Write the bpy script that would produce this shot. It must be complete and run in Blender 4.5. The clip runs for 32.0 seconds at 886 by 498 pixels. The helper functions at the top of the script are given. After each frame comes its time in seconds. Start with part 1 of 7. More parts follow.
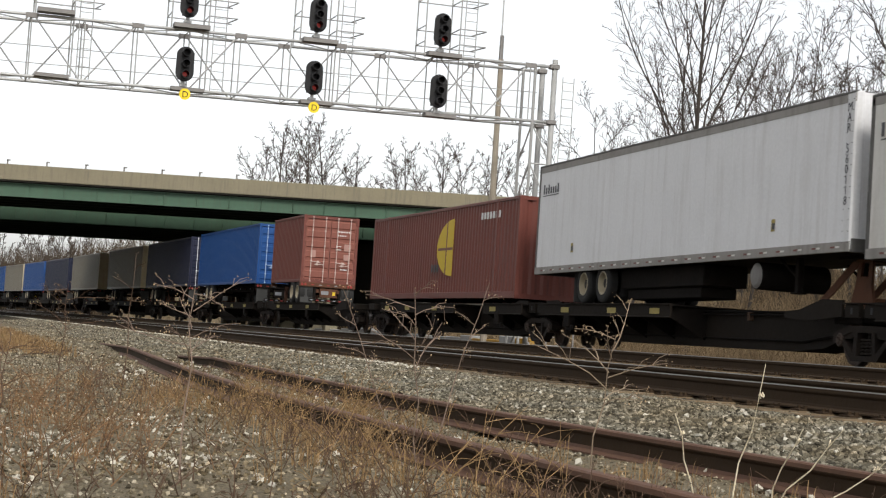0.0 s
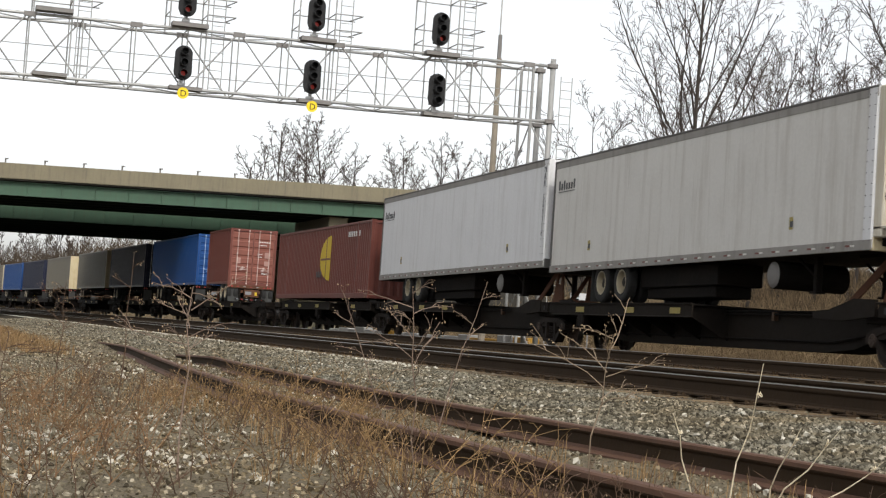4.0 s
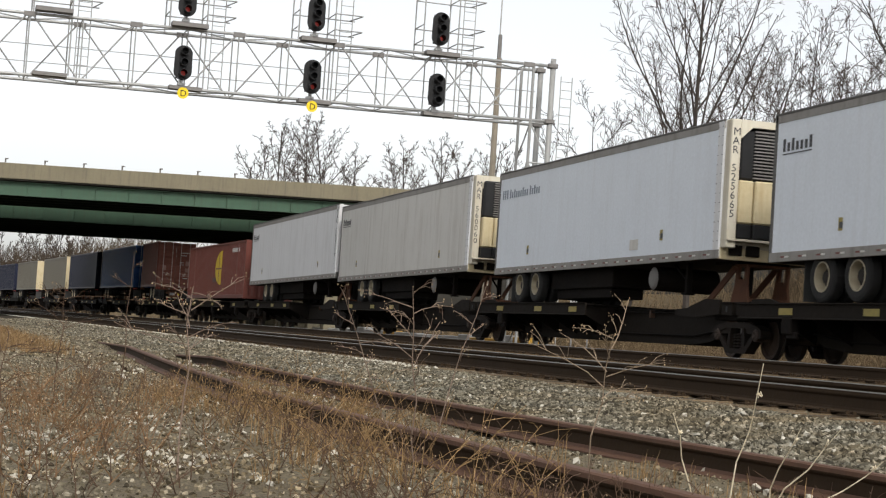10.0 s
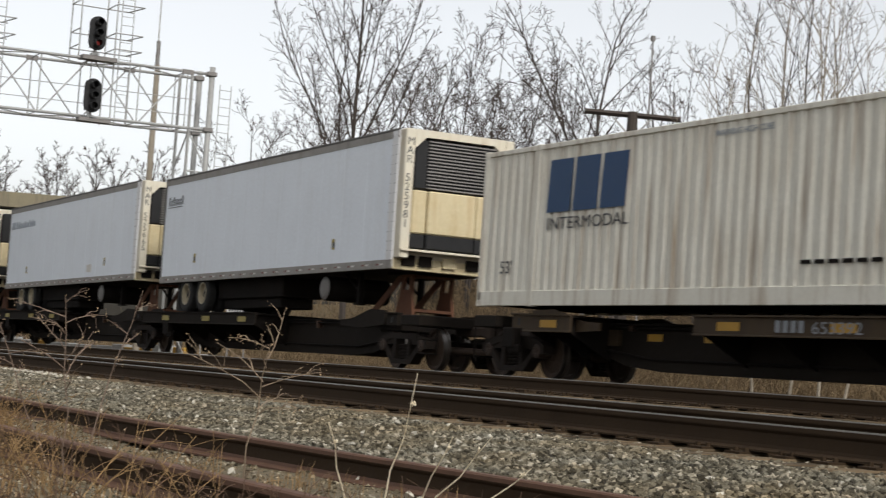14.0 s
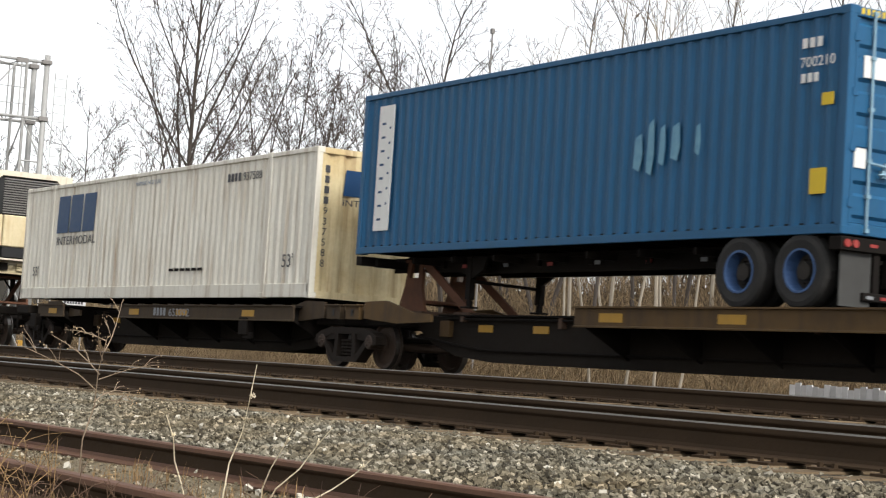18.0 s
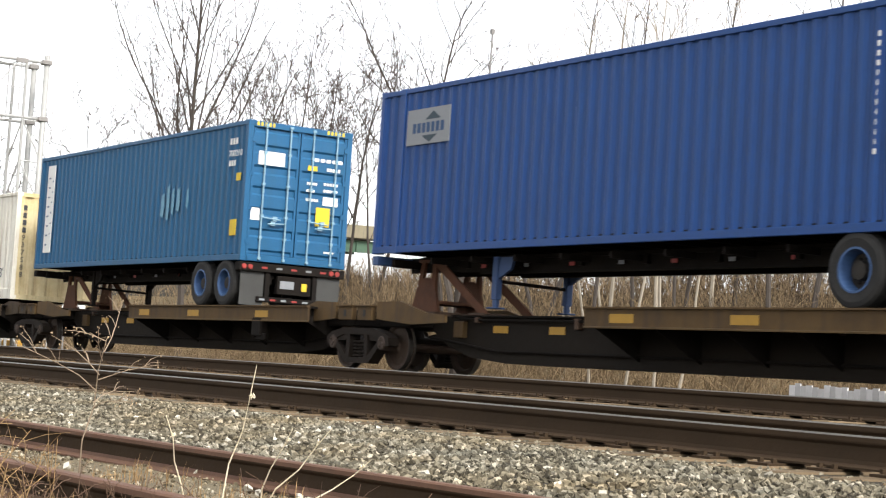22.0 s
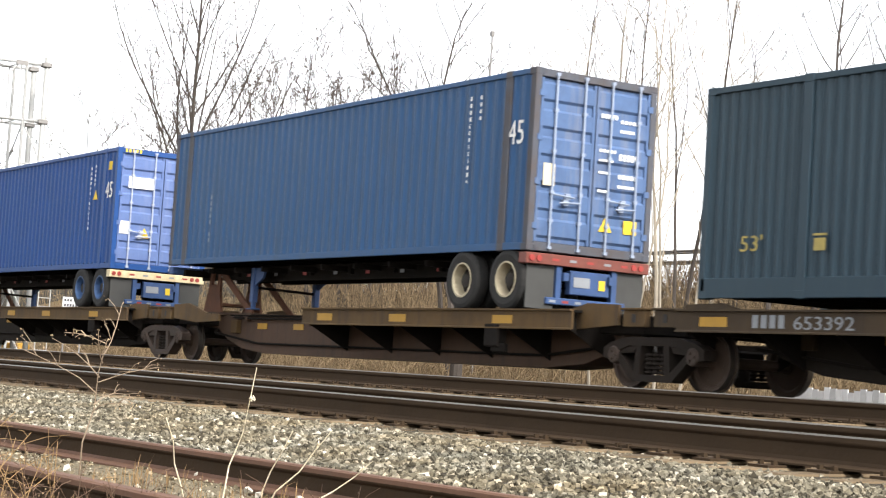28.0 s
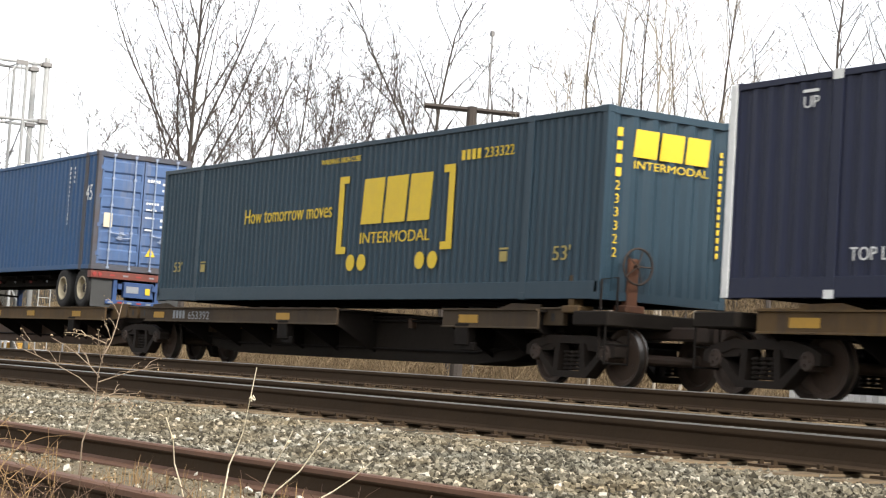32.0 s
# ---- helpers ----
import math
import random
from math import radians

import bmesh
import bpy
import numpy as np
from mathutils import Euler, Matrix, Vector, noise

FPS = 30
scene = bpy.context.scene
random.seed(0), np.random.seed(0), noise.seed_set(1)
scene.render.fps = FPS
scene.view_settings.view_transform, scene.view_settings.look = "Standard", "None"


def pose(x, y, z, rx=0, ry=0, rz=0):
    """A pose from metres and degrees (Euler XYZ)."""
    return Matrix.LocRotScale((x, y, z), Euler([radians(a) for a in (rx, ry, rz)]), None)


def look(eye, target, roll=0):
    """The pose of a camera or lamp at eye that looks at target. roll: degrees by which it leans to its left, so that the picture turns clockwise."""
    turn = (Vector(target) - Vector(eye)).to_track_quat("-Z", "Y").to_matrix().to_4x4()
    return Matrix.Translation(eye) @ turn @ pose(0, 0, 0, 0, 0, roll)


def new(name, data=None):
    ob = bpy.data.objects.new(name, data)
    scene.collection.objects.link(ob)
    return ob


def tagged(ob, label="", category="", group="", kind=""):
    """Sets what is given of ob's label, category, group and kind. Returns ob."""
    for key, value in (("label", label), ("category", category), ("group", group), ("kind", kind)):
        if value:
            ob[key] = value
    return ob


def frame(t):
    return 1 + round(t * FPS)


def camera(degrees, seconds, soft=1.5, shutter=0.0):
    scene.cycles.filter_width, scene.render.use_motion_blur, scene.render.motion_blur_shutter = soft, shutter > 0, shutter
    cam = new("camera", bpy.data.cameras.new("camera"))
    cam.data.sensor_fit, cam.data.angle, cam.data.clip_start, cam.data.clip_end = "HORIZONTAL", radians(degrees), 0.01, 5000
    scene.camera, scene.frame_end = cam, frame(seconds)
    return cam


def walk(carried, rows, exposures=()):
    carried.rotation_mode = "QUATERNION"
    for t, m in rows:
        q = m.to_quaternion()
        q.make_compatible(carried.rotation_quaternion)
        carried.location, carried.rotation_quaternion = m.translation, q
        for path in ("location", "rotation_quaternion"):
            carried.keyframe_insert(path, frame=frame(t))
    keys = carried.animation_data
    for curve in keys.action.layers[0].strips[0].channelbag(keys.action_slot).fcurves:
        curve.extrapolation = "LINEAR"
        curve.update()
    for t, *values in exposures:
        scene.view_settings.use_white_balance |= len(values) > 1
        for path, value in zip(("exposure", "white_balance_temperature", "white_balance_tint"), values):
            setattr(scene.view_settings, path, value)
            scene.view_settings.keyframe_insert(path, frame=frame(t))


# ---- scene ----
cam = camera(27.54, 32.0, soft=1.2, shutter=0.35)

# seconds, turn to the left from +y, tilt up, lean: the camera stands still and pans once
AIM = [
    (0, 73.796, 2.826, 3.87), (2, 73.796, 2.826, 3.87), (2.5, 73.701, 2.806, 3.88), (3, 73.729, 2.806, 3.92),
    (5.5, 73.730, 2.803, 3.93), (8, 73.732, 2.801, 3.92), (12, 73.732, 2.801, 3.91), (12.5, 73.219, 2.795, 3.99),
    (13, 67.75, 3.25, 4.10), (13.5, 65.03, 3.53, 4.00), (14, 62.937, 3.849, 3.885), (14.5, 60.705, 3.982, 3.81),
    (15, 58.096, 4.123, 3.82), (15.5, 57.630, 4.029, 3.66), (17.5, 57.851, 3.908, 3.60), (18.5, 57.844, 3.910, 3.61),
    (20, 57.836, 3.914, 3.62), (21.5, 57.785, 3.930, 3.60), (22, 57.844, 3.922, 3.62), (23, 57.844, 3.914, 3.62),
    (25.5, 57.844, 3.925, 3.62), (27.5, 57.847, 3.990, 3.59), (29.5, 57.852, 3.989, 3.58), (32, 57.850, 3.988, 3.59)]


def aim(turn, tilt, lean):
    a, b = radians(turn), radians(tilt)
    return look((0, 0, 0), (-math.sin(a) * math.cos(b), math.cos(a) * math.cos(b), math.sin(b)), lean)


# the picture brightens as the camera turns from the bridge to the open side
EXPOSURE = [(0, 0.42), (9, 0.32), (12, 0.28), (13.5, 0.2), (15, 0.28), (18, 0.78), (19, 1.2), (20, 1.12), (22, 1.36), (23, 1.62), (24, 1.74), (25.5, 1.54), (28, 1.64), (29, 1.56), (31, 1.32), (32, 1.28)]
walk(cam, [(t, aim(a, b, c)) for t, a, b, c in AIM], EXPOSURE)

# ---- light: thin overcast, soft sun from the open side of the line ----
SUN_UP, SUN_AZ = 43.0, 92.0   # degrees above the ground; azimuth clockwise from +y
world = bpy.data.worlds.new("world")
scene.world = world
world.use_nodes = True
wn, wl = world.node_tree.nodes, world.node_tree.links
sky = wn.new("ShaderNodeTexSky")
sky.sky_type, sky.sun_disc = "NISHITA", False
sky.sun_elevation, sky.sun_rotation = radians(SUN_UP), radians(SUN_AZ)
sky.air_density, sky.dust_density, sky.ozone_density = 1.0, 2.0, 1.0
grey = wn.new("ShaderNodeHueSaturation")
grey.inputs["Saturation"].default_value = 0.17
wl.new(sky.outputs[0], grey.inputs["Color"])
back = wn["Background"]
back.inputs["Strength"].default_value = 0.15
wl.new(grey.outputs[0], back.inputs[0])

sun_dir = Vector((math.sin(radians(SUN_AZ)) * math.cos(radians(SUN_UP)), math.cos(radians(SUN_AZ)) * math.cos(radians(SUN_UP)), math.sin(radians(SUN_UP))))
sun = new("sun", bpy.data.lights.new("sun", "SUN"))
sun.data.energy, sun.data.angle, sun.data.color = 1.85, radians(16), (1.0, 0.96, 0.89)
sun.matrix_world = look(sun_dir * 50, (0, 0, 0))



# ---- materials ----
def mix_rgb(n, l, fac, a, b, blend="MIX"):
    m = n.new("ShaderNodeMix")
    m.data_type, m.blend_type = "RGBA", blend
    for sock, val in ((m.inputs[0], fac), (m.inputs[6], a), (m.inputs[7], b)):
        if isinstance(val, (tuple, list)):
            sock.default_value = (*val[:3], 1)
        elif isinstance(val, (int, float)):
            sock.default_value = val
        else:
            l.new(val, sock)
    return m.outputs[2]


def ramp(n, l, src, lo, hi):
    r = n.new("ShaderNodeMapRange")
    r.inputs[1].default_value, r.inputs[2].default_value = lo, hi
    l.new(src, r.inputs[0])
    return r.outputs[0]


def noise_tex(n, l, vec, scale, detail=4.0, rough=0.6):
    t = n.new("ShaderNodeTexNoise")
    t.inputs["Scale"].default_value, t.inputs["Detail"].default_value, t.inputs["Roughness"].default_value = scale, detail, rough
    l.new(vec, t.inputs["Vector"])
    return t.outputs["Fac"]


def paint(name, base, second=None, rough=0.6, metal=0.0, grain=20.0, stain=1.2, amount=0.35, bump=0.1, streak=None, streak_amt=0.0, vary=0.0, island=0.0, stretch=(1, 1, 1), spec=0.3):
    """A surface with fine grain, larger stains in the second colour, and rain streaks that run down it."""
    m = bpy.data.materials.new(name)
    m.use_nodes = True
    n, l = m.node_tree.nodes, m.node_tree.links
    bsdf = n["Principled BSDF"]
    tc = n.new("ShaderNodeTexCoord")
    mp = n.new("ShaderNodeMapping")
    mp.inputs["Scale"].default_value = stretch
    l.new(tc.outputs["Object"], mp.inputs[0])
    vec = mp.outputs[0]
    second = second or tuple(c * 0.6 for c in base)
    f1 = ramp(n, l, noise_tex(n, l, vec, stain, 5), 0.42, 0.72)
    f2 = noise_tex(n, l, vec, grain, 3)
    k = n.new("ShaderNodeMath")
    k.operation = "MULTIPLY"
    l.new(f1, k.inputs[0])
    k.inputs[1].default_value = amount
    col = mix_rgb(n, l, k.outputs[0], base, second)
    g = ramp(n, l, f2, 0.3, 0.7)
    col2 = mix_rgb(n, l, g, tuple(c * 0.86 for c in base), tuple(min(1, c * 1.1) for c in base))
    col = mix_rgb(n, l, 0.4, col, col2)
    if streak:
        mp2 = n.new("ShaderNodeMapping")
        mp2.inputs["Scale"].default_value = (5, 5, 0.35)
        l.new(tc.outputs["Object"], mp2.inputs[0])
        f3 = ramp(n, l, noise_tex(n, l, mp2.outputs[0], 1.0, 5, 0.65), 0.5, 0.75)
        k2 = n.new("ShaderNodeMath")
        k2.operation = "MULTIPLY"
        l.new(f3, k2.inputs[0])
        k2.inputs[1].default_value = streak_amt
        col = mix_rgb(n, l, k2.outputs[0], col, streak)
    if vary or island:
        src = n.new("ShaderNodeNewGeometry").outputs["Random Per Island"] if island else n.new("ShaderNodeObjectInfo").outputs["Random"]
        amt = vary or island
        r = n.new("ShaderNodeMapRange")
        r.inputs[3].default_value, r.inputs[4].default_value = 1 - amt, 1 + amt
        l.new(src, r.inputs[0])
        hsv = n.new("ShaderNodeHueSaturation")
        l.new(r.outputs[0], hsv.inputs["Value"])
        l.new(col, hsv.inputs["Color"])
        col = hsv.outputs[0]
    l.new(col, bsdf.inputs["Base Color"])
    rr = n.new("ShaderNodeMapRange")
    rr.inputs[3].default_value, rr.inputs[4].default_value = max(0.05, rough - 0.12), min(1, rough + 0.12)
    l.new(f2, rr.inputs[0])
    l.new(rr.outputs[0], bsdf.inputs["Roughness"])
    bsdf.inputs["Metallic"].default_value = metal
    bsdf.inputs["Specular IOR Level"].default_value = spec
    if bump:
        b = n.new("ShaderNodeBump")
        b.inputs["Strength"].default_value, b.inputs["Distance"].default_value = bump, 0.02
        l.new(f2, b.inputs["Height"])
        l.new(b.outputs[0], bsdf.inputs["Normal"])
    return m


M = {}


def ground_mat():
    """Brown soil and fine gravel by the siding, grey ballast under the tracks, dry grass beyond them."""
    m = bpy.data.materials.new("ground")
    m.use_nodes = True
    n, l = m.node_tree.nodes, m.node_tree.links
    bsdf = n["Principled BSDF"]
    tc = n.new("ShaderNodeTexCoord")
    vec = tc.outputs["Object"]
    sep = n.new("ShaderNodeSeparateXYZ")
    l.new(vec, sep.inputs[0])
    big = noise_tex(n, l, vec, 0.8, 5)
    mid = noise_tex(n, l, vec, 9, 4)
    fine = noise_tex(n, l, vec, 60, 3)
    wob = n.new("ShaderNodeMath")
    wob.operation = "MULTIPLY_ADD"
    l.new(big, wob.inputs[0])
    wob.inputs[1].default_value = 2.0
    l.new(sep.outputs[1], wob.inputs[2])
    soil = mix_rgb(n, l, ramp(n, l, big, 0.35, 0.65), (0.145, 0.116, 0.075), (0.215, 0.18, 0.122))
    ballast = mix_rgb(n, l, ramp(n, l, mid, 0.35, 0.65), (0.04, 0.033, 0.024), (0.08, 0.066, 0.047))
    grass = mix_rgb(n, l, ramp(n, l, mid, 0.35, 0.65), (0.11, 0.08, 0.045), (0.2, 0.15, 0.085))
    col = mix_rgb(n, l, ramp(n, l, wob.outputs[0], 5.0, 5.6), soil, ballast)
    col = mix_rgb(n, l, ramp(n, l, wob.outputs[0], 21.0, 22.2), col, grass)
    dk = mix_rgb(n, l, ramp(n, l, fine, 0.3, 0.6), (0.45, 0.45, 0.45), (1, 1, 1))
    col = mix_rgb(n, l, 1.0, col, dk, "MULTIPLY")
    l.new(col, bsdf.inputs["Base Color"])
    bsdf.inputs["Roughness"].default_value = 0.95
    bsdf.inputs["Specular IOR Level"].default_value = 0.15
    b = n.new("ShaderNodeBump")
    b.inputs["Strength"].default_value, b.inputs["Distance"].default_value = 0.9, 0.03
    l.new(fine, b.inputs["Height"])
    l.new(b.outputs[0], bsdf.inputs["Normal"])
    return m


M["ground"] = ground_mat()
M["gravel"] = paint("gravel", (0.15, 0.12, 0.085), (0.24, 0.21, 0.17), 0.95, grain=55, stain=0.9, amount=0.8, bump=0.9, spec=0.2)


def stone_mat(name, stops, bump=0.4):
    """Broken stone whose pieces differ in colour from one another, with fine grain and dust."""
    m = bpy.data.materials.new(name)
    m.use_nodes = True
    n, l = m.node_tree.nodes, m.node_tree.links
    bsdf = n["Principled BSDF"]
    geo = n.new("ShaderNodeNewGeometry")
    cr = n.new("ShaderNodeValToRGB")
    el = cr.color_ramp.elements
    while len(el) < len(stops):
        el.new(0.5)
    for e, (p, c) in zip(el, stops):
        e.position, e.color = p, (*c, 1)
    l.new(geo.outputs["Random Per Island"], cr.inputs[0])
    tc = n.new("ShaderNodeTexCoord")
    fine = noise_tex(n, l, tc.outputs["Object"], 70, 3)
    dust = ramp(n, l, noise_tex(n, l, tc.outputs["Object"], 1.1, 4), 0.35, 0.7)
    col = mix_rgb(n, l, dust, cr.outputs[0], (1.0, 0.86, 0.68), "MULTIPLY")
    col = mix_rgb(n, l, 1.0, col, mix_rgb(n, l, ramp(n, l, fine, 0.3, 0.7), (0.72, 0.72, 0.72), (1.15, 1.15, 1.15)), "MULTIPLY")
    l.new(col, bsdf.inputs["Base Color"])
    bsdf.inputs["Roughness"].default_value = 0.92
    bsdf.inputs["Specular IOR Level"].default_value = 0.15
    b = n.new("ShaderNodeBump")
    b.inputs["Strength"].default_value, b.inputs["Distance"].default_value = bump, 0.01
    l.new(fine, b.inputs["Height"])
    l.new(b.outputs[0], bsdf.inputs["Normal"])
    return m


M["stone"] = stone_mat("stone", [(0.0, (0.04, 0.036, 0.027)), (0.3, (0.095, 0.087, 0.066)), (0.6, (0.16, 0.15, 0.117)), (0.9, (0.235, 0.22, 0.177)), (1.0, (0.42, 0.39, 0.32))])
M["pebble"] = stone_mat("pebble", [(0.0, (0.045, 0.038, 0.026)), (0.4, (0.13, 0.113, 0.078)), (0.8, (0.24, 0.214, 0.158)), (1.0, (0.45, 0.42, 0.34))])
M["white_stone"] = paint("white_stone", (0.46, 0.43, 0.36), (0.26, 0.23, 0.17), 0.9, grain=30, stain=7, amount=0.5, bump=0.3, island=0.25, spec=0.2)
M["rail_rust"] = paint("rail_rust", (0.125, 0.066, 0.042), (0.055, 0.034, 0.023), 0.75, 0.2, grain=18, stain=3, amount=0.6, bump=0.25)
M["rail_web"] = paint("rail_web", (0.042, 0.027, 0.0155), (0.024, 0.0165, 0.0105), 0.85, 0.0, grain=18, stain=2, amount=0.6, bump=0.2, spec=0.12)
M["rail_top"] = paint("rail_top", (0.2, 0.185, 0.16), (0.08, 0.068, 0.055), 0.45, 0.8, grain=25, stain=2, amount=0.4, bump=0.05)
M["tie"] = paint("tie", (0.12, 0.086, 0.05), (0.04, 0.028, 0.018), 0.95, grain=22, stain=4, amount=0.9, bump=0.8, vary=0.5, stretch=(1, 0.15, 1), spec=0.2)
# frame_dark, frame_dim and truck_dim are darkened to hold the shade under the train.
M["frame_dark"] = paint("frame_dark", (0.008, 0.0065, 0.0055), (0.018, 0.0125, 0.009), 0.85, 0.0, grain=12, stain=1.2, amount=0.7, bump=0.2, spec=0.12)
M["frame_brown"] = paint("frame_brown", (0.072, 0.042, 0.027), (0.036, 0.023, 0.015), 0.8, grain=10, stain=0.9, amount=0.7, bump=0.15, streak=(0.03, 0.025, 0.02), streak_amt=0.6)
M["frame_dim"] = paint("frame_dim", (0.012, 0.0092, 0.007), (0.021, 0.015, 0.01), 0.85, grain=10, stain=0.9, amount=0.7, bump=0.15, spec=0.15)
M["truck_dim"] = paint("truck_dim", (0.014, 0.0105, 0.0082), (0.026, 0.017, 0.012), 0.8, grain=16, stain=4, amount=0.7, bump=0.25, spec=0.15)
M["frame_yellow"] = paint("frame_yellow", (0.085, 0.05, 0.018), (0.03, 0.019, 0.011), 0.8, grain=9, stain=1.6, amount=0.9, bump=0.15, streak=(0.045, 0.03, 0.02), streak_amt=0.8)
M["yellow"] = paint("yellow", (0.36, 0.2, 0.025), (0.2, 0.12, 0.03), 0.55, grain=14, stain=3, amount=0.5, bump=0.05)
M["rust"] = paint("rust", (0.1, 0.042, 0.022), (0.035, 0.022, 0.016), 0.85, grain=16, stain=3, amount=0.8, bump=0.3)
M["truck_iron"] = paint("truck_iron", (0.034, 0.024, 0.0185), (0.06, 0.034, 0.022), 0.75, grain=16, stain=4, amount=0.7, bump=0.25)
M["wheel_steel"] = paint("wheel_steel", (0.042, 0.028, 0.02), (0.07, 0.04, 0.026), 0.7, 0.1, grain=14, stain=5, amount=0.6, bump=0.15)
M["tread"] = paint("tread", (0.16, 0.15, 0.14), (0.09, 0.08, 0.07), 0.35, 0.9, bump=0.02)
M["tyre"] = paint("tyre", (0.018, 0.0175, 0.017), (0.034, 0.031, 0.028), 0.85, grain=20, stain=4, amount=0.6, bump=0.3)
M["rim_white"] = paint("rim_white", (0.38, 0.33, 0.23), (0.2, 0.15, 0.1), 0.55, grain=12, stain=6, amount=0.7)
M["rim_blue"] = paint("rim_blue", (0.04, 0.085, 0.19), (0.025, 0.04, 0.08), 0.6, grain=12, stain=6, amount=0.7)
M["black"] = paint("black", (0.012, 0.012, 0.013), (0.03, 0.028, 0.026), 0.6, grain=10, stain=3, amount=0.4)
M["galv"] = paint("galv", (0.42, 0.42, 0.41), (0.3, 0.29, 0.28), 0.55, 0.15, grain=10, stain=2, amount=0.5, bump=0.03)
M["galv_mid"] = paint("galv_mid", (0.3, 0.3, 0.29), (0.21, 0.2, 0.19), 0.6, 0.15, grain=10, stain=2, amount=0.5, bump=0.03)
M["galv_dark"] = paint("galv_dark", (0.2, 0.19, 0.18), (0.1, 0.09, 0.085), 0.6, 0.2, grain=10, stain=2, amount=0.5, bump=0.05)
M["concrete"] = paint("concrete", (0.2, 0.175, 0.118), (0.11, 0.097, 0.07), 0.9, grain=6, stain=0.35, amount=0.7, bump=0.2, streak=(0.1, 0.09, 0.075), streak_amt=0.6)
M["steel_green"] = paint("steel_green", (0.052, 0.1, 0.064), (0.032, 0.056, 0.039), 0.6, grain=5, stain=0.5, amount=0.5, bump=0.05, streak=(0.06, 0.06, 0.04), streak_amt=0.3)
# Bridge concrete with the shade under the deck put into its colour.
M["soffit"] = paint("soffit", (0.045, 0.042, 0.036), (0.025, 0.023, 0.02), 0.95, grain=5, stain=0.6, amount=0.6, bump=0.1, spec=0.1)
# Dark copy of steel_green that holds the shade between the girders.
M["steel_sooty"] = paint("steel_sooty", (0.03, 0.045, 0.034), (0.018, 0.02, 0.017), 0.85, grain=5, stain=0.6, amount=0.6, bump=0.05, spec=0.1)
M["hub_dark"] = paint("hub_dark", (0.028, 0.024, 0.02), (0.014, 0.012, 0.011), 0.8, grain=12, stain=5, amount=0.6)
M["bark"] = paint("bark", (0.06, 0.05, 0.043), (0.035, 0.03, 0.026), 0.95, grain=20, stain=1.5, amount=0.7, bump=0.4, spec=0.15)
M["bark_pale"] = paint("bark_pale", (0.27, 0.235, 0.185), (0.12, 0.1, 0.08), 0.95, grain=20, stain=1.5, amount=0.7, bump=0.4, spec=0.15)
M["twig_pale"] = paint("twig_pale", (0.2, 0.165, 0.13), (0.12, 0.095, 0.075), 0.95, grain=8, stain=0.5, amount=0.6, bump=0, spec=0.1)
M["twig"] = paint("twig", (0.07, 0.055, 0.046), (0.045, 0.036, 0.03), 0.95, grain=8, stain=0.5, amount=0.6, bump=0, spec=0.1)
M["dry_grass"] = paint("dry_grass", (0.24, 0.155, 0.075), (0.11, 0.066, 0.034), 0.95, grain=6, stain=0.6, amount=0.7, bump=0, island=0.35, spec=0.15)
M["brush_dark"] = paint("brush_dark", (0.075, 0.055, 0.036), (0.04, 0.03, 0.02), 0.95, grain=6, stain=0.4, amount=0.7, bump=0, island=0.4, spec=0.1)
M["brush"] = paint("brush", (0.2, 0.145, 0.085), (0.075, 0.053, 0.034), 0.95, grain=6, stain=0.4, amount=0.7, bump=0, island=0.35, spec=0.1)
M["stalk"] = paint("stalk", (0.1, 0.062, 0.04), (0.05, 0.032, 0.022), 0.9, grain=10, stain=4, amount=0.6, bump=0, spec=0.2)
M["stalk_tan"] = paint("stalk_tan", (0.26, 0.195, 0.135), (0.14, 0.1, 0.07), 0.9, grain=10, stain=6, amount=0.6, bump=0, spec=0.2)
M["stalk_red"] = paint("stalk_red", (0.19, 0.11, 0.056), (0.08, 0.046, 0.025), 0.9, grain=10, stain=3, amount=0.6, bump=0, island=0.3, spec=0.15)
M["stalk_gold"] = paint("stalk_gold", (0.2, 0.125, 0.055), (0.09, 0.055, 0.027), 0.9, grain=10, stain=3, amount=0.6, bump=0, island=0.35, spec=0.15)
M["stalk_mid"] = paint("stalk_mid", (0.2, 0.145, 0.11), (0.11, 0.078, 0.058), 0.9, grain=10, stain=6, amount=0.6, bump=0, spec=0.2)
M["stalk_pale"] = paint("stalk_pale", (0.78, 0.68, 0.5), (0.55, 0.45, 0.3), 0.8, grain=10, stain=4, amount=0.5, bump=0, spec=0.2)
M["seed"] = paint("seed", (0.36, 0.26, 0.16), (0.19, 0.13, 0.075), 0.9, grain=40, stain=9, amount=0.6, bump=0, island=0.4, spec=0.1)
M["white_paint"] = paint("white_paint", (0.64, 0.64, 0.62), (0.48, 0.48, 0.46), 0.5, grain=8, stain=2, amount=0.3, bump=0.02)
M["yellow_ink"] = paint("yellow_ink", (0.58, 0.41, 0.025), (0.46, 0.32, 0.03), 0.55, grain=8, stain=2, amount=0.3, bump=0.02)
M["blue_ink"] = paint("blue_ink", (0.01, 0.045, 0.12), (0.02, 0.05, 0.1), 0.5, grain=8, stain=2, amount=0.3, bump=0.02)
M["dark_ink"] = paint("dark_ink", (0.05, 0.05, 0.055), (0.09, 0.09, 0.09), 0.55, grain=8, stain=2, amount=0.3, bump=0.02)
M["grey_ink"] = paint("grey_ink", (0.2, 0.23, 0.27), (0.26, 0.28, 0.3), 0.55, grain=8, stain=2, amount=0.3, bump=0.02)
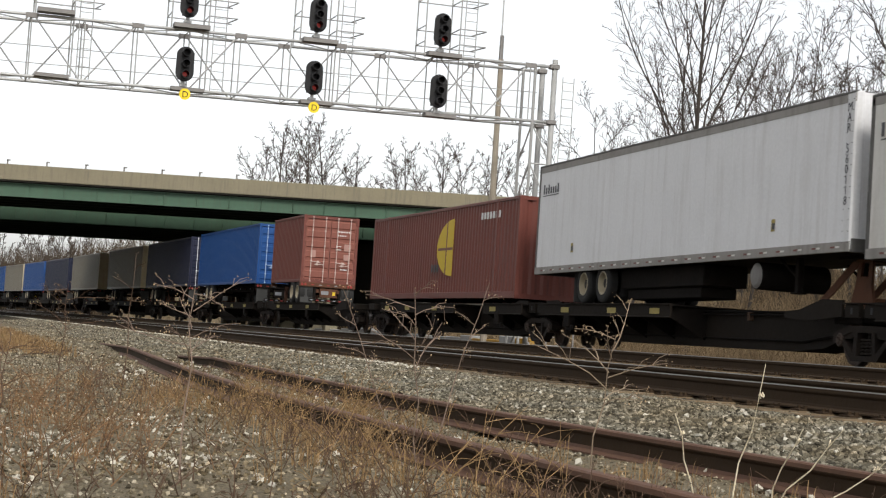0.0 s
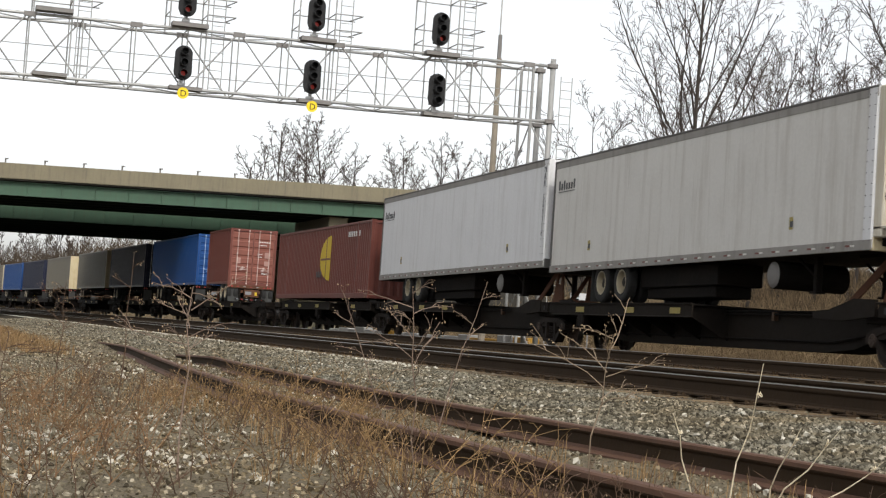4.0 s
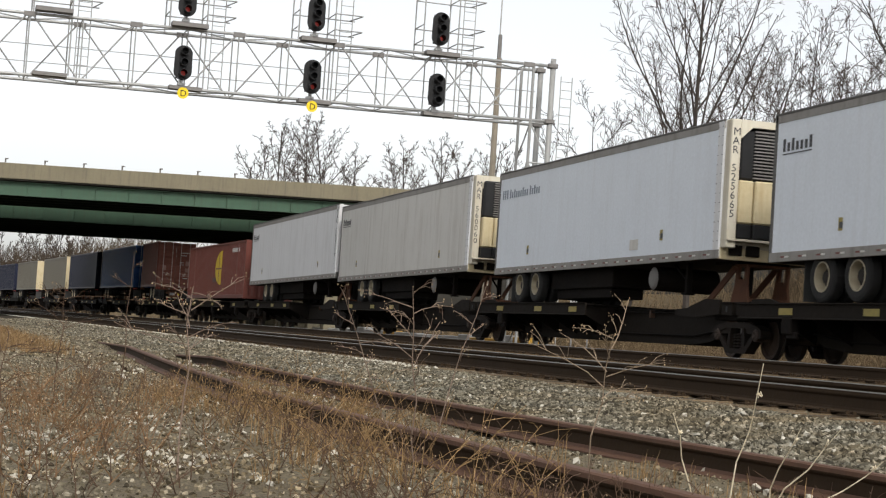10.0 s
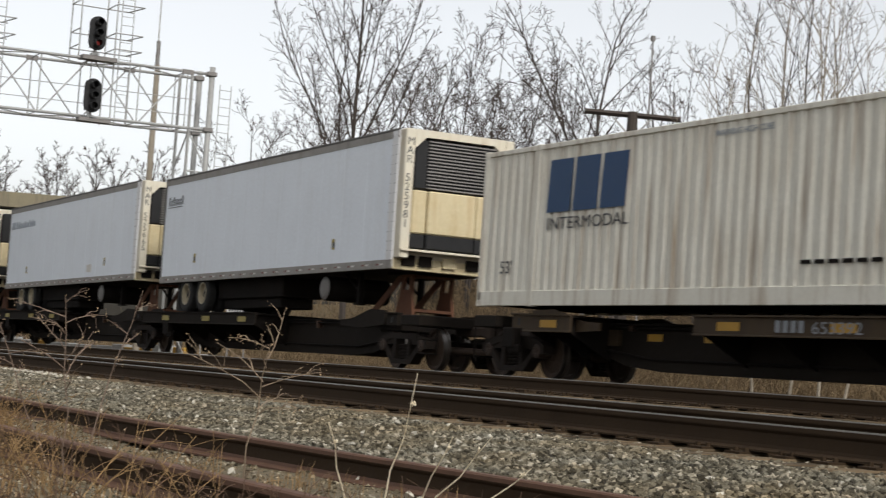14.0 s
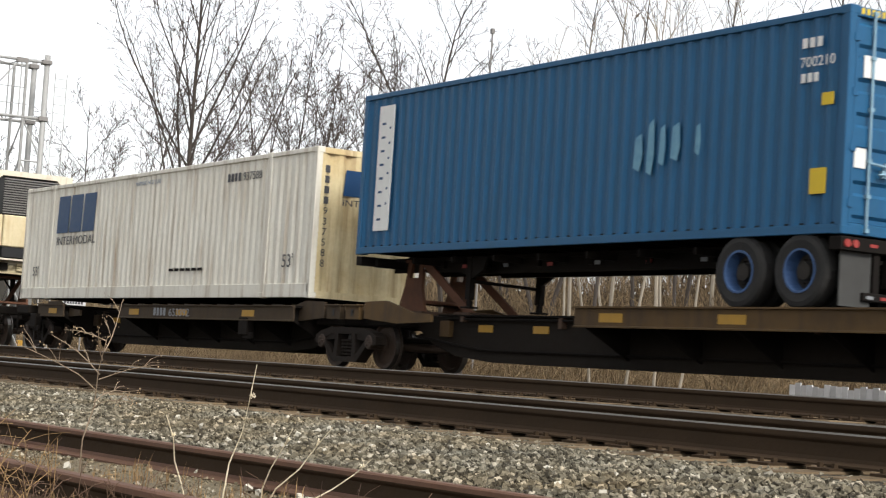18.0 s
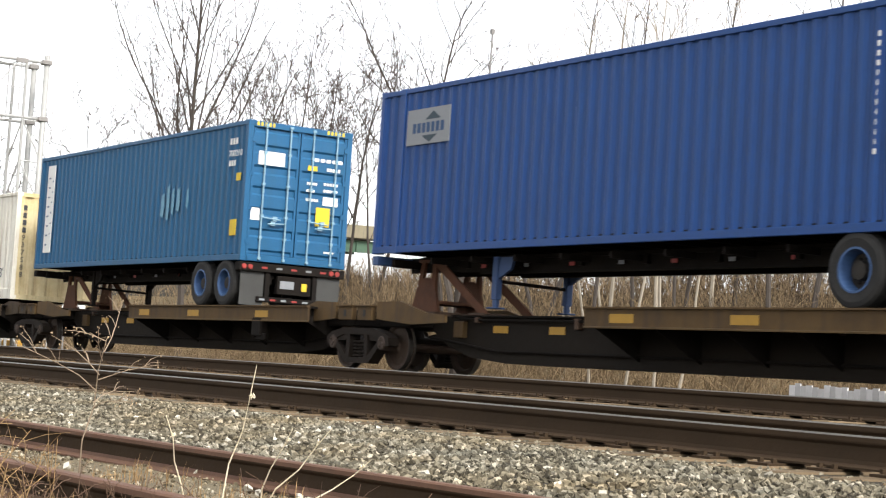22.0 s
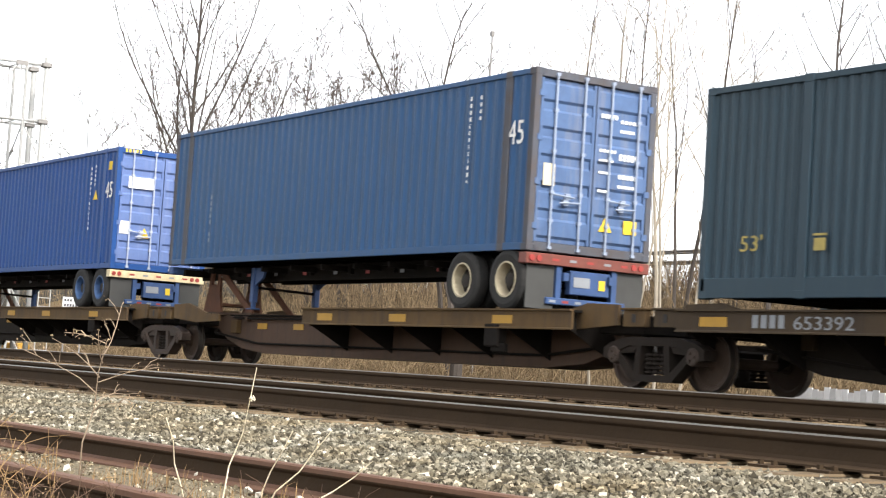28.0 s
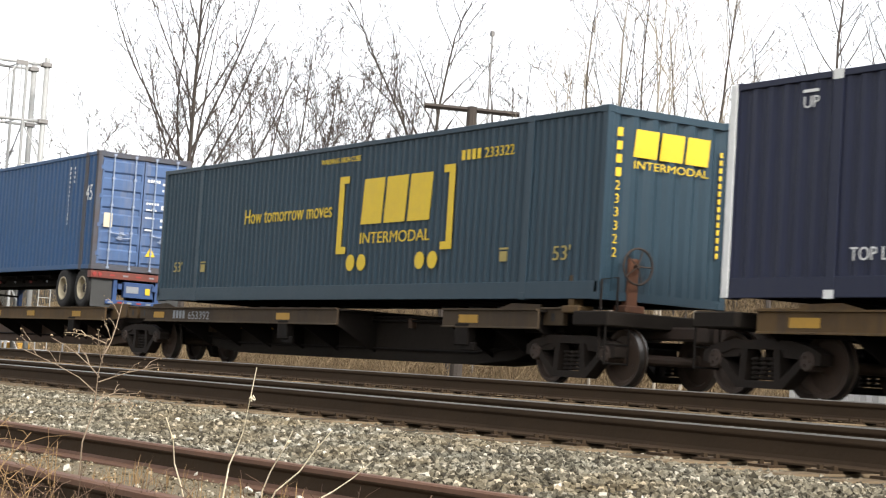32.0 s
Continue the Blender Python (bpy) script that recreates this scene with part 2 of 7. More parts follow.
M["wall_white"] = paint("wall_white", (0.3, 0.3, 0.29), (0.26, 0.25, 0.23), 0.85, grain=8, stain=1.5, amount=0.6, bump=0.1, streak=(0.2, 0.19, 0.17), streak_amt=0.6, vary=0.3)
M["fence_white"] = paint("fence_white", (0.6, 0.6, 0.6), (0.45, 0.44, 0.43), 0.8, grain=8, stain=1.5, amount=0.6, bump=0.1, vary=0.2)
M["red"] = paint("red", (0.27, 0.035, 0.03), (0.14, 0.03, 0.025), 0.5, grain=10, stain=3, amount=0.4, bump=0.02)
M["signal_yellow"] = paint("signal_yellow", (0.8, 0.58, 0.02), (0.7, 0.5, 0.03), 0.5, bump=0.02, amount=0.2)


def lens_mat():
    m = bpy.data.materials.new("red_lamp")
    m.use_nodes = True
    b = m.node_tree.nodes["Principled BSDF"]
    b.inputs["Base Color"].default_value = (0.2, 0.012, 0.012, 1)
    b.inputs["Emission Color"].default_value = (1, 0.1, 0.07, 1)
    b.inputs["Emission Strength"].default_value = 0.08
    return m


M["red_lamp"] = lens_mat()


# ---- mesh helpers ----
def box(bm, x0, x1, y0, y1, z0, z1):
    vs = [bm.verts.new((x, y, z)) for x in (x0, x1) for y in (y0, y1) for z in (z0, z1)]
    for f in ((0, 1, 3, 2), (4, 6, 7, 5), (0, 4, 5, 1), (2, 3, 7, 6), (0, 2, 6, 4), (1, 5, 7, 3)):
        bm.faces.new([vs[i] for i in f])


def prism(bm, outline, axis, a, b):
    """An outline of two coordinates, swept along the axis from a to b."""
    def at(p, q):
        return {"x": (q, p[0], p[1]), "y": (p[0], q, p[1]), "z": (p[0], p[1], q)}[axis]
    r0 = [bm.verts.new(at(p, a)) for p in outline]
    r1 = [bm.verts.new(at(p, b)) for p in outline]
    n = len(outline)
    for i in range(n):
        bm.faces.new((r0[i], r0[(i + 1) % n], r1[(i + 1) % n], r1[i]))
    bm.faces.new(r0[::-1])
    bm.faces.new(r1)


def tube(bm, pts, radii, sides=6, cap=True):
    """A round bar through the points."""
    rings = []
    pts = [Vector(p) for p in pts]
    for i, p in enumerate(pts):
        d = (pts[min(i + 1, len(pts) - 1)] - pts[max(i - 1, 0)]).normalized()
        u = d.cross(Vector((0, 0, 1)) if abs(d.z) < 0.9 else Vector((1, 0, 0))).normalized()
        w = d.cross(u)
        r = radii[i] if isinstance(radii, (list, tuple)) else radii
        rings.append([bm.verts.new(p + (u * math.cos(6.28319 * k / sides) + w * math.sin(6.28319 * k / sides)) * r) for k in range(sides)])
    for a, b in zip(rings, rings[1:]):
        for k in range(sides):
            bm.faces.new((a[k], a[(k + 1) % sides], b[(k + 1) % sides], b[k]))
    if cap:
        bm.faces.new(rings[0][::-1])
        bm.faces.new(rings[-1])


def lathe(bm, profile, centre, axis="y", sides=24, cap=True):
    """A profile of (radius, along) turned about an axis through the centre."""
    rings = []
    for r, q in profile:
        ring = []
        for k in range(sides):
            c, s_ = r * math.cos(6.28319 * k / sides), r * math.sin(6.28319 * k / sides)
            ring.append(bm.verts.new(Vector(centre) + Vector({"y": (c, q, s_), "x": (q, c, s_), "z": (c, s_, q)}[axis])))
        rings.append(ring)
    for a, b in zip(rings, rings[1:]):
        for k in range(sides):
            bm.faces.new((a[k], a[(k + 1) % sides], b[(k + 1) % sides], b[k]))
    if cap:
        bm.faces.new(rings[0][::-1])
        bm.faces.new(rings[-1])


def bevel(bm, w=0.01, seg=1):
    bmesh.ops.bevel(bm, geom=list(bm.edges), offset=w, segments=seg, affect="EDGES", clamp_overlap=True)


def finish(bm, name, material, smooth=False):
    bmesh.ops.recalc_face_normals(bm, faces=bm.faces)
    me = bpy.data.meshes.new(name)
    bm.to_mesh(me)
    bm.free()
    for mt in (material if isinstance(material, (list, tuple)) else [material]):
        me.materials.append(M[mt] if isinstance(mt, str) else mt)
    if smooth:
        me.shade_smooth()
    return me


def part(name, bm, material, parent, label="", smooth=False):
    ob = new(name, finish(bm, name, material, smooth))
    ob.parent = parent
    if label:
        tagged(ob, label)
    return ob


def each(name, spans, material, parent, label=""):
    """Every box of the list as a part of its own."""
    for s_ in spans:
        bm = bmesh.new()
        box(bm, *s_)
        part(name, bm, material, parent, label)


def boxes(name, spans, material, parent, label="", bev=0.0):
    bm = bmesh.new()
    for s_ in spans:
        box(bm, *s_)
    if bev:
        bevel(bm, bev)
    return part(name, bm, material, parent, label)


def thing(name, label, category, m=None, group="", kind=""):
    ob = tagged(new(name), label, category, group, kind)
    ob.matrix_basis = m or Matrix()
    return ob


def lettering(name, words, size, material, parent, m, label="", width=None, space=1.0, vertical=False):
    """Words in the built-in font, laid flat on a face; width stretches them to that length."""
    c = bpy.data.curves.new(name, "FONT")
    c.body, c.size, c.extrude, c.resolution_u = ("\n".join(words) if vertical else words), size, 0.002, 3
    c.space_character = space
    if vertical:
        c.align_x, c.space_line = "CENTER", 0.8
    tmp = bpy.data.objects.new(name, c)
    scene.collection.objects.link(tmp)
    me = bpy.data.meshes.new_from_object(tmp.evaluated_get(bpy.context.evaluated_depsgraph_get()))
    bpy.data.objects.remove(tmp)
    bpy.data.curves.remove(c)
    me.materials.clear()
    me.materials.append(M[material])
    if width and me.vertices:
        xs = [v.co.x for v in me.vertices]
        k = width / max(1e-3, max(xs) - min(xs))
        me.transform(Matrix.Diagonal((k, 1, 1, 1)))
    ob = new(name, me)
    ob.parent = parent
    ob.matrix_basis = m
    if label:
        tagged(ob, label)
    return ob


def on_side(x, z, y=-0.012):
    return pose(x, y, z, 90, 0, 0)


def on_end(x, y, z):
    return pose(x, y, z, 90, 0, 90)


# ---- the line of the tracks: straight, with a wide bend towards the camera's side far down the line ----
def bend(x):
    return -2.0e-4 * (x + 40) ** 2 if x < -40 else 0.0


def slope(x):
    return math.degrees(math.atan(-4.0e-4 * (x + 40))) if x < -40 else 0.0


TRAIN_Y = 17.27
NEAR_Y, MID_Y, SIDING_Y = 8.6, 12.95, 3.15


# ---- ground ----
def lerp_table(table, v):
    for (a, p), (b, q) in zip(table, table[1:]):
        if v <= b:
            return p + (q - p) * max(0.0, (v - a) / (b - a))
    return table[-1][1]


PROFILE = [(-60, -0.62), (2.0, -0.62), (4.3, -0.61), (5.0, -0.585), (6.8, -0.455), (7.3, -0.455), (9.9, -0.43), (10.4, -0.39), (11.2, -0.22),
           (19.0, -0.22), (19.7, -0.28), (21.5, -1.0), (25, -1.05), (31, -0.1), (35, 1.2), (39, 3.1), (44, 3.5), (70, 3.6), (140, 3.6), (900, 3.6)]


def ground_z(x, y):
    yy = y - bend(x) * min(1.0, max(0.0, (y - 1.0) / 5.0))
    z = lerp_table(PROFILE, yy)
    if yy < 5:
        z += 0.05 * noise.noise((x * 0.5, y * 0.8, 3)) + 0.02 * noise.noise((x * 2.3, y * 2.3, 7))
    elif yy > 21:
        z += 0.35 * noise.noise((x * 0.11, y * 0.11, 1))
    return z


def build_ground():
    xs = [-900, -600, -420] + [-320 + 8 * i for i in range(28)] + [-96 + 1.2 * i for i in range(58)] + [-26.4 + 0.24 * i for i in range(104)] + [-1.4 + 1.2 * i for i in range(18)] + [20, 26, 40, 80, 200, 500]
    ys = [-400, -100, -30, -12, -6] + [-4, -3, -2.4] + [-2 + 0.16 * i for i in range(58)] + [7.3, 8.6, 9.9, 10.4, 10.8, 11.2, 13, 15, 17, 19, 19.7, 20.4, 21.5, 23, 26, 29, 32, 36, 40, 44, 52, 60, 70, 100, 140, 300, 900]
    verts = [(x, y, ground_z(x, y)) for x in xs for y in ys]
    n = len(ys)
    faces = [(i * n + j, (i + 1) * n + j, (i + 1) * n + j + 1, i * n + j + 1) for i in range(len(xs) - 1) for j in range(n - 1)]
    me = bpy.data.meshes.new("ground")
    me.from_pydata(verts, [], faces)
    me.materials.append(M["ground"])
    me.shade_smooth()
    return tagged(new("ground", me), "grey-brown gravel ground with dry weeds beside the tracks", "ground", kind="structure")


build_ground()

# ---- tracks ----
RAIL = [(-0.076, 0), (0.076, 0), (0.076, 0.012), (0.02, 0.028), (0.011, 0.05), (0.011, 0.125), (0.034, 0.142), (0.037, 0.152), (0.037, 0.176), (0.028, 0.185),
        (-0.028, 0.185), (-0.037, 0.176), (-0.037, 0.152), (-0.034, 0.142), (-0.011, 0.125), (-0.011, 0.05), (-0.02, 0.028), (-0.076, 0.012)]


def build_rail(name, x_list, y_of, z_of, height, mats, parent, label, shown=(8, 9, 10)):
    """One rail swept along the line; the faces in shown, by default the running surface, have the second material."""
    k = height / 0.185
    n = len(RAIL)
    verts, faces, idx = [], [], []
    for x in x_list:
        y, z = y_of(x), z_of(x)
        verts += [(x, y + a, z - height + b * k) for a, b in RAIL]
    for i in range(len(x_list) - 1):
        for j in range(n):
            faces.append((i * n + j, (i + 1) * n + j, (i + 1) * n + (j + 1) % n, i * n + (j + 1) % n))
            idx.append(1 if j in shown else 0)
    me = bpy.data.meshes.new(name)
    me.from_pydata(verts, [], faces)
    for mt in mats:
        me.materials.append(M[mt])
    me.polygons.foreach_set("material_index", idx)
    ob = tagged(new(name, me), label)
    ob.parent = parent
    return ob


LINE_X = [-420 + 10 * i for i in range(38)] + [-40, -20, 0, 20, 60]


def tie_mesh():
    bm = bmesh.new()
    box(bm, -0.115, 0.115, -1.3, 1.3, -0.17, 0)
    bevel(bm, 0.012)
    for y in (-0.75, 0.75):
        box(bm, -0.09, 0.09, y - 0.18, y + 0.18, 0.001, 0.017)
        for sx in (-0.06, 0.06):
            for sy in (-0.1, 0.1):
                box(bm, sx - 0.012, sx + 0.012, y + sy - 0.016, y + sy + 0.016, 0.017, 0.045)
    for f in bm.faces:
        if min(v.co.z for v in f.verts) > 0.0005:
            f.material_index = 1
    return finish(bm, "tie", ["tie", "rail_web"])


TIE = tie_mesh()


def build_track(name, y0, z_near, z_far, height, mats, label, x_from, x_to, step=0.495, tie_from=None):
    t = tagged(new(name), label, "railway track", kind="structure")
    zs = 0.5 * (z_near + z_far)
    for sy, z in ((-0.75, z_near), (0.75, z_far)):
        build_rail("rail", LINE_X, lambda x, sy=sy: y0 + sy + bend(x), lambda x, z=z: z, height, mats, t, "worn steel rail with a bright running surface")
    rnd = random.Random(name)
    n = int((x_to - x_from) / step)
    for i in range(n):
        x = x_from + i * step + rnd.uniform(-0.03, 0.03)
        ob = new("tie", TIE)
        ob.parent = t
        ob.matrix_basis = pose(x, y0 + bend(x) + rnd.uniform(-0.05, 0.05), zs - height - 0.018 + rnd.uniform(-0.008, 0.004), math.degrees(math.atan2(z_far - z_near, 1.5)), 0, slope(x) + rnd.uniform(-1.2, 1.2))
    return t


build_track("track_near", NEAR_Y, -0.212, -0.178, 0.2, ["rail_web", "rail_top"], "main line track on wooden ties in grey ballast", -95, 2)
build_track("track_middle", MID_Y, -0.004, -0.004, 0.19, ["rail_web", "rail_top"], "middle main line track on ballast", -60, -8)
build_track("track_far", TRAIN_Y, -0.004, -0.004, 0.19, ["rail_web", "rail_top"], "far main line track that carries the freight train", -60, -8)


NEAR_RAIL = [(-44, 4.15), (-34, 3.66), (-27, 3.2), (-20, 2.76), (-15, 2.5), (-11, 2.39), (-6, 2.46), (0, 2.75), (8, 3.4), (20, 4.8)]
FAR_RAIL = [(-30, 4.25), (-25, 3.95), (-20, 3.74), (-15, 3.66), (-12, 3.7), (-8, 3.95), (-4, 4.28), (0, 4.62), (20, 6.6)]


def siding_line(table, x):
    """The run of a siding rail, its bends eased."""
    return sum(lerp_table(table, x + 0.8 * k) for k in range(-3, 4)) / 7


siding = tagged(new("siding_track"), "disused siding with rusty rails half buried in weeds", "railway track", kind="structure")
# Shade on the siding webs is painted with rail_web; lit head and foot are rail_rust.
build_rail("rail", [-40 + i for i in range(58)], lambda x: siding_line(NEAR_RAIL, x), lambda x: -0.455 - 0.012 * max(0, -28 - x), 0.15, ["rail_web", "rail_rust"], siding, "rusty brown siding rail", (7, 8, 9, 10, 11, 15, 16, 17))
build_rail("rail", [-29 + i for i in range(47)], lambda x: siding_line(FAR_RAIL, x), lambda x: -0.455 - 0.02 * max(0, -24 - x), 0.15, ["rail_web", "rail_rust"], siding, "rusty brown siding rail", (7, 8, 9, 10, 11, 15, 16, 17))
rnd = random.Random(5)
for i in range(64):
    ob = new("tie", TIE)
    ob.parent = siding
    xx = -28 + 0.55 * i
    ob.matrix_basis = pose(xx, 0.5 * (siding_line(NEAR_RAIL, xx) + siding_line(FAR_RAIL, xx)), -0.645 + rnd.uniform(-0.02, 0.008), 0, 0, rnd.uniform(-3, 3))

# ---- overbridge ----
BX = -121.0
bridge = tagged(new("road_bridge"), "concrete road bridge on green steel girders over the tracks", "bridge")


def bridge_z(y):
    return 0.024 * (y - 5)


def sloped(bm, x0, x1, y0, y1, z0, z1):
    a = bridge_z(y0)
    b = bridge_z(y1)
    vs = [bm.verts.new((x, y, z + d)) for x in (x0, x1) for y, d in ((y0, a), (y1, b)) for z in (z0, z1)]
    for f in ((0, 1, 3, 2), (4, 6, 7, 5), (0, 4, 5, 1), (2, 3, 7, 6), (0, 2, 6, 4), (1, 5, 7, 3)):
        bm.faces.new([vs[i] for i in f])


def bridge_part(name, spans, material, label="", parent=None, bev=0.0):
    bm = bmesh.new()
    for s_ in spans:
        sloped(bm, *s_)
    if bev:
        bevel(bm, bev)
    return part(name, bm, material, parent or bridge, label)


bridge_part("parapet", [(BX - 0.35, BX, -40, 70, 8.41, 9.44)], "concrete", "stained buff concrete parapet", bev=0.03)
bridge_part("parapet", [(BX - 13.35, BX - 13.0, -40, 70, 8.35, 9.42)], "concrete", "stained buff concrete parapet")
bridge_part("deck", [(BX - 13.0, BX - 0.1, -40, 70, 8.33, 8.405)], "soffit", "concrete bridge deck coloured dark for shade")
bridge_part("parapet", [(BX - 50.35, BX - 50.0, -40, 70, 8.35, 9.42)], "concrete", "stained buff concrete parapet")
bridge_part("deck", [(BX - 50.0, BX - 15.5, -40, 70, 8.245, 8.34)], "soffit", "concrete deck of the second carriageway, coloured dark for shade")
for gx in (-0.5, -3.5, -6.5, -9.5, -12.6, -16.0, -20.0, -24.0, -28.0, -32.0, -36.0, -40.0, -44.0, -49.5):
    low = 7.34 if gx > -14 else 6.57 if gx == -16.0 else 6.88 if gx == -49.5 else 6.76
    # Only the two lit girders are plain green; the rest have shade painted in.
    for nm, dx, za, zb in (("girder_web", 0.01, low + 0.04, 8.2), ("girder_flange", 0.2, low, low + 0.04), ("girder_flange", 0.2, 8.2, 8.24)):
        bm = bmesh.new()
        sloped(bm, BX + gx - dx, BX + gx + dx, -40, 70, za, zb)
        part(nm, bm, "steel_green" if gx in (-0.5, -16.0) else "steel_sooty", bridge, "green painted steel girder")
    if gx in (-0.5, -16.0):
        for k in range(44):
            y = -24 + 2.2 * k
            bridge_part("stiffener", [(BX + gx + 0.011, BX + gx + 0.16, y, y + 0.02, low + 0.041, 8.199)], "steel_green")
for i in range(40):
    y = -20 + 2.52 * i
    bridge_part("fence_post", [(BX - 0.25, BX - 0.15, y, y + 0.1, 9.44, 9.72), (BX - 0.3, BX - 0.1, y, y + 0.22, 9.68, 9.75)], "galv_dark", "short post on the parapet")
PIER_Y = 28.0
for px in (-2.3, -7.4, -11.8, -17.4, -24.4, -31.4, -38.4, -45.4):
    boxes("pier_column", [(BX + px - 0.5, BX + px + 0.5, PIER_Y - 0.45, PIER_Y + 0.45, -1.6, 6.9)], "concrete", bridge, "concrete pier column", 0.05)
boxes("pier_cap", [(BX - 12.8, BX - 1.2, PIER_Y - 0.68, PIER_Y + 0.68, 6.72, 7.85)], "concrete", bridge, "concrete pier cap", 0.05)
boxes("pier_cap", [(BX - 49, BX - 16.3, PIER_Y - 0.68, PIER_Y + 0.68, 6.2, 7.1)], "concrete", bridge, "concrete pier cap", 0.05)
boxes("abutment", [(BX - 50, BX - 2.0, 34.5, 70, -2, 7.2)], "soffit", bridge, "concrete abutment wall coloured dark for shade")

bridge.matrix_basis = Matrix.Scale(0.86, 4)   # the whole bridge, its near face at x = -104

# ---- signal gantry ----
GX = -60.0
gantry = tagged(new("signal_gantry"), "galvanised steel truss signal gantry spanning the tracks", "signal gantry")


def strut(bm, a, b, w):
    tube(bm, [a, b], w, 4)


G0, G1 = -14.0, 21.1      # ends across the tracks
GZ0, GZ1 = 7.7, 9.68      # chords, above the signals
HALF = 1.72               # length of a panel


def chord_z(y):
    """The heights of the two chords, which rise a little towards the far column."""
    return 7.58 + 0.014 * (y - 2.0), 9.6 + 0.0115 * (y - 2.0)


for x in (GX, GX - 1.3):
    for k in (0, 1):
        bm = bmesh.new()
        tube(bm, [(x, G0, chord_z(G0)[k]), (x, G1, chord_z(G1)[k])], 0.052, 8)
        part("chord", bm, "galv", gantry, "long galvanised chord of the truss", True)
npan = int((G1 - 0.9 - G0) / HALF)
for i in range(npan + 1):
    y = G1 - 0.9 - i * HALF
    za, zb = chord_z(y)
    zc, zd = chord_z(y - HALF)
    for face, x in enumerate((GX, GX - 1.3)):
        bm = bmesh.new()
        strut(bm, (x, y, za), (x, y, zb), 0.024)
        part("post", bm, "galv", gantry)
        if i < npan:
            bm = bmesh.new()
            up = (i + face) % 2 == 0
            strut(bm, (x, y - 0.06, zb if up else za), (x, y - HALF + 0.06, zc if up else zd), 0.027)
            part("brace", bm, "galv", gantry)
        # bolted plates where the members meet
        if i % 2 == face:
            bm = bmesh.new()
            box(bm, x - 0.01, x + 0.06, y - 0.2, y + 0.2, zb - 0.1, zb + 0.06)
            part("gusset", bm, "galv_dark", gantry)
    cross = [((GX, y, za), (GX - 1.3, y, za), 0.024), ((GX, y, zb), (GX - 1.3, y, zb), 0.024)]
    if i < npan:
        a, b = (GX, GX - 1.3) if i % 2 else (GX - 1.3, GX)
        cross += [((a, y, zb), (b, y - HALF, zd), 0.022), ((b, y, za), (a, y - HALF, zc), 0.022)]
    for p, q, w in cross:
        bm = bmesh.new()
        strut(bm, p, q, w)
        part("cross_strut", bm, "galv", gantry)
for z in (0.56, 1.14):
    bm = bmesh.new()
    tube(bm, [(GX - 0.9, G0, chord_z(G0)[0] + z), (GX - 0.9, G1 - 0.3, chord_z(G1)[0] + z)], 0.014, 4)
    part("handrail", bm, "galv", gantry)
for x in (GX, GX - 1.3):
    bm = bmesh.new()
    tube(bm, [(x, G1, -1.2), (x, G1, GZ1 + 0.4)], 0.1, 12)
    part("column", bm, "galv_mid", gantry, "upright tubular column", True)
    bm = bmesh.new()
    tube(bm, [(x, G1 - 0.72, -1.2), (x, G1 - 0.72, chord_z(G1)[1])], 0.055, 8)
    part("column", bm, "galv_mid", gantry, "thinner inner column")
    for z in chord_z(G1):
        boxes("collar", [(x - 0.14, x + 0.14, G1 - 0.2, G1 + 0.14, z - 0.08, z + 0.08)], "galv_dark", gantry, "dark clamp at the column", 0.02)
for k in range(6):
    z = chord_z(G1)[0] - 0.1 - k * 1.4
    for p, q in (((GX, G1, z - 1.3), (GX, G1 - 0.72, z)), ((GX, G1 - 0.72, z), (GX, G1, z)), ((GX, G1 - 0.72, z), (GX - 1.3, G1 - 0.72, z - 1.3))):
        bm = bmesh.new()
        strut(bm, p, q, 0.03)
        part("brace", bm, "galv", gantry)


def ladder(y, x, z0, z1, w=0.42):
    bm = bmesh.new()
    for s_ in (-w / 2, w / 2):
        tube(bm, [(x, y + s_, z0), (x, y + s_, z1)], 0.018, 4)
    z = z0 + 0.1
    while z < z1:
        tube(bm, [(x, y - w / 2, z), (x, y + w / 2, z)], 0.012, 4)
        z += 0.3
    part("ladder", bm, "galv", gantry, "steel ladder")


ladder(G1 + 0.5, GX + 0.1, -1.0, GZ1 - 0.2)


def signal_head(y, z, red):
    """A black oval backing board with hooded lamps."""
    sg = part("signal_head", bmesh.new(), "black", gantry, "black oval signal head with hooded lamps")
    bm = bmesh.new()
    w, h = 0.3, 0.58
    ring = []
    for k in range(24):
        a = 6.28319 * k / 24
        ring.append((y + w * math.cos(a), z + (h - w) * (1 if math.sin(a) > 0 else -1) + w * math.sin(a)))
    prism(bm, ring, "x", GX + 0.32, GX + 0.38)
    for dz in (0.36, 0.0, -0.36):
        lathe(bm, [(0.13, 0), (0.13, 0.34), (0.115, 0.34), (0.11, 0.02)], (GX + 0.38, y, z + dz), "x", 14)
    box(bm, GX + 0.12, GX + 0.32, y - 0.2, y + 0.2, z - 0.5, z + 0.5)
    old = sg.data
    sg.data = finish(bm, "signal_head", "black")
    bpy.data.meshes.remove(old)
    bm = bmesh.new()
    tube(bm, [(GX + 0.2, y, z - h - 0.28), (GX + 0.2, y, z - 0.3)], 0.06, 8)
    box(bm, GX + 0.02, GX + 0.3, y - 0.12, y + 0.12, z - h - 0.16, z - h - 0.08)
    part("mast", bm, "galv", gantry)
    if red:
        bm = bmesh.new()
        lathe(bm, [(0.085, 0), (0.06, 0.02)], (GX + 0.41, y, z - 0.36), "x", 14)
        part("lens", bm, "red_lamp", sg, "dark red glowing lens")


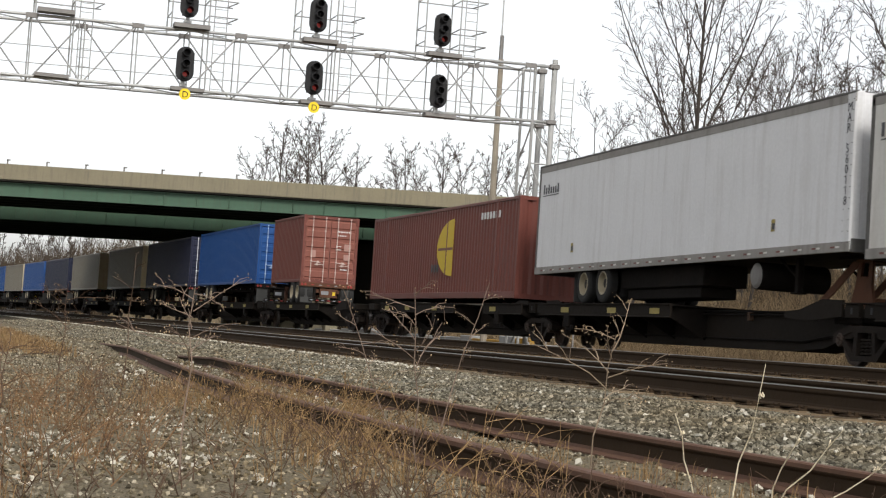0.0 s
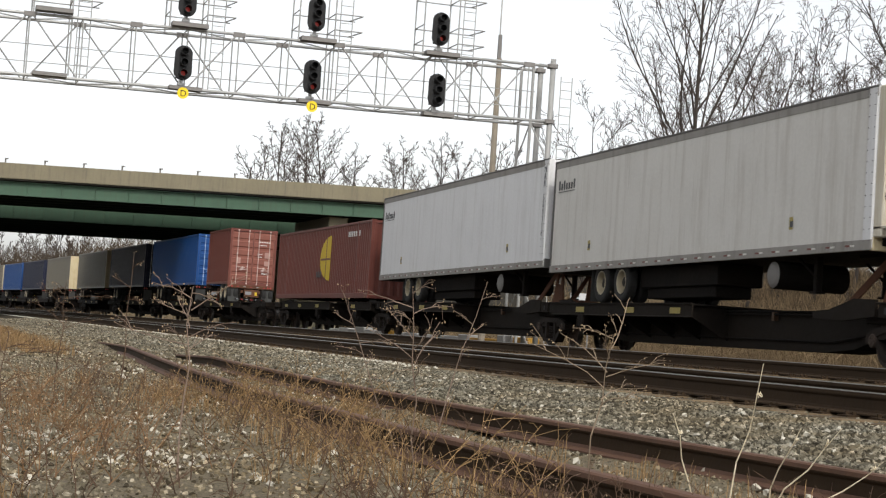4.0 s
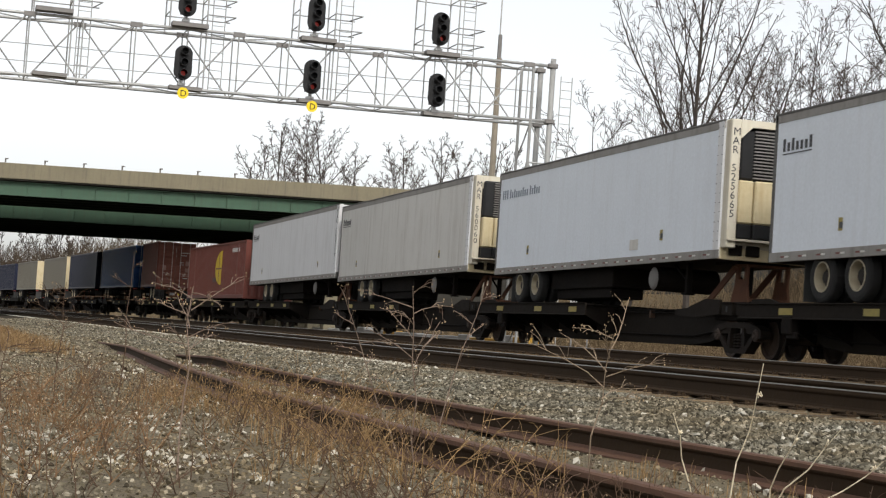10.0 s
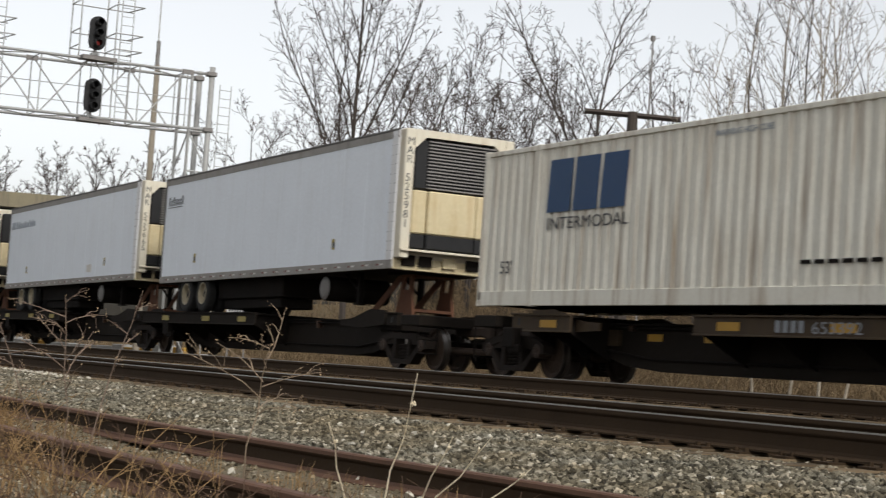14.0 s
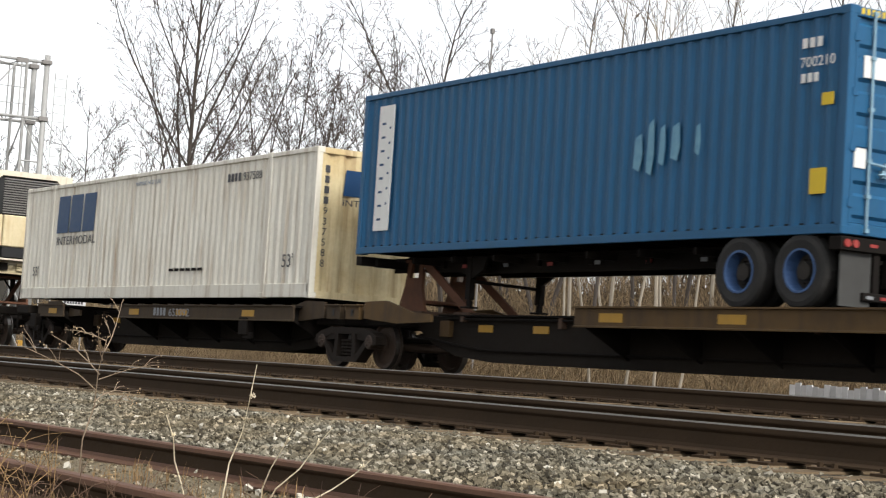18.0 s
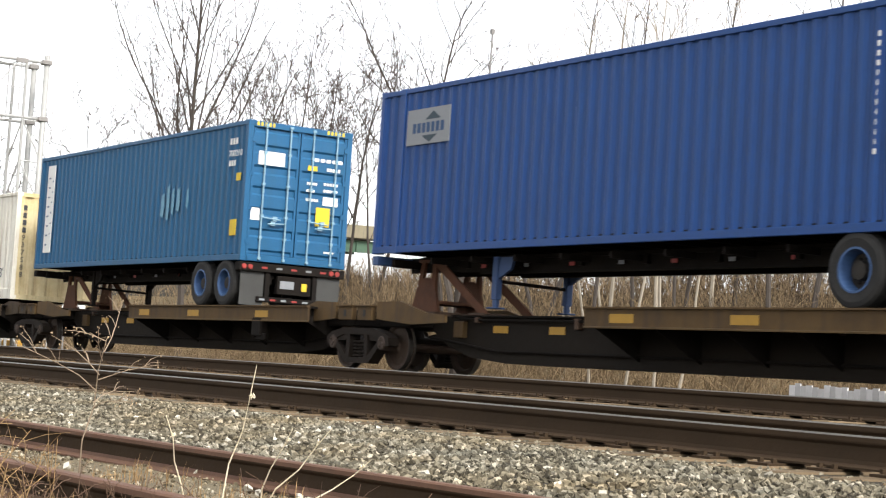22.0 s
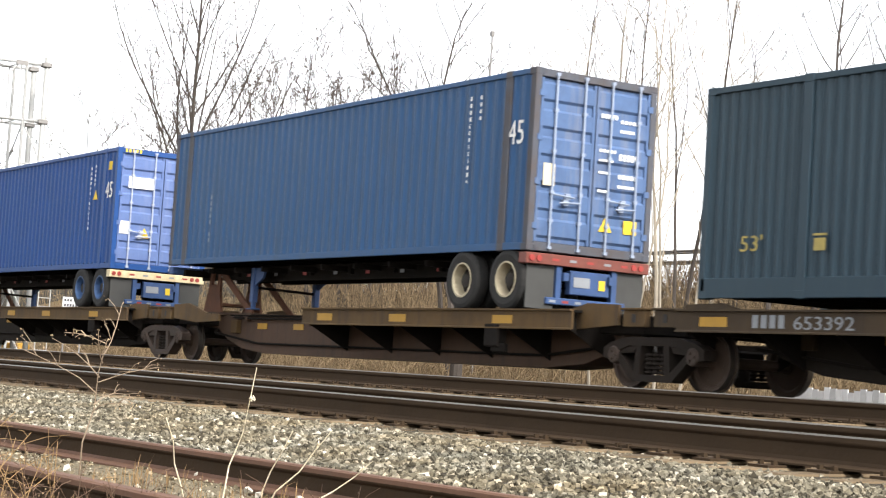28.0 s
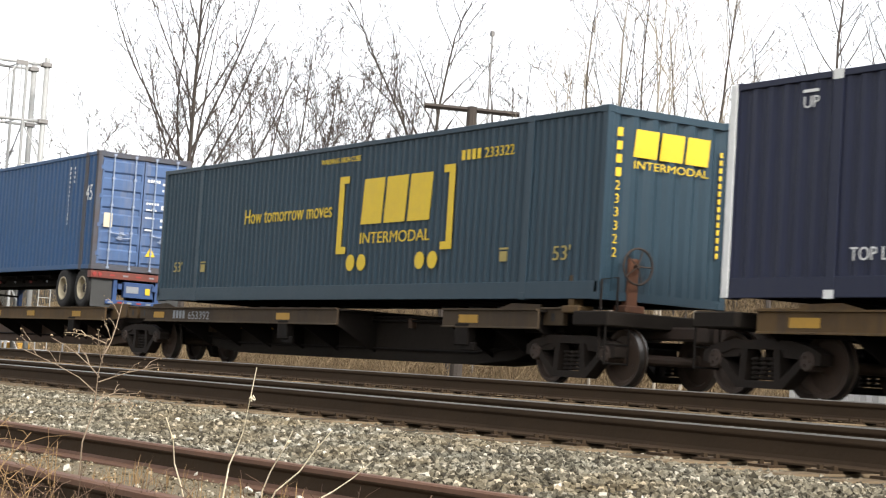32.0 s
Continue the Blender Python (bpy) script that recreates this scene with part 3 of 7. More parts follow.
SIG_Y = [8.03, 12.4, 16.79]
for i, y in enumerate([3.6] + SIG_Y):
    if i:
        signal_head(y, GZ0 + 0.78, i < 3)
        signal_head(y, GZ1 + 0.93, True)
    # cage and ladder above the truss at each head
    posts = [((x, y + dy, GZ0 if dy > 0 else GZ1), (x, y + dy, GZ1 + 2.6), 0.026) for dy in (-0.5, 0.75) for x in (GX, GX - 1.2)]
    rails = [((GX, y + dy, GZ1 + z), (GX - 1.2, y + dy, GZ1 + z), 0.025) for dy in (-0.5, 0.75) for z in (0.55, 1.1, 2.1)]
    for z in (0.55, 1.1, 2.1):
        rails += [((GX - 1.2, y - 0.5, GZ1 + z), (GX - 1.2, y + 1.7, GZ1 + z), 0.022), ((GX, y + 0.75, GZ1 + z), (GX, y + 1.7, GZ1 + z), 0.022), ((GX, y + 1.7, GZ1 + z), (GX - 1.2, y + 1.5, GZ1 + z), 0.025)]
    for nm, members in (("cage_post", posts), ("cage_rail", rails)):
        for p, q, w in members:
            bm = bmesh.new()
            strut(bm, p, q, w)
            part(nm, bm, "galv", gantry)
    each("bracket", [(GX - 0.1, GX + 0.4, y - 0.45, y + 0.75, GZ1 + 0.02, GZ1 + 0.16), (GX - 0.1, GX + 0.35, y - 0.4, y + 0.7, GZ0 - 0.1, GZ0 + 0.02)], "galv_dark", gantry, "dark bracket under the signal")
    ladder(y + 1.15, GX - 0.1, GZ0, GZ1 + 2.8)
for y in SIG_Y[:2]:
    bm = bmesh.new()
    lathe(bm, [(0.19, 0), (0.19, 0.02)], (GX + 0.35, y + 0.06, GZ0 - 0.22), "x", 24)
    s_ = part("sign_disc", bm, "signal_yellow", gantry, "round yellow sign with a black letter D")
    lettering("letter", "D", 0.3, "black", s_, on_end(GX + 0.374, y - 0.04, GZ0 - 0.33))

# ---- poles ----
pole = tagged(new("utility_pole"), "tall weathered wooden pole with a thin antenna", "pole")
bm = bmesh.new()
tube(bm, [(-75, 23.9, -1.3), (-75, 23.86, 12.35)], [0.17, 0.12], 10)
part("pole_shaft", bm, "bark_pale", pole)
bm = bmesh.new()
tube(bm, [(-75, 23.84, 12.3), (-75, 23.84, 13.4)], [0.1, 0.09], 8)
part("antenna_base", bm, "galv_dark", pole, "dark antenna mount")
bm = bmesh.new()
tube(bm, [(-75, 23.82, 13.4), (-75, 23.8, 19.5)], [0.035, 0.02], 6)
part("antenna", bm, "galv", pole, "thin grey whip antenna")


# ---- trees ----
def shoot(rnd, p, d, length, r, steps, wander, rise, end=0.25):
    """One branch: its points and radii."""
    pts, rad = [p.copy()], [r]
    q, dd = p.copy(), d.copy()
    for i in range(steps):
        dd = (dd + Vector((rnd.gauss(0, 1), rnd.gauss(0, 1), 0.6 * rnd.gauss(0, 1))) * wander + Vector((0, 0, rise))).normalized()
        q = q + dd * length / steps
        pts.append(q.copy())
        rad.append(r * (1 - (1 - end) * ((i + 1) / steps) ** 0.9))
    return pts, rad


def sprouts(rnd, branch, count, first, angle):
    """Places along a branch from which others leave it: share of its length, point, radius and direction."""
    pts, rad = branch
    n = len(pts) - 1
    turn = rnd.uniform(0, 6.28)
    for k in range(count):
        f = min(0.98, first + (1 - first) * (k + rnd.random()) / count)
        i = min(n - 1, int(f * n))
        axis = (pts[i + 1] - pts[i]).normalized()
        u = axis.orthogonal().normalized()
        turn += 2.4 + rnd.uniform(-0.4, 0.4)
        a = angle * rnd.uniform(0.75, 1.2)
        d = axis * math.cos(a) + (u * math.cos(turn) + axis.cross(u) * math.sin(turn)) * math.sin(a)
        yield f, pts[i].lerp(pts[i + 1], f * n - i), rad[i], d.normalized()


def grow(rnd, height, trunk, limbs=12, spread=0.6, bare=0.3, stems=1, tilt=(0, 0), dense=1.0, wander=0.06, reach=0.75, rise=0.05, crook=0.3):
    """Branches of a bare winter tree, trunk and limbs apart from the twigs: limbs leave the trunk steeply and sweep upwards."""
    thick, thin = [], []
    for s_ in range(stems):
        turn = 6.28 * s_ / stems + rnd.uniform(-0.4, 0.4)
        out = 0.0 if stems == 1 else rnd.uniform(0.12, 0.26)
        d = Vector((math.cos(turn) * out + tilt[0] * rnd.uniform(0.6, 1.3), math.sin(turn) * out + tilt[1] * rnd.uniform(0.6, 1.3), 1)).normalized()
        hh = height * (1 if s_ == 0 else rnd.uniform(0.75, 0.98))
        stem = shoot(rnd, Vector((0.3 * out * math.cos(turn), 0.3 * out * math.sin(turn), 0)), d, hh, trunk * (1 if s_ == 0 else rnd.uniform(0.6, 0.95)), 12, crook * wander, 0.02, 0.12)
        thick.append(stem)
        for f, p, r, d1 in sprouts(rnd, stem, max(3, int(limbs / stems ** 0.5)), bare, spread * 1.1):
            ln = hh * (reach * (1 - f) + 0.1) * rnd.uniform(0.8, 1.1)
            limb = shoot(rnd, p, (d1 + Vector((0, 0, 0.12))).normalized(), ln, max(0.014, trunk * 0.16, r * rnd.uniform(0.4, 0.6)), 8, 0.9 * wander, rise)
            thick.append(limb)
            for f2, p2, r2, d2 in sprouts(rnd, limb, max(3, int((4 + 0.7 * ln) * dense)), 0.2, 0.62):
                l2 = (0.34 * ln * (1.1 - f2) + 0.25) * rnd.uniform(0.7, 1.2)
                br = shoot(rnd, p2, d2, l2, max(0.007, r2 * 0.5), 4, 1.2 * wander, 0.07)
                thin.append(br)
                for f3, p3, r3, d3 in sprouts(rnd, br, max(2, int((2 + 1.3 * l2) * dense)), 0.25, 0.65):
                    l3 = (0.45 * l2 * (1.1 - f3) + 0.15) * rnd.uniform(0.7, 1.2)
                    tw = shoot(rnd, p3, d3, l3, max(0.005, r3 * 0.6), 3, 1.3 * wander, 0.06, 0.5)
                    thin.append(tw)
                    if dense >= 1:
                        for f4, p4, r4, d4 in sprouts(rnd, tw, 2, 0.3, 0.7):
                            thin.append(shoot(rnd, p4, d4, 0.5 * l3, max(0.004, r4 * 0.7), 2, 1.3 * wander, 0.04, 0.6))
    return thick, thin


def tubes_mesh(name, branches, sides, material, rmin=0.0):
    verts, faces = [], []
    for pts, rad in branches:
        start = len(verts)
        for i, p in enumerate(pts):
            d = (pts[min(i + 1, len(pts) - 1)] - pts[max(i - 1, 0)]).normalized()
            u = d.cross(Vector((0.3, 0.2, 1)) if abs(d.z) < 0.85 else Vector((1, 0.1, 0))).normalized()
            w = d.cross(u)
            r = max(rmin, rad[i])
            for k in range(sides):
                a = 6.28319 * k / sides
                verts.append(tuple(p + (u * math.cos(a) + w * math.sin(a)) * r))
        for i in range(len(pts) - 1):
            for k in range(sides):
                a = start + i * sides + k
                b = start + i * sides + (k + 1) % sides
                faces.append((a, b, b + sides, a + sides))
    me = bpy.data.meshes.new(name)
    me.from_pydata(verts, [], faces)
    me.materials.append(M[material])
    return me


# a tree by its bearing (degrees left of +y) and distance
def tree(seed, bearing, dist, height, trunk, label="bare winter tree with fine dark twigs", pale=False, sway=0.0, **kw):
    a = radians(bearing)
    x, y = -math.sin(a) * dist, math.cos(a) * dist
    thick, thin = grow(random.Random(seed), height, trunk, tilt=(-math.cos(a) * sway, -math.sin(a) * sway), **kw)
    t = tagged(new("tree"), label, "tree", group="bare trees along the line")
    t.matrix_basis = pose(x, y, ground_z(x, y) - 0.3)
    fine = dist * 0.00012
    for nm, br, sd, mt in (("trunk", thick, 6, "bark_pale" if pale else "bark"), ("crown", thin, 3, "twig_pale" if pale else "twig")):
        ob = new(nm, tubes_mesh(nm, br, sd, mt, fine))
        ob.parent = t
    return t


# the broad tree beside the gantry, and low ones round it
tree(11, 65.95, 72, 18.8, 0.18, "tall bare tree with steep limbs fanning from its trunk", limbs=28, spread=0.58, bare=0.24, reach=0.62, dense=1.2, rise=0.05, wander=0.055)
for sd, b, d, h in ((12, 64.2, 80, 12.6), (13, 63.2, 82, 13.4), (14, 62.1, 78, 12.2), (26, 61.0, 76, 11.2), (30, 59.9, 74, 10.6), (35, 68.0, 84, 13.0), (29, 69.5, 84, 11.8)):
    tree(sd, b, d, h, 0.1, "bushy bare tree with a dense crown of thin twigs", limbs=14, spread=0.65, bare=0.3, stems=2, wander=0.1, dense=1.3)
# far trees that rise behind the bridge
for sd, b, d, h in ((15, 80.1, 206, 16.5), (16, 79.1, 200, 18.8), (20, 78.2, 208, 20.0), (36, 77.4, 200, 19.2), (37, 76.7, 205, 16.0), (17, 75.3, 205, 18.0), (18, 74.1, 200, 18.0), (19, 72.7, 200, 18.6), (38, 71.9, 206, 16.2)):
    tree(sd, b, d, h, 0.26, "far bare tree with a rounded crown behind the bridge", limbs=13, spread=0.75, bare=0.45, stems=1 + sd % 2, dense=1.0, wander=0.1)
# dark stems that lean over the old pole
tree(61, 57.2, 52, 12.4, 0.13, "leaning bare tree with crooked dark stems", limbs=15, spread=0.7, bare=0.5, sway=0.07, dense=1.0, wander=0.13, crook=0.8, reach=0.45)
tree(62, 57.4, 55, 12.4, 0.11, "leaning bare tree with crooked dark stems", limbs=13, spread=0.6, bare=0.5, sway=0.2, dense=1.0, wander=0.12, crook=0.7, reach=0.45)
tree(22, 54.7, 60, 12.4, 0.1, "crooked bare tree with ragged twigs", limbs=12, spread=0.7, bare=0.45, stems=2, sway=-0.06, wander=0.13, crook=0.7, reach=0.5)
tree(39, 55.8, 66, 9.6, 0.07, "thin bare sapling with fine twigs", limbs=9, spread=0.5, bare=0.4, stems=2)
# a stand of thin stems on the bank
for sd, b, d, h, pale in ((41, 53.8, 52, 10.4, True), (42, 53.1, 50, 11.2, False), (43, 52.5, 54, 12.2, True), (24, 51.8, 54, 12.6, False), (44, 51.1, 52, 12.0, True), (45, 50.3, 53, 11.8, False), (46, 49.3, 54, 11.0, True), (28, 48.6, 56, 8.8, False)):
    tree(sd, b, d, h, 0.075, "slender bare tree on the bank with pale bark" if pale else "slender bare tree on the bank with dark bark", pale=pale, limbs=9, spread=0.6, bare=0.4, stems=2 if sd % 2 else 1, wander=0.12, dense=0.8, reach=0.6)
for sd, b, d, h in ((23, 52.0, 40, 10.8), (47, 51.0, 39, 10.2), (48, 50.3, 41, 9.6), (49, 52.9, 42, 8.8)):
    tree(sd, b, d, h, 0.045, "slender pale-barked tree with thin steep limbs", pale=True, limbs=8, spread=0.55, bare=0.35, wander=0.1, dense=0.8, crook=0.6)
for sd, b, d, h in ((25, 46.3, 50, 12.6), (27, 44.5, 48, 11.0), (50, 47.6, 46, 8.0)):
    tree(sd, b, d, h, 0.1, "upright bare tree with dark limbs", limbs=16, spread=0.65, bare=0.5, wander=0.1, dense=1.0, reach=0.4, crook=0.5)
# woods beyond the bridge
for sd, b, d, h in ((32, 87.4, 300, 12.5), (33, 86.6, 290, 13), (34, 85.8, 295, 12.5), (40, 85.2, 300, 11.5)):
    tree(sd, b, d, h, 0.2, "far bare tree in the woods beyond the bridge", limbs=12, spread=0.7, bare=0.15, stems=3)


# ---- the train ----
# metres that the train has run, against 18 s, every two seconds
RUN = [72.98, 64.89, 56.72, 48.67, 40.76, 32.89, 24.62, 16.46, 8.35, 0.0, -8.41, -16.95, -25.50, -34.34, -43.02, -52.08, -61.39]
MOVERS, WHEELS = [], []
W2 = 1.219


def ride(ob, centre, z=0.0, tilt=0.0):
    """Put a thing on the far track, its middle at the place along the train, and let it run with it."""
    MOVERS.append((ob, centre, z, tilt))
    return ob


def on_track(x, z=0.0, tilt=0.0):
    return pose(x, TRAIN_Y + bend(x), z, 0, 0, slope(x)) @ pose(0, 0, 0, 0, -tilt, 0)


def run_at(t):
    i = min(15, int(t // 2))
    h, u = 2.0, (t - 2 * i) / 2.0
    g = lambda k: (RUN[min(16, k + 1)] - RUN[max(0, k - 1)]) / (h * (min(16, k + 1) - max(0, k - 1)))
    return (2 * u**3 - 3 * u**2 + 1) * RUN[i] + (u**3 - 2 * u**2 + u) * h * g(i) + (3 * u**2 - 2 * u**3) * RUN[i + 1] + (u**3 - u**2) * h * g(i + 1)


def corrugated(bm, a, b, z0, z1, axis, face, depth=0.036, pitch=0.28, back=0.075, sign=1):
    """A ribbed sheet of a box wall, from a to b along the axis; face is its outer plane."""
    n = max(1, round((b - a) / pitch))
    p = (b - a) / n
    out = []
    for i in range(n):
        u = a + i * p
        out += [(u, face), (u + 0.26 * p, face), (u + 0.5 * p, face + sign * depth), (u + 0.76 * p, face + sign * depth)]
    out += [(b, face), (b, face + sign * back), (a, face + sign * back)]
    if axis == "y":
        out = [(q, p_) for p_, q in out]
    prism(bm, out, "z", z0, z1)


def box_container(label, length, colour, z0, posts=(), doors=False, height=2.9, pitch=0.28, post_colour=None, frame_colour=None, tall_rail=0.13, stripes=False, name="shipping_container", end_colour=None, door_colour=None, ribs=0.036, rail_colour=None):
    """A steel box: ribbed walls, corner posts and castings, rails, roof and floor, and doors or a ribbed wall at its right end."""
    t = thing(name, label, "container")
    h = length / 2
    frame_colour = frame_colour or colour
    cols = [-h, *posts, h]
    # near wall in bays between the posts
    for i, (a, b) in enumerate(zip(cols, cols[1:])):
        bm = bmesh.new()
        corrugated(bm, a + (0.09 if i == 0 else 0.112), b - (0.09 if i == len(cols) - 2 else 0.112), z0 + tall_rail, z0 + height - 0.09, "x", -W2 + 0.018, depth=ribs, pitch=pitch)
        part("side_panel", bm, colour, t, "ribbed steel side wall")
    boxes("far_wall", [(-h + 0.1, h - 0.1, W2 - 0.06, W2 - 0.02, z0 + 0.13, z0 + height - 0.09)], colour, t)
    boxes("roof", [(-h + 0.05, h - 0.05, -W2 + 0.05, W2 - 0.05, z0 + height - 0.05, z0 + height - 0.015)], colour, t)
    bm = bmesh.new()
    box(bm, -h + 0.1, h - 0.1, -W2 + 0.05, W2 - 0.05, z0 + 0.12, z0 + 0.16)
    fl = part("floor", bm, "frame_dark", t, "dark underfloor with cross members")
    bm = bmesh.new()
    box(bm, -0.03, 0.03, -W2 + 0.08, W2 - 0.08, z0 + 0.02, z0 + 0.119)
    member = finish(bm, "floor_beam", "frame_dark")
    nb = int(length / 0.9)
    for i in range(nb):
        ob = new("floor_beam", member)
        ob.parent = fl
        ob.location = (-h + 0.4 + i * (length - 0.8) / (nb - 1), 0, 0)
    for y0, y1 in ((-W2, -W2 + 0.06), (W2 - 0.06, W2)):
        boxes("top_rail", [(-h + 0.05, h - 0.05, y0, y1, z0 + height - 0.1, z0 + height - 0.012)], rail_colour or frame_colour, t, bev=0.008)
        boxes("bottom_rail", [(-h + 0.05, h - 0.05, y0, y1, z0 + 0.01, z0 + tall_rail)], rail_colour or frame_colour, t, bev=0.008)
    for x in (-h, h):
        for y in (-W2, W2):
            s1, s2 = (1 if x < 0 else -1), (1 if y < 0 else -1)
            boxes("corner_post", [(min(x, x + s1 * 0.13), max(x, x + s1 * 0.13), min(y, y + s2 * 0.12), max(y, y + s2 * 0.12), z0 + 0.1, z0 + height - 0.1)], frame_colour, t, bev=0.008)
            for zz in (z0, z0 + height - 0.118):
                e = 0.004
                boxes("corner_casting", [(min(x + e * -s1, x + s1 * 0.178), max(x - s1 * e, x + s1 * 0.178), min(y - s2 * e, y + s2 * 0.162), max(y - s2 * e, y + s2 * 0.162), zz, zz + 0.118)], post_colour or frame_colour, t, bev=0.012)
    for x in posts:
        boxes("post", [(x - 0.09, x + 0.09, -W2 - 0.004, -W2 + 0.1, z0 + 0.004, z0 + height - 0.004)], post_colour or frame_colour, t, "upright lifting post in the side wall", bev=0.008)
        for zz in (z0 - 0.003, z0 + height - 0.118):
            boxes("corner_casting", [(x - 0.09, x + 0.09, -W2 - 0.008, -W2 + 0.1, zz, zz + 0.118)], post_colour or frame_colour, t, bev=0.01)
    if not doors:
        bm = bmesh.new()
        corrugated(bm, -W2 + 0.12, W2 - 0.12, z0 + 0.12, z0 + height - 0.09, "y", h - 0.02, depth=0.05, pitch=0.34, sign=-1)
        part("end_wall", bm, end_colour or colour, t, "ribbed steel end wall")
        each("end_rail", [(h - 0.1, h - 0.006, -W2 + 0.1, W2 - 0.1, z0 + height - 0.12, z0 + height - 0.012), (h - 0.1, h - 0.006, -W2 + 0.1, W2 - 0.1, z0 + 0.01, z0 + 0.14)], end_colour or frame_colour, t)
    else:
        boxes("door_sill", [(h - 0.12, h + 0.004, -W2 + 0.12, W2 - 0.12, z0 + 0.005, z0 + 0.15)], frame_colour, t, bev=0.01)
        boxes("door_header", [(h - 0.12, h + 0.004, -W2 + 0.12, W2 - 0.12, z0 + height - 0.14, z0 + height - 0.012)], frame_colour, t, bev=0.01)
        for y0, y1 in ((-W2 + 0.13, -0.012), (0.012, W2 - 0.13)):
            bm = bmesh.new()
            box(bm, h - 0.09, h - 0.05, y0, y1, z0 + 0.16, z0 + height - 0.15)
            d = part("door", bm, door_colour or colour, t, "steel door leaf with pressed panels")
            za, zb = z0 + 0.16, z0 + height - 0.15
            nr = 6
            step = (zb - za) / nr
            for k in range(nr):
                zz = za + k * step
                bm = bmesh.new()
                o = [(h - 0.055, zz + 0.05), (h - 0.015, zz + 0.1), (h - 0.015, zz + step - 0.1), (h - 0.055, zz + step - 0.05)]
                r0 = [bm.verts.new((p, y0 + 0.05, q)) for p, q in o]
                r1 = [bm.verts.new((p, y1 - 0.05, q)) for p, q in o]
                for i in range(4):
                    bm.faces.new((r0[i], r0[(i + 1) % 4], r1[(i + 1) % 4], r1[i]))
                bm.faces.new(r0[::-1])
                bm.faces.new(r1)
                part("door_panel", bm, door_colour or colour, d)
            for ya in (y0, y1 - 0.05):
                boxes("door_edge", [(h - 0.055, h - 0.012, ya, ya + 0.05, z0 + 0.16, z0 + height - 0.15)], door_colour or colour, d)
            w = y1 - y0
            for f in (0.26, 0.78):
                yy = y0 + f * w
                bm = bmesh.new()
                tube(bm, [(h + 0.02, yy, z0 + 0.06), (h + 0.02, yy, z0 + height - 0.06)], 0.019, 8)
                for q in (0.07, 0.5, 0.95, 1.6, 2.25, height - 0.08):
                    box(bm, h - 0.02, h + 0.045, yy - 0.034, yy + 0.034, z0 + q - 0.024, z0 + q + 0.024)
                rod = part("lock_rod", bm, "lock_rod_" + colour, d, "pale lock rod with brackets")
                bm = bmesh.new()
                zz = z0 + (0.92 if f < 0.5 else 0.82)
                sg = 1 if f < 0.5 else -1
                tube(bm, [(h + 0.04, yy, zz), (h + 0.055, yy + sg * 0.12, zz - 0.01), (h + 0.055, yy + sg * 0.42, zz - 0.03)], 0.016, 6)
                box(bm, h, h + 0.05, yy + sg * 0.3 - 0.05, yy + sg * 0.3 + 0.05, zz - 0.06, zz + 0.03)
                part("handle", bm, "lock_rod_" + colour, d)
            for k in range(4):
                yh = y0 if y0 < 0 else y1
                boxes("hinge", [(h - 0.03, h + 0.012, yh - 0.05, yh + 0.05, z0 + 0.35 + k * 0.7, z0 + 0.45 + k * 0.7)], door_colour or colour, d)
    if stripes:
        # yellow and black warning bars along the top edges of the high box
        for k in range(5):
            for y in (-W2 + 0.18, W2 - 0.62):
                boxes("stripe", [(h + 0.005, h + 0.009, y + k * 0.09, y + k * 0.09 + 0.05, z0 + height - 0.11, z0 + height - 0.03)], "yellow_ink", t)
    return t


def steel_mat(key, base, second, streak, amt=0.5, rod=(0.6, 0.6, 0.6), rough=0.5):
    M[key] = paint(key, base, second, rough, grain=14, stain=1.0, amount=0.45, bump=0.04, streak=streak, streak_amt=amt)
    M["lock_rod_" + key] = paint("lock_rod_" + key, rod, tuple(c * 0.6 for c in rod), 0.5, 0.2, grain=14, stain=4, amount=0.5, bump=0.03)


steel_mat("sea_blue", (0.009, 0.078, 0.175), (0.01, 0.06, 0.125), (0.016, 0.068, 0.115), 0.5, (0.2, 0.32, 0.4))
steel_mat("royal_blue", (0.007, 0.046, 0.178), (0.009, 0.034, 0.12), (0.012, 0.045, 0.125), 0.5, (0.34, 0.37, 0.46))
steel_mat("faded_blue", (0.012, 0.058, 0.15), (0.014, 0.046, 0.105), (0.03, 0.055, 0.09), 0.75, (0.24, 0.28, 0.36))
steel_mat("slate_blue", (0.015, 0.035, 0.051), (0.013, 0.026, 0.036), (0.024, 0.042, 0.056), 0.75)
steel_mat("navy", (0.009, 0.012, 0.032), (0.013, 0.015, 0.034), (0.022, 0.023, 0.038), 0.5)
steel_mat("cream_white", (0.66, 0.635, 0.555), (0.5, 0.45, 0.35), (0.25, 0.165, 0.09), 0.85)
steel_mat("red_oxide", (0.14, 0.042, 0.031), (0.1, 0.036, 0.028), (0.07, 0.03, 0.024), 0.45, (0.5, 0.4, 0.36))
steel_mat("deep_blue", (0.008, 0.056, 0.2), (0.009, 0.045, 0.15), (0.014, 0.045, 0.12), 0.3, (0.3, 0.4, 0.55))
steel_mat("tan_grey", (0.17, 0.155, 0.12), (0.1, 0.088, 0.068), (0.09, 0.075, 0.06), 0.4)
steel_mat("trailer_white", (0.66, 0.66, 0.665), (0.54, 0.54, 0.54), (0.42, 0.4, 0.38), 0.45)
steel_mat("trailer_cool", (0.68, 0.72, 0.77), (0.59, 0.62, 0.66), (0.54, 0.55, 0.56), 0.3)
steel_mat("trailer_warm", (0.58, 0.565, 0.53), (0.46, 0.44, 0.4), (0.32, 0.285, 0.24), 0.55)
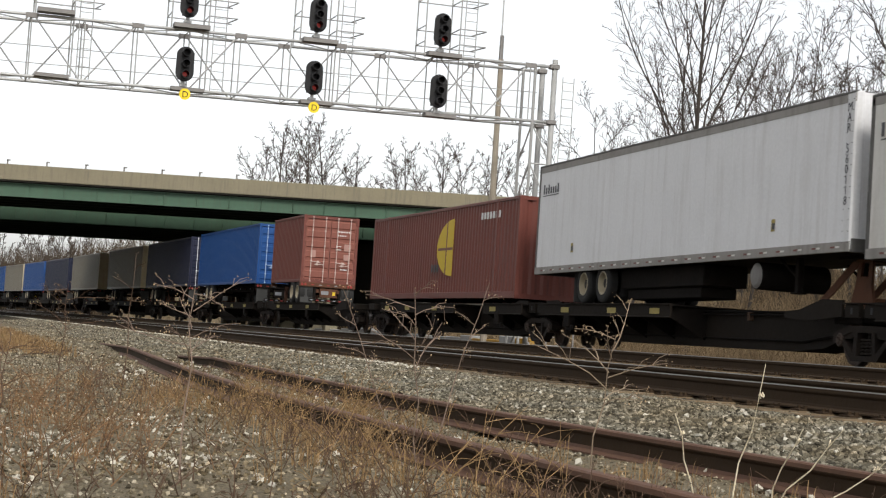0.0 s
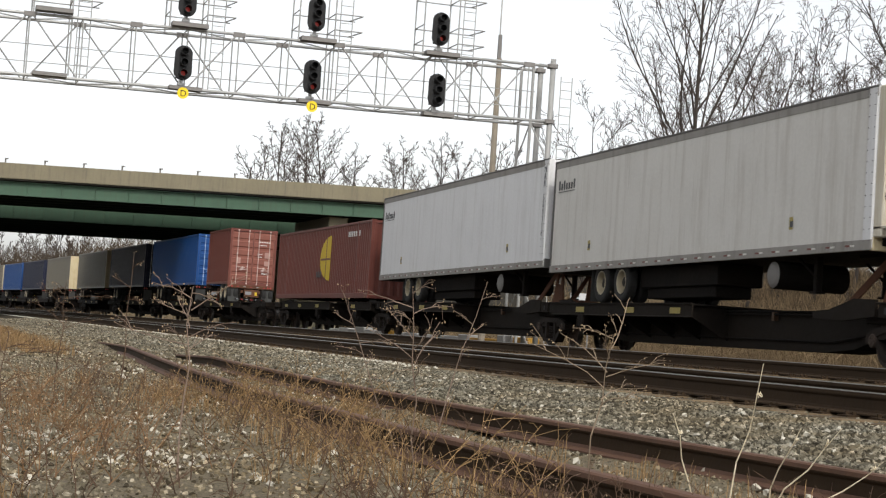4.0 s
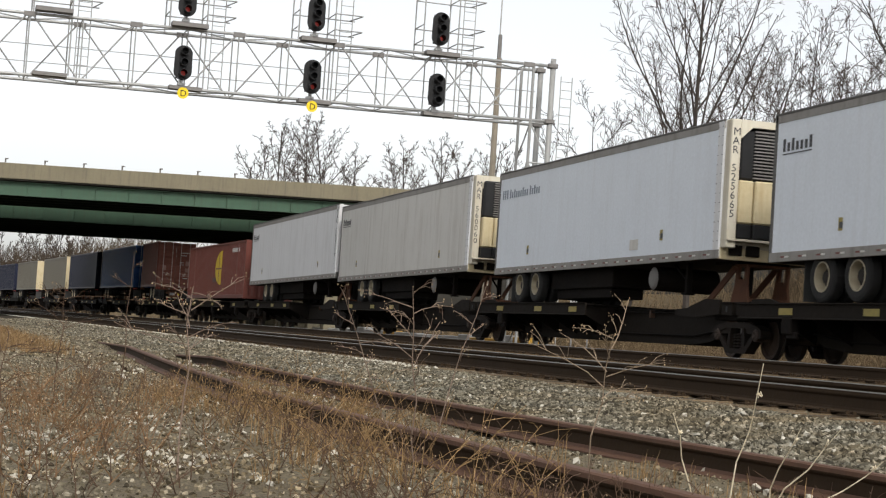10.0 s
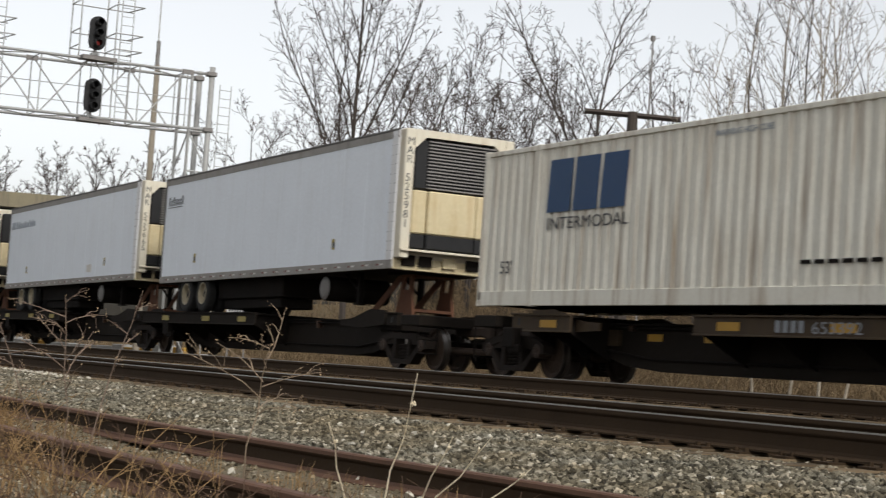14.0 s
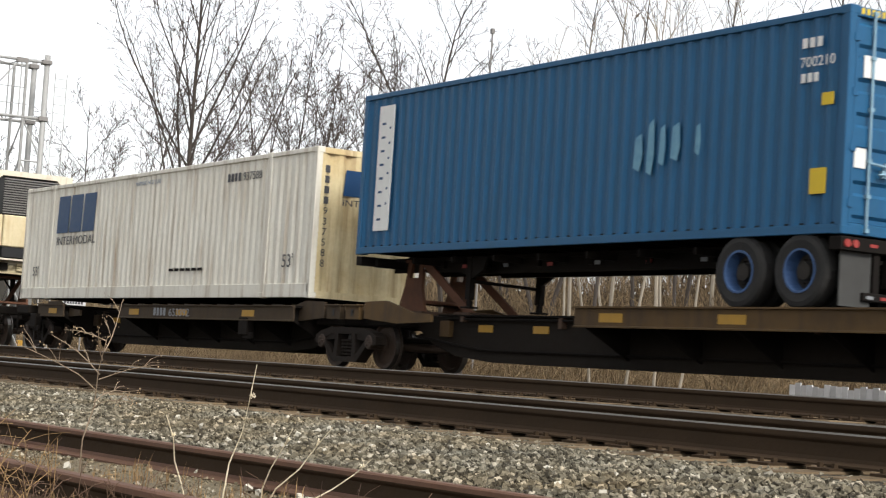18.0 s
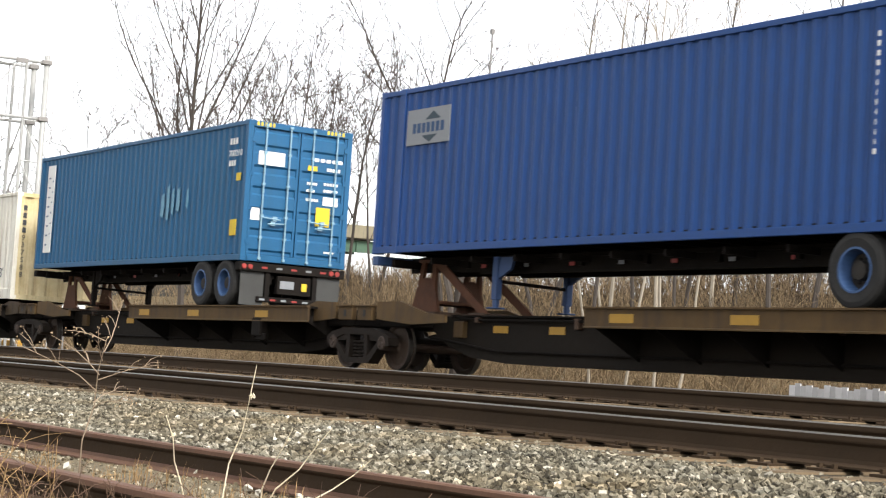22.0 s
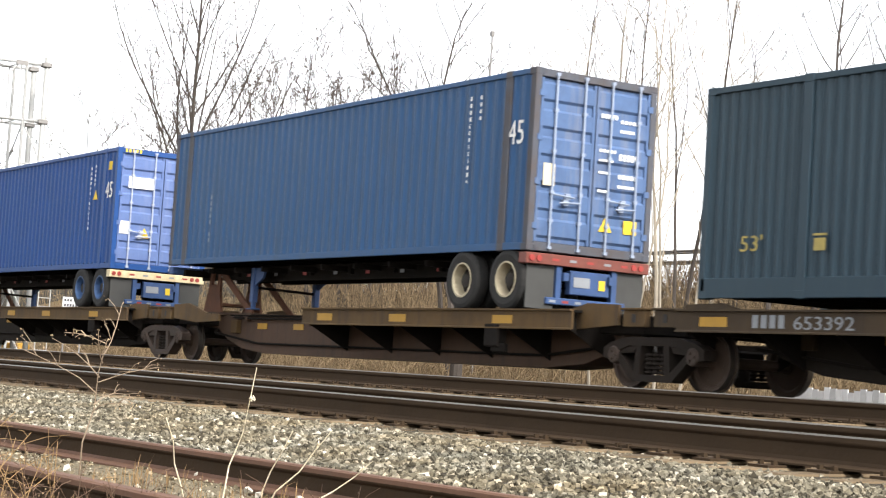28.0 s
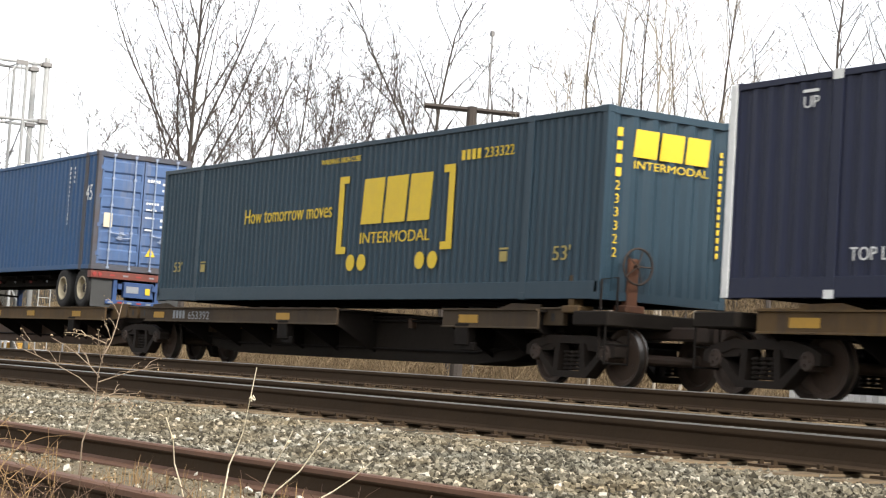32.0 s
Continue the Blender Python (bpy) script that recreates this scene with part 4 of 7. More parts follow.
M["cream_rust"] = paint("cream_rust", (0.66, 0.56, 0.34), (0.4, 0.25, 0.08), 0.6, grain=14, stain=1.1, amount=0.9, bump=0.06, streak=(0.22, 0.11, 0.035), streak_amt=0.75)
# Doors paler than their boxes: light on the end face put into the colour.
M["royal_door"] = paint("royal_door", (0.085, 0.13, 0.28), (0.05, 0.085, 0.21), 0.6, grain=14, stain=1.4, amount=0.6, bump=0.04, streak=(0.16, 0.19, 0.3), streak_amt=0.6)
M["faded_door"] = paint("faded_door", (0.06, 0.105, 0.21), (0.035, 0.055, 0.11), 0.65, grain=14, stain=1.6, amount=0.8, bump=0.05, streak=(0.15, 0.15, 0.17), streak_amt=0.75)
M["faded_frame"] = paint("faded_frame", (0.06, 0.065, 0.08), (0.07, 0.045, 0.032), 0.7, grain=14, stain=2.5, amount=0.9, bump=0.06, streak=(0.05, 0.035, 0.028), streak_amt=0.6)
M["sill_brown"] = paint("sill_brown", (0.05, 0.033, 0.017), (0.024, 0.016, 0.011), 0.8, grain=9, stain=1.6, amount=0.9, bump=0.15, streak=(0.03, 0.02, 0.014), streak_amt=0.8)
M["van_band"] = paint("van_band", (0.27, 0.255, 0.235), (0.15, 0.135, 0.12), 0.6, 0.2, grain=12, stain=2, amount=0.6, bump=0.05, streak=(0.1, 0.09, 0.075), streak_amt=0.5)
M["buff_label"] = paint("buff_label", (0.52, 0.46, 0.33), (0.38, 0.32, 0.22), 0.6, grain=14, stain=5, amount=0.5, bump=0.02)
M["yellow_dull"] = paint("yellow_dull", (0.33, 0.26, 0.075), (0.16, 0.14, 0.065), 0.6, grain=20, stain=7, amount=0.8, bump=0.02)
M["faint_ink"] = paint("faint_ink", (0.34, 0.2, 0.17), (0.22, 0.1, 0.08), 0.6, grain=14, stain=4, amount=0.5, bump=0.02)
# Lighter copy of red_oxide, with light on the door end painted in.
M["red_door"] = paint("red_door", (0.2, 0.07, 0.05), (0.14, 0.045, 0.034), 0.6, grain=14, stain=1.4, amount=0.5, bump=0.04, streak=(0.1, 0.04, 0.03), streak_amt=0.4)
M["sea_scrape"] = paint("sea_scrape", (0.13, 0.28, 0.38), (0.05, 0.16, 0.28), 0.6, grain=14, stain=8, amount=0.9, bump=0.03)
M["panel_grey"] = paint("panel_grey", (0.21, 0.22, 0.235), (0.15, 0.16, 0.17), 0.6, grain=14, stain=2, amount=0.4, bump=0.03)
M["reefer_cream"] = paint("reefer_cream", (0.55, 0.47, 0.3), (0.38, 0.27, 0.11), 0.5, grain=10, stain=2, amount=0.5, bump=0.04, streak=(0.35, 0.2, 0.08), streak_amt=0.5)
M["nose_cream"] = paint("nose_cream", (0.6, 0.56, 0.46), (0.42, 0.33, 0.18), 0.5, grain=10, stain=2.5, amount=0.5, bump=0.04, streak=(0.3, 0.2, 0.1), streak_amt=0.45)
M["trailer_rail"] = paint("trailer_rail", (0.1, 0.096, 0.09), (0.05, 0.046, 0.042), 0.65, 0.1, grain=12, stain=2, amount=0.5, bump=0.05)
M["mud_flap"] = paint("mud_flap", (0.05, 0.05, 0.048), (0.03, 0.029, 0.027), 0.9, grain=12, stain=3, amount=0.6, bump=0.1)
M["chassis_blue"] = paint("chassis_blue", (0.032, 0.066, 0.16), (0.03, 0.045, 0.09), 0.6, grain=12, stain=2, amount=0.6, bump=0.08)


# ---- rolling gear ----
def sideframe_mesh():
    """Cast side frame of a freight truck, seen square on: arched top, two windows, a spring nest opening."""
    bm = bmesh.new()
    h = 0.11
    prism(bm, [(-1.12, 0.42), (-1.12, 0.56), (-0.95, 0.64), (-0.55, 0.72), (0.55, 0.72), (0.95, 0.64), (1.12, 0.56), (1.12, 0.42), (0.98, 0.40), (0.86, 0.5), (0.52, 0.6), (-0.52, 0.6), (-0.86, 0.5), (-0.98, 0.40)], "y", -h, h)
    prism(bm, [(-0.92, 0.5), (-0.76, 0.5), (-0.36, 0.19), (0.36, 0.19), (0.76, 0.5), (0.92, 0.5), (0.44, 0.09), (-0.44, 0.09)], "y", -h, h)
    for s_ in (-1, 1):
        prism(bm, [(s_ * 0.28, 0.16), (s_ * 0.4, 0.2), (s_ * 0.36, 0.62), (s_ * 0.25, 0.62)], "y", -h, h)
        prism(bm, [(s_ * 0.36, 0.62), (s_ * 0.5, 0.62), (s_ * 0.8, 0.52), (s_ * 0.72, 0.48), (s_ * 0.44, 0.5)], "y", -h * 0.8, h * 0.8)
    bmesh.ops.recalc_face_normals(bm, faces=bm.faces)
    return bm


TRUCK = {}


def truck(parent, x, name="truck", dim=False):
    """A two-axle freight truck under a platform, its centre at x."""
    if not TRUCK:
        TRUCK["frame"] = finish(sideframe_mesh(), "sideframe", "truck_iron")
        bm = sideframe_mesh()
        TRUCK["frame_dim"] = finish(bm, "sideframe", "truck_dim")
        bm = bmesh.new()
        coil = []
        for k in range(5):
            coil += [(0.045, k * 0.062), (0.075, k * 0.062 + 0.014), (0.075, k * 0.062 + 0.038), (0.045, k * 0.062 + 0.052)]
        lathe(bm, coil, (0, 0, 0.2), "z", 10)
        TRUCK["spring"] = finish(bm, "spring", "truck_dim")
        bm = bmesh.new()
        for y in (-0.72, 0.72):
            s_ = 1 if y > 0 else -1
            lathe(bm, [(0.1, y - s_ * 0.1), (0.12, y - s_ * 0.06), (0.32, y - s_ * 0.02), (0.36, y - s_ * 0.075), (0.45, y - s_ * 0.075), (0.45, y - s_ * 0.045), (0.42, y - s_ * 0.04), (0.418, y + s_ * 0.06), (0.37, y + s_ * 0.06), (0.33, y + s_ * 0.02), (0.13, y + s_ * 0.05), (0.1, y + s_ * 0.1)], (0, 0, 0), "y", 36)
        for a in range(4):
            c, s_ = 0.24 * math.cos(a * 1.5708), 0.24 * math.sin(a * 1.5708)
            lathe(bm, [(0.03, -0.76), (0.03, -0.69)], (c, 0, s_), "y", 8)
        lathe(bm, [(0.08, -0.98), (0.08, 0.98)], (0, 0, 0), "y", 10)
        for f in bm.faces:
            if len(f.verts) == 4 and min(math.hypot(v.co.x, v.co.z) for v in f.verts) > 0.417 and abs(max(v.co.y for v in f.verts) - min(v.co.y for v in f.verts)) > 0.02:
                f.material_index = 1
        TRUCK["wheels"] = finish(bm, "wheelset", ["wheel_steel", "tread"])
        bm = bmesh.new()
        lathe(bm, [(0.11, -0.1), (0.13, -0.08), (0.13, 0.08), (0.11, 0.1)], (0, 0, 0), "y", 14)
        for a in range(3):
            lathe(bm, [(0.022, -0.125), (0.022, -0.1)], (0.06 * math.cos(a * 2.094), 0, 0.06 * math.sin(a * 2.094)), "y", 6)
        TRUCK["bearing"] = finish(bm, "bearing", "truck_iron")
        bm = bmesh.new()
        box(bm, -0.22, 0.22, -0.84, 0.84, 0.34, 0.62)
        bevel(bm, 0.03)
        lathe(bm, [(0.25, 0.62), (0.25, 0.74)], (0, 0, 0), "z", 16)
        TRUCK["bolster"] = finish(bm, "truck", "truck_dim")
    tr = new(name, TRUCK["bolster"])
    tr.parent = parent
    tr.location = (x, 0, 0)
    tagged(tr, "two-axle iron freight truck")
    for y in (-0.99, 0.99):
        for nm, dx, me in (("sideframe", 0.0, "frame_dim" if dim else "frame"), ("spring", -0.16, "spring"), ("spring", 0.0, "spring"), ("spring", 0.16, "spring")):
            ob = new(nm, TRUCK[me])
            ob.parent = tr
            ob.location = (dx, y, 0)
        for dx in (-0.88, 0.88):
            ob = new("bearing", TRUCK["bearing"])
            ob.parent = tr
            ob.location = (dx, y - 0.03 if y < 0 else y + 0.03, 0.46)
    for dx in (-0.88, 0.88):
        ob = new("wheelset", TRUCK["wheels"])
        ob.parent = tr
        ob.location = (dx, 0, 0.418)
        WHEELS.append((ob, dx))
    return tr


def platform(centre, length, deck, hitch=None, bare=False, flip=False, deck2=None, end_right=False, end_left=False, label="weathered articulated flatcar platform with a brown spine", reflectors=(0.6, 3.2, 6.4), truck_right=False, dark=False, brown=False, plain=False):
    """One unit of an articulated flatcar: fishbelly spine, a side-braced deck, a hitch stand and a truck at its left end. Places are metres from the left truck."""
    t = thing("flatcar", label, "flatcar", group="flatcars of the train")
    h = length / 2
    k = -1 if flip else 1
    X = lambda r: k * (r - h)

    def span(a, b):
        return (min(X(a), X(b)), max(X(a), X(b)))

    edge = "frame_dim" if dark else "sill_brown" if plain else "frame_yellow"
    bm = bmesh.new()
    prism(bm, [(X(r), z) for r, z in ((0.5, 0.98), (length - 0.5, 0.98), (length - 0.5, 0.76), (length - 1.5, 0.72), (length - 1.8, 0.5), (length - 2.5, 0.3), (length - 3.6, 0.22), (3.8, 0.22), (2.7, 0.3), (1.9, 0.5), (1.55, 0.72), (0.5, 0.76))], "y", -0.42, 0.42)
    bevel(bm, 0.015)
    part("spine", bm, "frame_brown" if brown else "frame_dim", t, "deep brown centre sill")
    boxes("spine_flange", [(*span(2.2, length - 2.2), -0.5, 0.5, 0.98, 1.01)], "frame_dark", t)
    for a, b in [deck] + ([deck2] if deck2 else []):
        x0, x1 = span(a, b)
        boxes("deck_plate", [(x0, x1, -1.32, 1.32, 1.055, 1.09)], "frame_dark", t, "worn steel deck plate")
        for y in (-1.36, 1.32):
            yc, o = y + 0.02, (-1 if y < 0 else 1)
            bm = bmesh.new()
            prism(bm, [(yc - o * 0.02, 0.8), (yc + o * 0.045, 0.79), (yc + o * 0.045, 0.81), (yc + o * 0.02, 0.82), (yc + o * 0.02, 1.07), (yc + o * 0.065, 1.075), (yc + o * 0.065, 1.1), (yc - o * 0.02, 1.1)], "x", x0, x1)
            part("side_sill", bm, edge, t, "faded yellow-brown side sill")
        n = max(2, int((b - a) / 1.45))
        for i in range(n + 1):
            x = x0 + 0.15 + i * (x1 - x0 - 0.3) / n
            for s_ in (-1, 1):
                bm = bmesh.new()
                prism(bm, [(s_ * 0.42, 0.34), (s_ * 0.42, 1.05), (s_ * 1.32, 1.05), (s_ * 1.32, 0.82)], "x", x - 0.012, x + 0.012)
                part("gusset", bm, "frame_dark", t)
        for f in reflectors:
            if a + f + 0.5 < b:
                xr0, xr1 = span(a + f, a + f + 0.55)
                boxes("reflector", [(xr0, xr1, -1.366, -1.359, 0.87, 1.0)], "yellow_dull" if dark else "yellow", t, "yellow reflective strip")
        xb = X(b - 2.1)
        boxes("tie_down", [(xb - 0.2, xb + 0.2, -1.38, -1.2, 0.5, 0.86), (xb - 0.06, xb + 0.34, -1.34, -1.25, 0.42, 0.56)], "frame_dark", t, "bracket below the side sill", 0.02)
    # end bolsters with their sloping side arms
    for r0, s_ in ((0.0, 1), (length, -1)):
        xa, xb = span(r0 + s_ * 0.45, r0 + s_ * 1.5)
        boxes("body_bolster", [(xa, xb, -0.9, 0.9, 0.76, 1.04)], "frame_dark", t, "body bolster over the truck", 0.02)
        for y in (-1.16, 1.10):
            bm = bmesh.new()
            prism(bm, [(X(r0 + s_ * 0.75), 1.18), (X(r0 + s_ * 1.5), 1.2), (X(r0 + s_ * 2.4), 1.0), (X(r0 + s_ * 3.0), 0.97), (X(r0 + s_ * 3.0), 0.84), (X(r0 + s_ * 1.9), 0.8), (X(r0 + s_ * 0.75), 0.88)], "y", y, y + 0.06)
            part("side_arm", bm, edge, t, "sloping bracket plate")
            xa2, xb2 = span(r0 + s_ * 0.1, r0 + s_ * 0.6)
            boxes("pedestal", [(xa2, xb2, y - 0.02, y + 0.08, 0.86, 1.1), (xa2 - 0.03, xb2 + 0.03, y - 0.06, y + 0.1, 1.1, 1.13)], edge, t, "slotted pedestal plate over the truck", 0.006)
            xs2 = X(r0 + s_ * 0.35)
            each("slot", [(xs2 - 0.04, xs2 + 0.04, y - 0.026, y - 0.021, 0.92, 1.04)] if y < 0 else [], "black", t)
    if hitch is not None:
        x = X(hitch)
        bm = bmesh.new()
        box(bm, x - 0.3, x + 0.3, -0.5, 0.5, 1.93, 1.98)
        ht = part("hitch_stand", bm, "rust", t, "rusty brown trailer hitch stand")
        for y in (-0.5, 0.44):
            bm = bmesh.new()
            prism(bm, [(x - 0.5, 1.04), (x + 0.42, 1.04), (x + 0.28, 1.5), (x + 0.1, 1.66), (x - 0.1, 1.66), (x - 0.3, 1.5)], "y", y, y + 0.06)
            part("hitch_side", bm, "rust", ht, "rusty tapered side plate")
            for q, r in ((-0.3, -0.2), (0.28, 0.3)):
                g_ = 1 if q < 0 else -1
                bm = bmesh.new()
                prism(bm, [(x + q, 1.5), (x + q + 0.14 * g_, 1.5), (x + r + 0.12 * g_, 1.93), (x + r, 1.93)], "y", y + 0.002, y + 0.058)
                part("hitch_leg", bm, "rust", ht)
            bm = bmesh.new()
            prism(bm, [(x + k * 1.7, 1.04), (x + k * 2.0, 1.04), (x + k * 0.42, 1.96), (x + k * 0.2, 1.9)], "y", y + 0.012, y + 0.045)
            part("hitch_brace", bm, "rust", ht, "rusty diagonal brace")
        boxes("hitch_shelf", [(x - 0.45, x + 0.38, -0.44, 0.44, 1.2, 1.26)], "rust", ht)
        bm = bmesh.new()
        lathe(bm, [(0.46, 1.98), (0.46, 2.03)], (x - 0.18, 0, 0), "z", 18)
        part("hitch_plate", bm, "frame_dark", ht, "greasy round hitch plate")
        boxes("hitch_base", [(x - 0.7, x + 0.5, -0.6, 0.6, 1.0, 1.06), (min(x + k * 1.4, x + k * 1.9), max(x + k * 1.4, x + k * 1.9), -0.5, 0.5, 1.0, 1.05)], "frame_brown", t)
    if not dark:
        for r in (3.4, 5.0):
            xa, xb = span(r, r + 0.42)
            boxes("reflector", [(xa, xb, -0.436, -0.421, 0.72, 0.84)], "yellow_dull" if dark else "yellow", t, "dirty yellow reflective strip on the sill")
        xa, xb = span(2.3, 2.6)
        boxes("sill_bracket", [(xa, xb, -0.52, -0.42, 0.62, 0.9)], edge, t, "small bracket on the sill", 0.01)
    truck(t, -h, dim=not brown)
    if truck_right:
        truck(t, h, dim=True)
    # brake pipe under the spine
    bm = bmesh.new()
    tube(bm, [(-h + 1.5, -0.5, 0.62), (-h + 3.5, -0.46, 0.42), (h - 3.5, -0.46, 0.42), (h - 1.5, -0.5, 0.62)], 0.025, 6)
    part("brake_pipe", bm, "frame_dark", t)
    bm = bmesh.new()
    tube(bm, [(-h + 2.4, -0.5, 0.95), (-h + 3.2, -0.5, 0.93), (h - 3.0, -0.5, 0.93), (h - 2.4, -0.5, 0.95)], 0.022, 6)
    part("air_pipe", bm, "frame_dark", t, "thin pipe along the top of the sill")
    for i in range(5):
        xx = -h + 3.0 + i * (length - 6.0) / 4
        boxes("pipe_clamp", [(xx - 0.05, xx + 0.05, -0.53, -0.42, 0.8 if i % 2 else 0.88, 0.975)], "frame_brown", t, bev=0.008)
    if end_right or end_left:
        s_ = 1 if end_right else -1
        xe = s_ * h
        boxes("end_sill", [(min(xe + s_ * 0.3, xe + s_ * 1.15), max(xe + s_ * 0.3, xe + s_ * 1.15), -1.3, 1.3, 0.86, 1.08)], "frame_dim", t, "end sill of the flatcar", 0.02)
        bm = bmesh.new()
        for y in (-1.28, -0.85):
            tube(bm, [(xe + s_ * 1.1, y, 0.3), (xe + s_ * 1.1, y, 1.0)], 0.016, 6)
        for z in (0.32, 0.6):
            tube(bm, [(xe + s_ * 1.1, -1.28, z), (xe + s_ * 1.1, -0.85, z)], 0.016, 6)
        part("step", bm, "frame_dark", t, "end step of bent bar")
        boxes("coupler", [(min(xe + s_ * 0.4, xe + s_ * 1.9), max(xe + s_ * 0.4, xe + s_ * 1.9), -0.1, 0.1, 0.72, 0.92), (min(xe + s_ * 1.75, xe + s_ * 2.05), max(xe + s_ * 1.75, xe + s_ * 2.05), -0.16, 0.16, 0.68, 0.98)], "truck_iron", t, "iron coupler", 0.03)
    ride(t, centre)
    return t


def end_brake(t, x):
    """Hand brake stand with its wheel at the end of a flatcar."""
    boxes("brake_stand", [(x - 0.08, x + 0.08, -0.7, -0.5, 1.08, 1.9), (x - 0.16, x + 0.16, -0.78, -0.42, 1.08, 1.2)], "rust", t, "rusty hand brake stand", 0.02)
    bm = bmesh.new()
    pts = [(x + 0.17, -0.6 + 0.27 * math.cos(a * 0.31416), 1.78 + 0.27 * math.sin(a * 0.31416)) for a in range(21)]
    tube(bm, pts, 0.018, 6, cap=False)
    for a in range(5):
        tube(bm, [(x + 0.17, -0.6, 1.78), (x + 0.17, -0.6 + 0.27 * math.cos(a * 1.2566), 1.78 + 0.27 * math.sin(a * 1.2566))], 0.012, 5)
    tube(bm, [(x + 0.1, -0.6, 1.78), (x + 0.19, -0.6, 1.78)], 0.03, 8)
    part("brake_wheel", bm, "truck_iron", t, "iron hand brake wheel")
    boxes("notice_plate", [(x - 0.14, x - 0.125, -0.62, -0.2, 1.62, 2.02)], "white_paint", t, "white notice plate behind the brake wheel")
    boxes("brake_arm", [(x - 0.72, x - 0.58, -1.2, -1.0, 1.05, 1.62), (x - 0.82, x - 0.4, -1.24, -0.94, 1.05, 1.16)], "frame_yellow", t, "yellow-brown corner bracket", 0.015)
    bm = bmesh.new()
    tube(bm, [(x + 0.1, -1.2, 0.4), (x + 0.1, -1.2, 1.55), (x + 0.1, -0.9, 1.6), (x + 0.1, -0.9, 1.1)], 0.018, 6)
    part("grab_iron", bm, "truck_dim", t, "bent grab iron at the end of the flatcar")
    for z in (0.55, 0.8, 1.05):
        bm = bmesh.new()
        tube(bm, [(x + 0.1, -1.2, z), (x + 0.1, -0.88, z)], 0.015, 6)
        part("rung", bm, "truck_dim", t)


def road_wheels(t, axles, z, rim, side=1):
    """Twin tyres on both sides of each axle."""
    for x in axles:
        for y, sg in ((-1.08, -1), (-0.74, -1), (1.08, 1), (0.74, 1)):
            bm = bmesh.new()
            lathe(bm, [(0.28, -0.12), (0.40, -0.135), (0.46, -0.12), (0.49, -0.08), (0.49, 0.08), (0.46, 0.12), (0.40, 0.135), (0.28, 0.12), (0.27, 0.06), (0.27, -0.06), (0.28, -0.12)], (x, y, z), "y", 28, False)
            w = part("tyre", bm, "tyre", t, "worn black tyre", smooth=False)
            if abs(y) > 1:
                bm = bmesh.new()
                for (ra, qa), (rb, qb) in (((0.29, 0.118), (0.29, 0.13)), ((0.29, 0.13), (0.262, 0.13)), ((0.262, 0.13), (0.235, -0.06))):
                    for j in range(24):
                        c0, c1 = 6.28319 * j / 24, 6.28319 * (j + 1) / 24
                        bm.faces.new([bm.verts.new((x + r_ * math.cos(c_), y + sg * q_, z + r_ * math.sin(c_))) for r_, q_, c_ in ((ra, qa, c0), (ra, qa, c1), (rb, qb, c1), (rb, qb, c0))])
                bmesh.ops.remove_doubles(bm, verts=bm.verts, dist=0.0005)
                part("rim", bm, rim, w, "dished wheel rim")
                bm = bmesh.new()
                prof = [(0.24, -0.07), (0.24, -0.055), (0.13, -0.04), (0.115, 0.05), (0.05, 0.06)]
                lathe(bm, [(r_, sg * q_) for r_, q_ in prof], (x, y, z), "y", 20)
                part("hub", bm, "hub_dark", w, "grimy wheel hub")
                bm = bmesh.new()
                for a in range(10):
                    lathe(bm, [(0.014, sg * -0.05), (0.014, sg * -0.01)], (x + 0.16 * math.cos(a * 0.62832), y, z + 0.16 * math.sin(a * 0.62832)), "y", 6)
                part("wheel_nuts", bm, "frame_dark", w)
        bm = bmesh.new()
        tube(bm, [(x, -0.95, z), (x, 0.95, z)], 0.07, 8)
        part("axle", bm, "frame_dark", t)
        each("spring_hanger", [(x - 0.45, x + 0.45, yy - 0.05, yy + 0.05, z + 0.1, z + 0.2) for yy in (-0.45, 0.45)], "frame_dark", t)


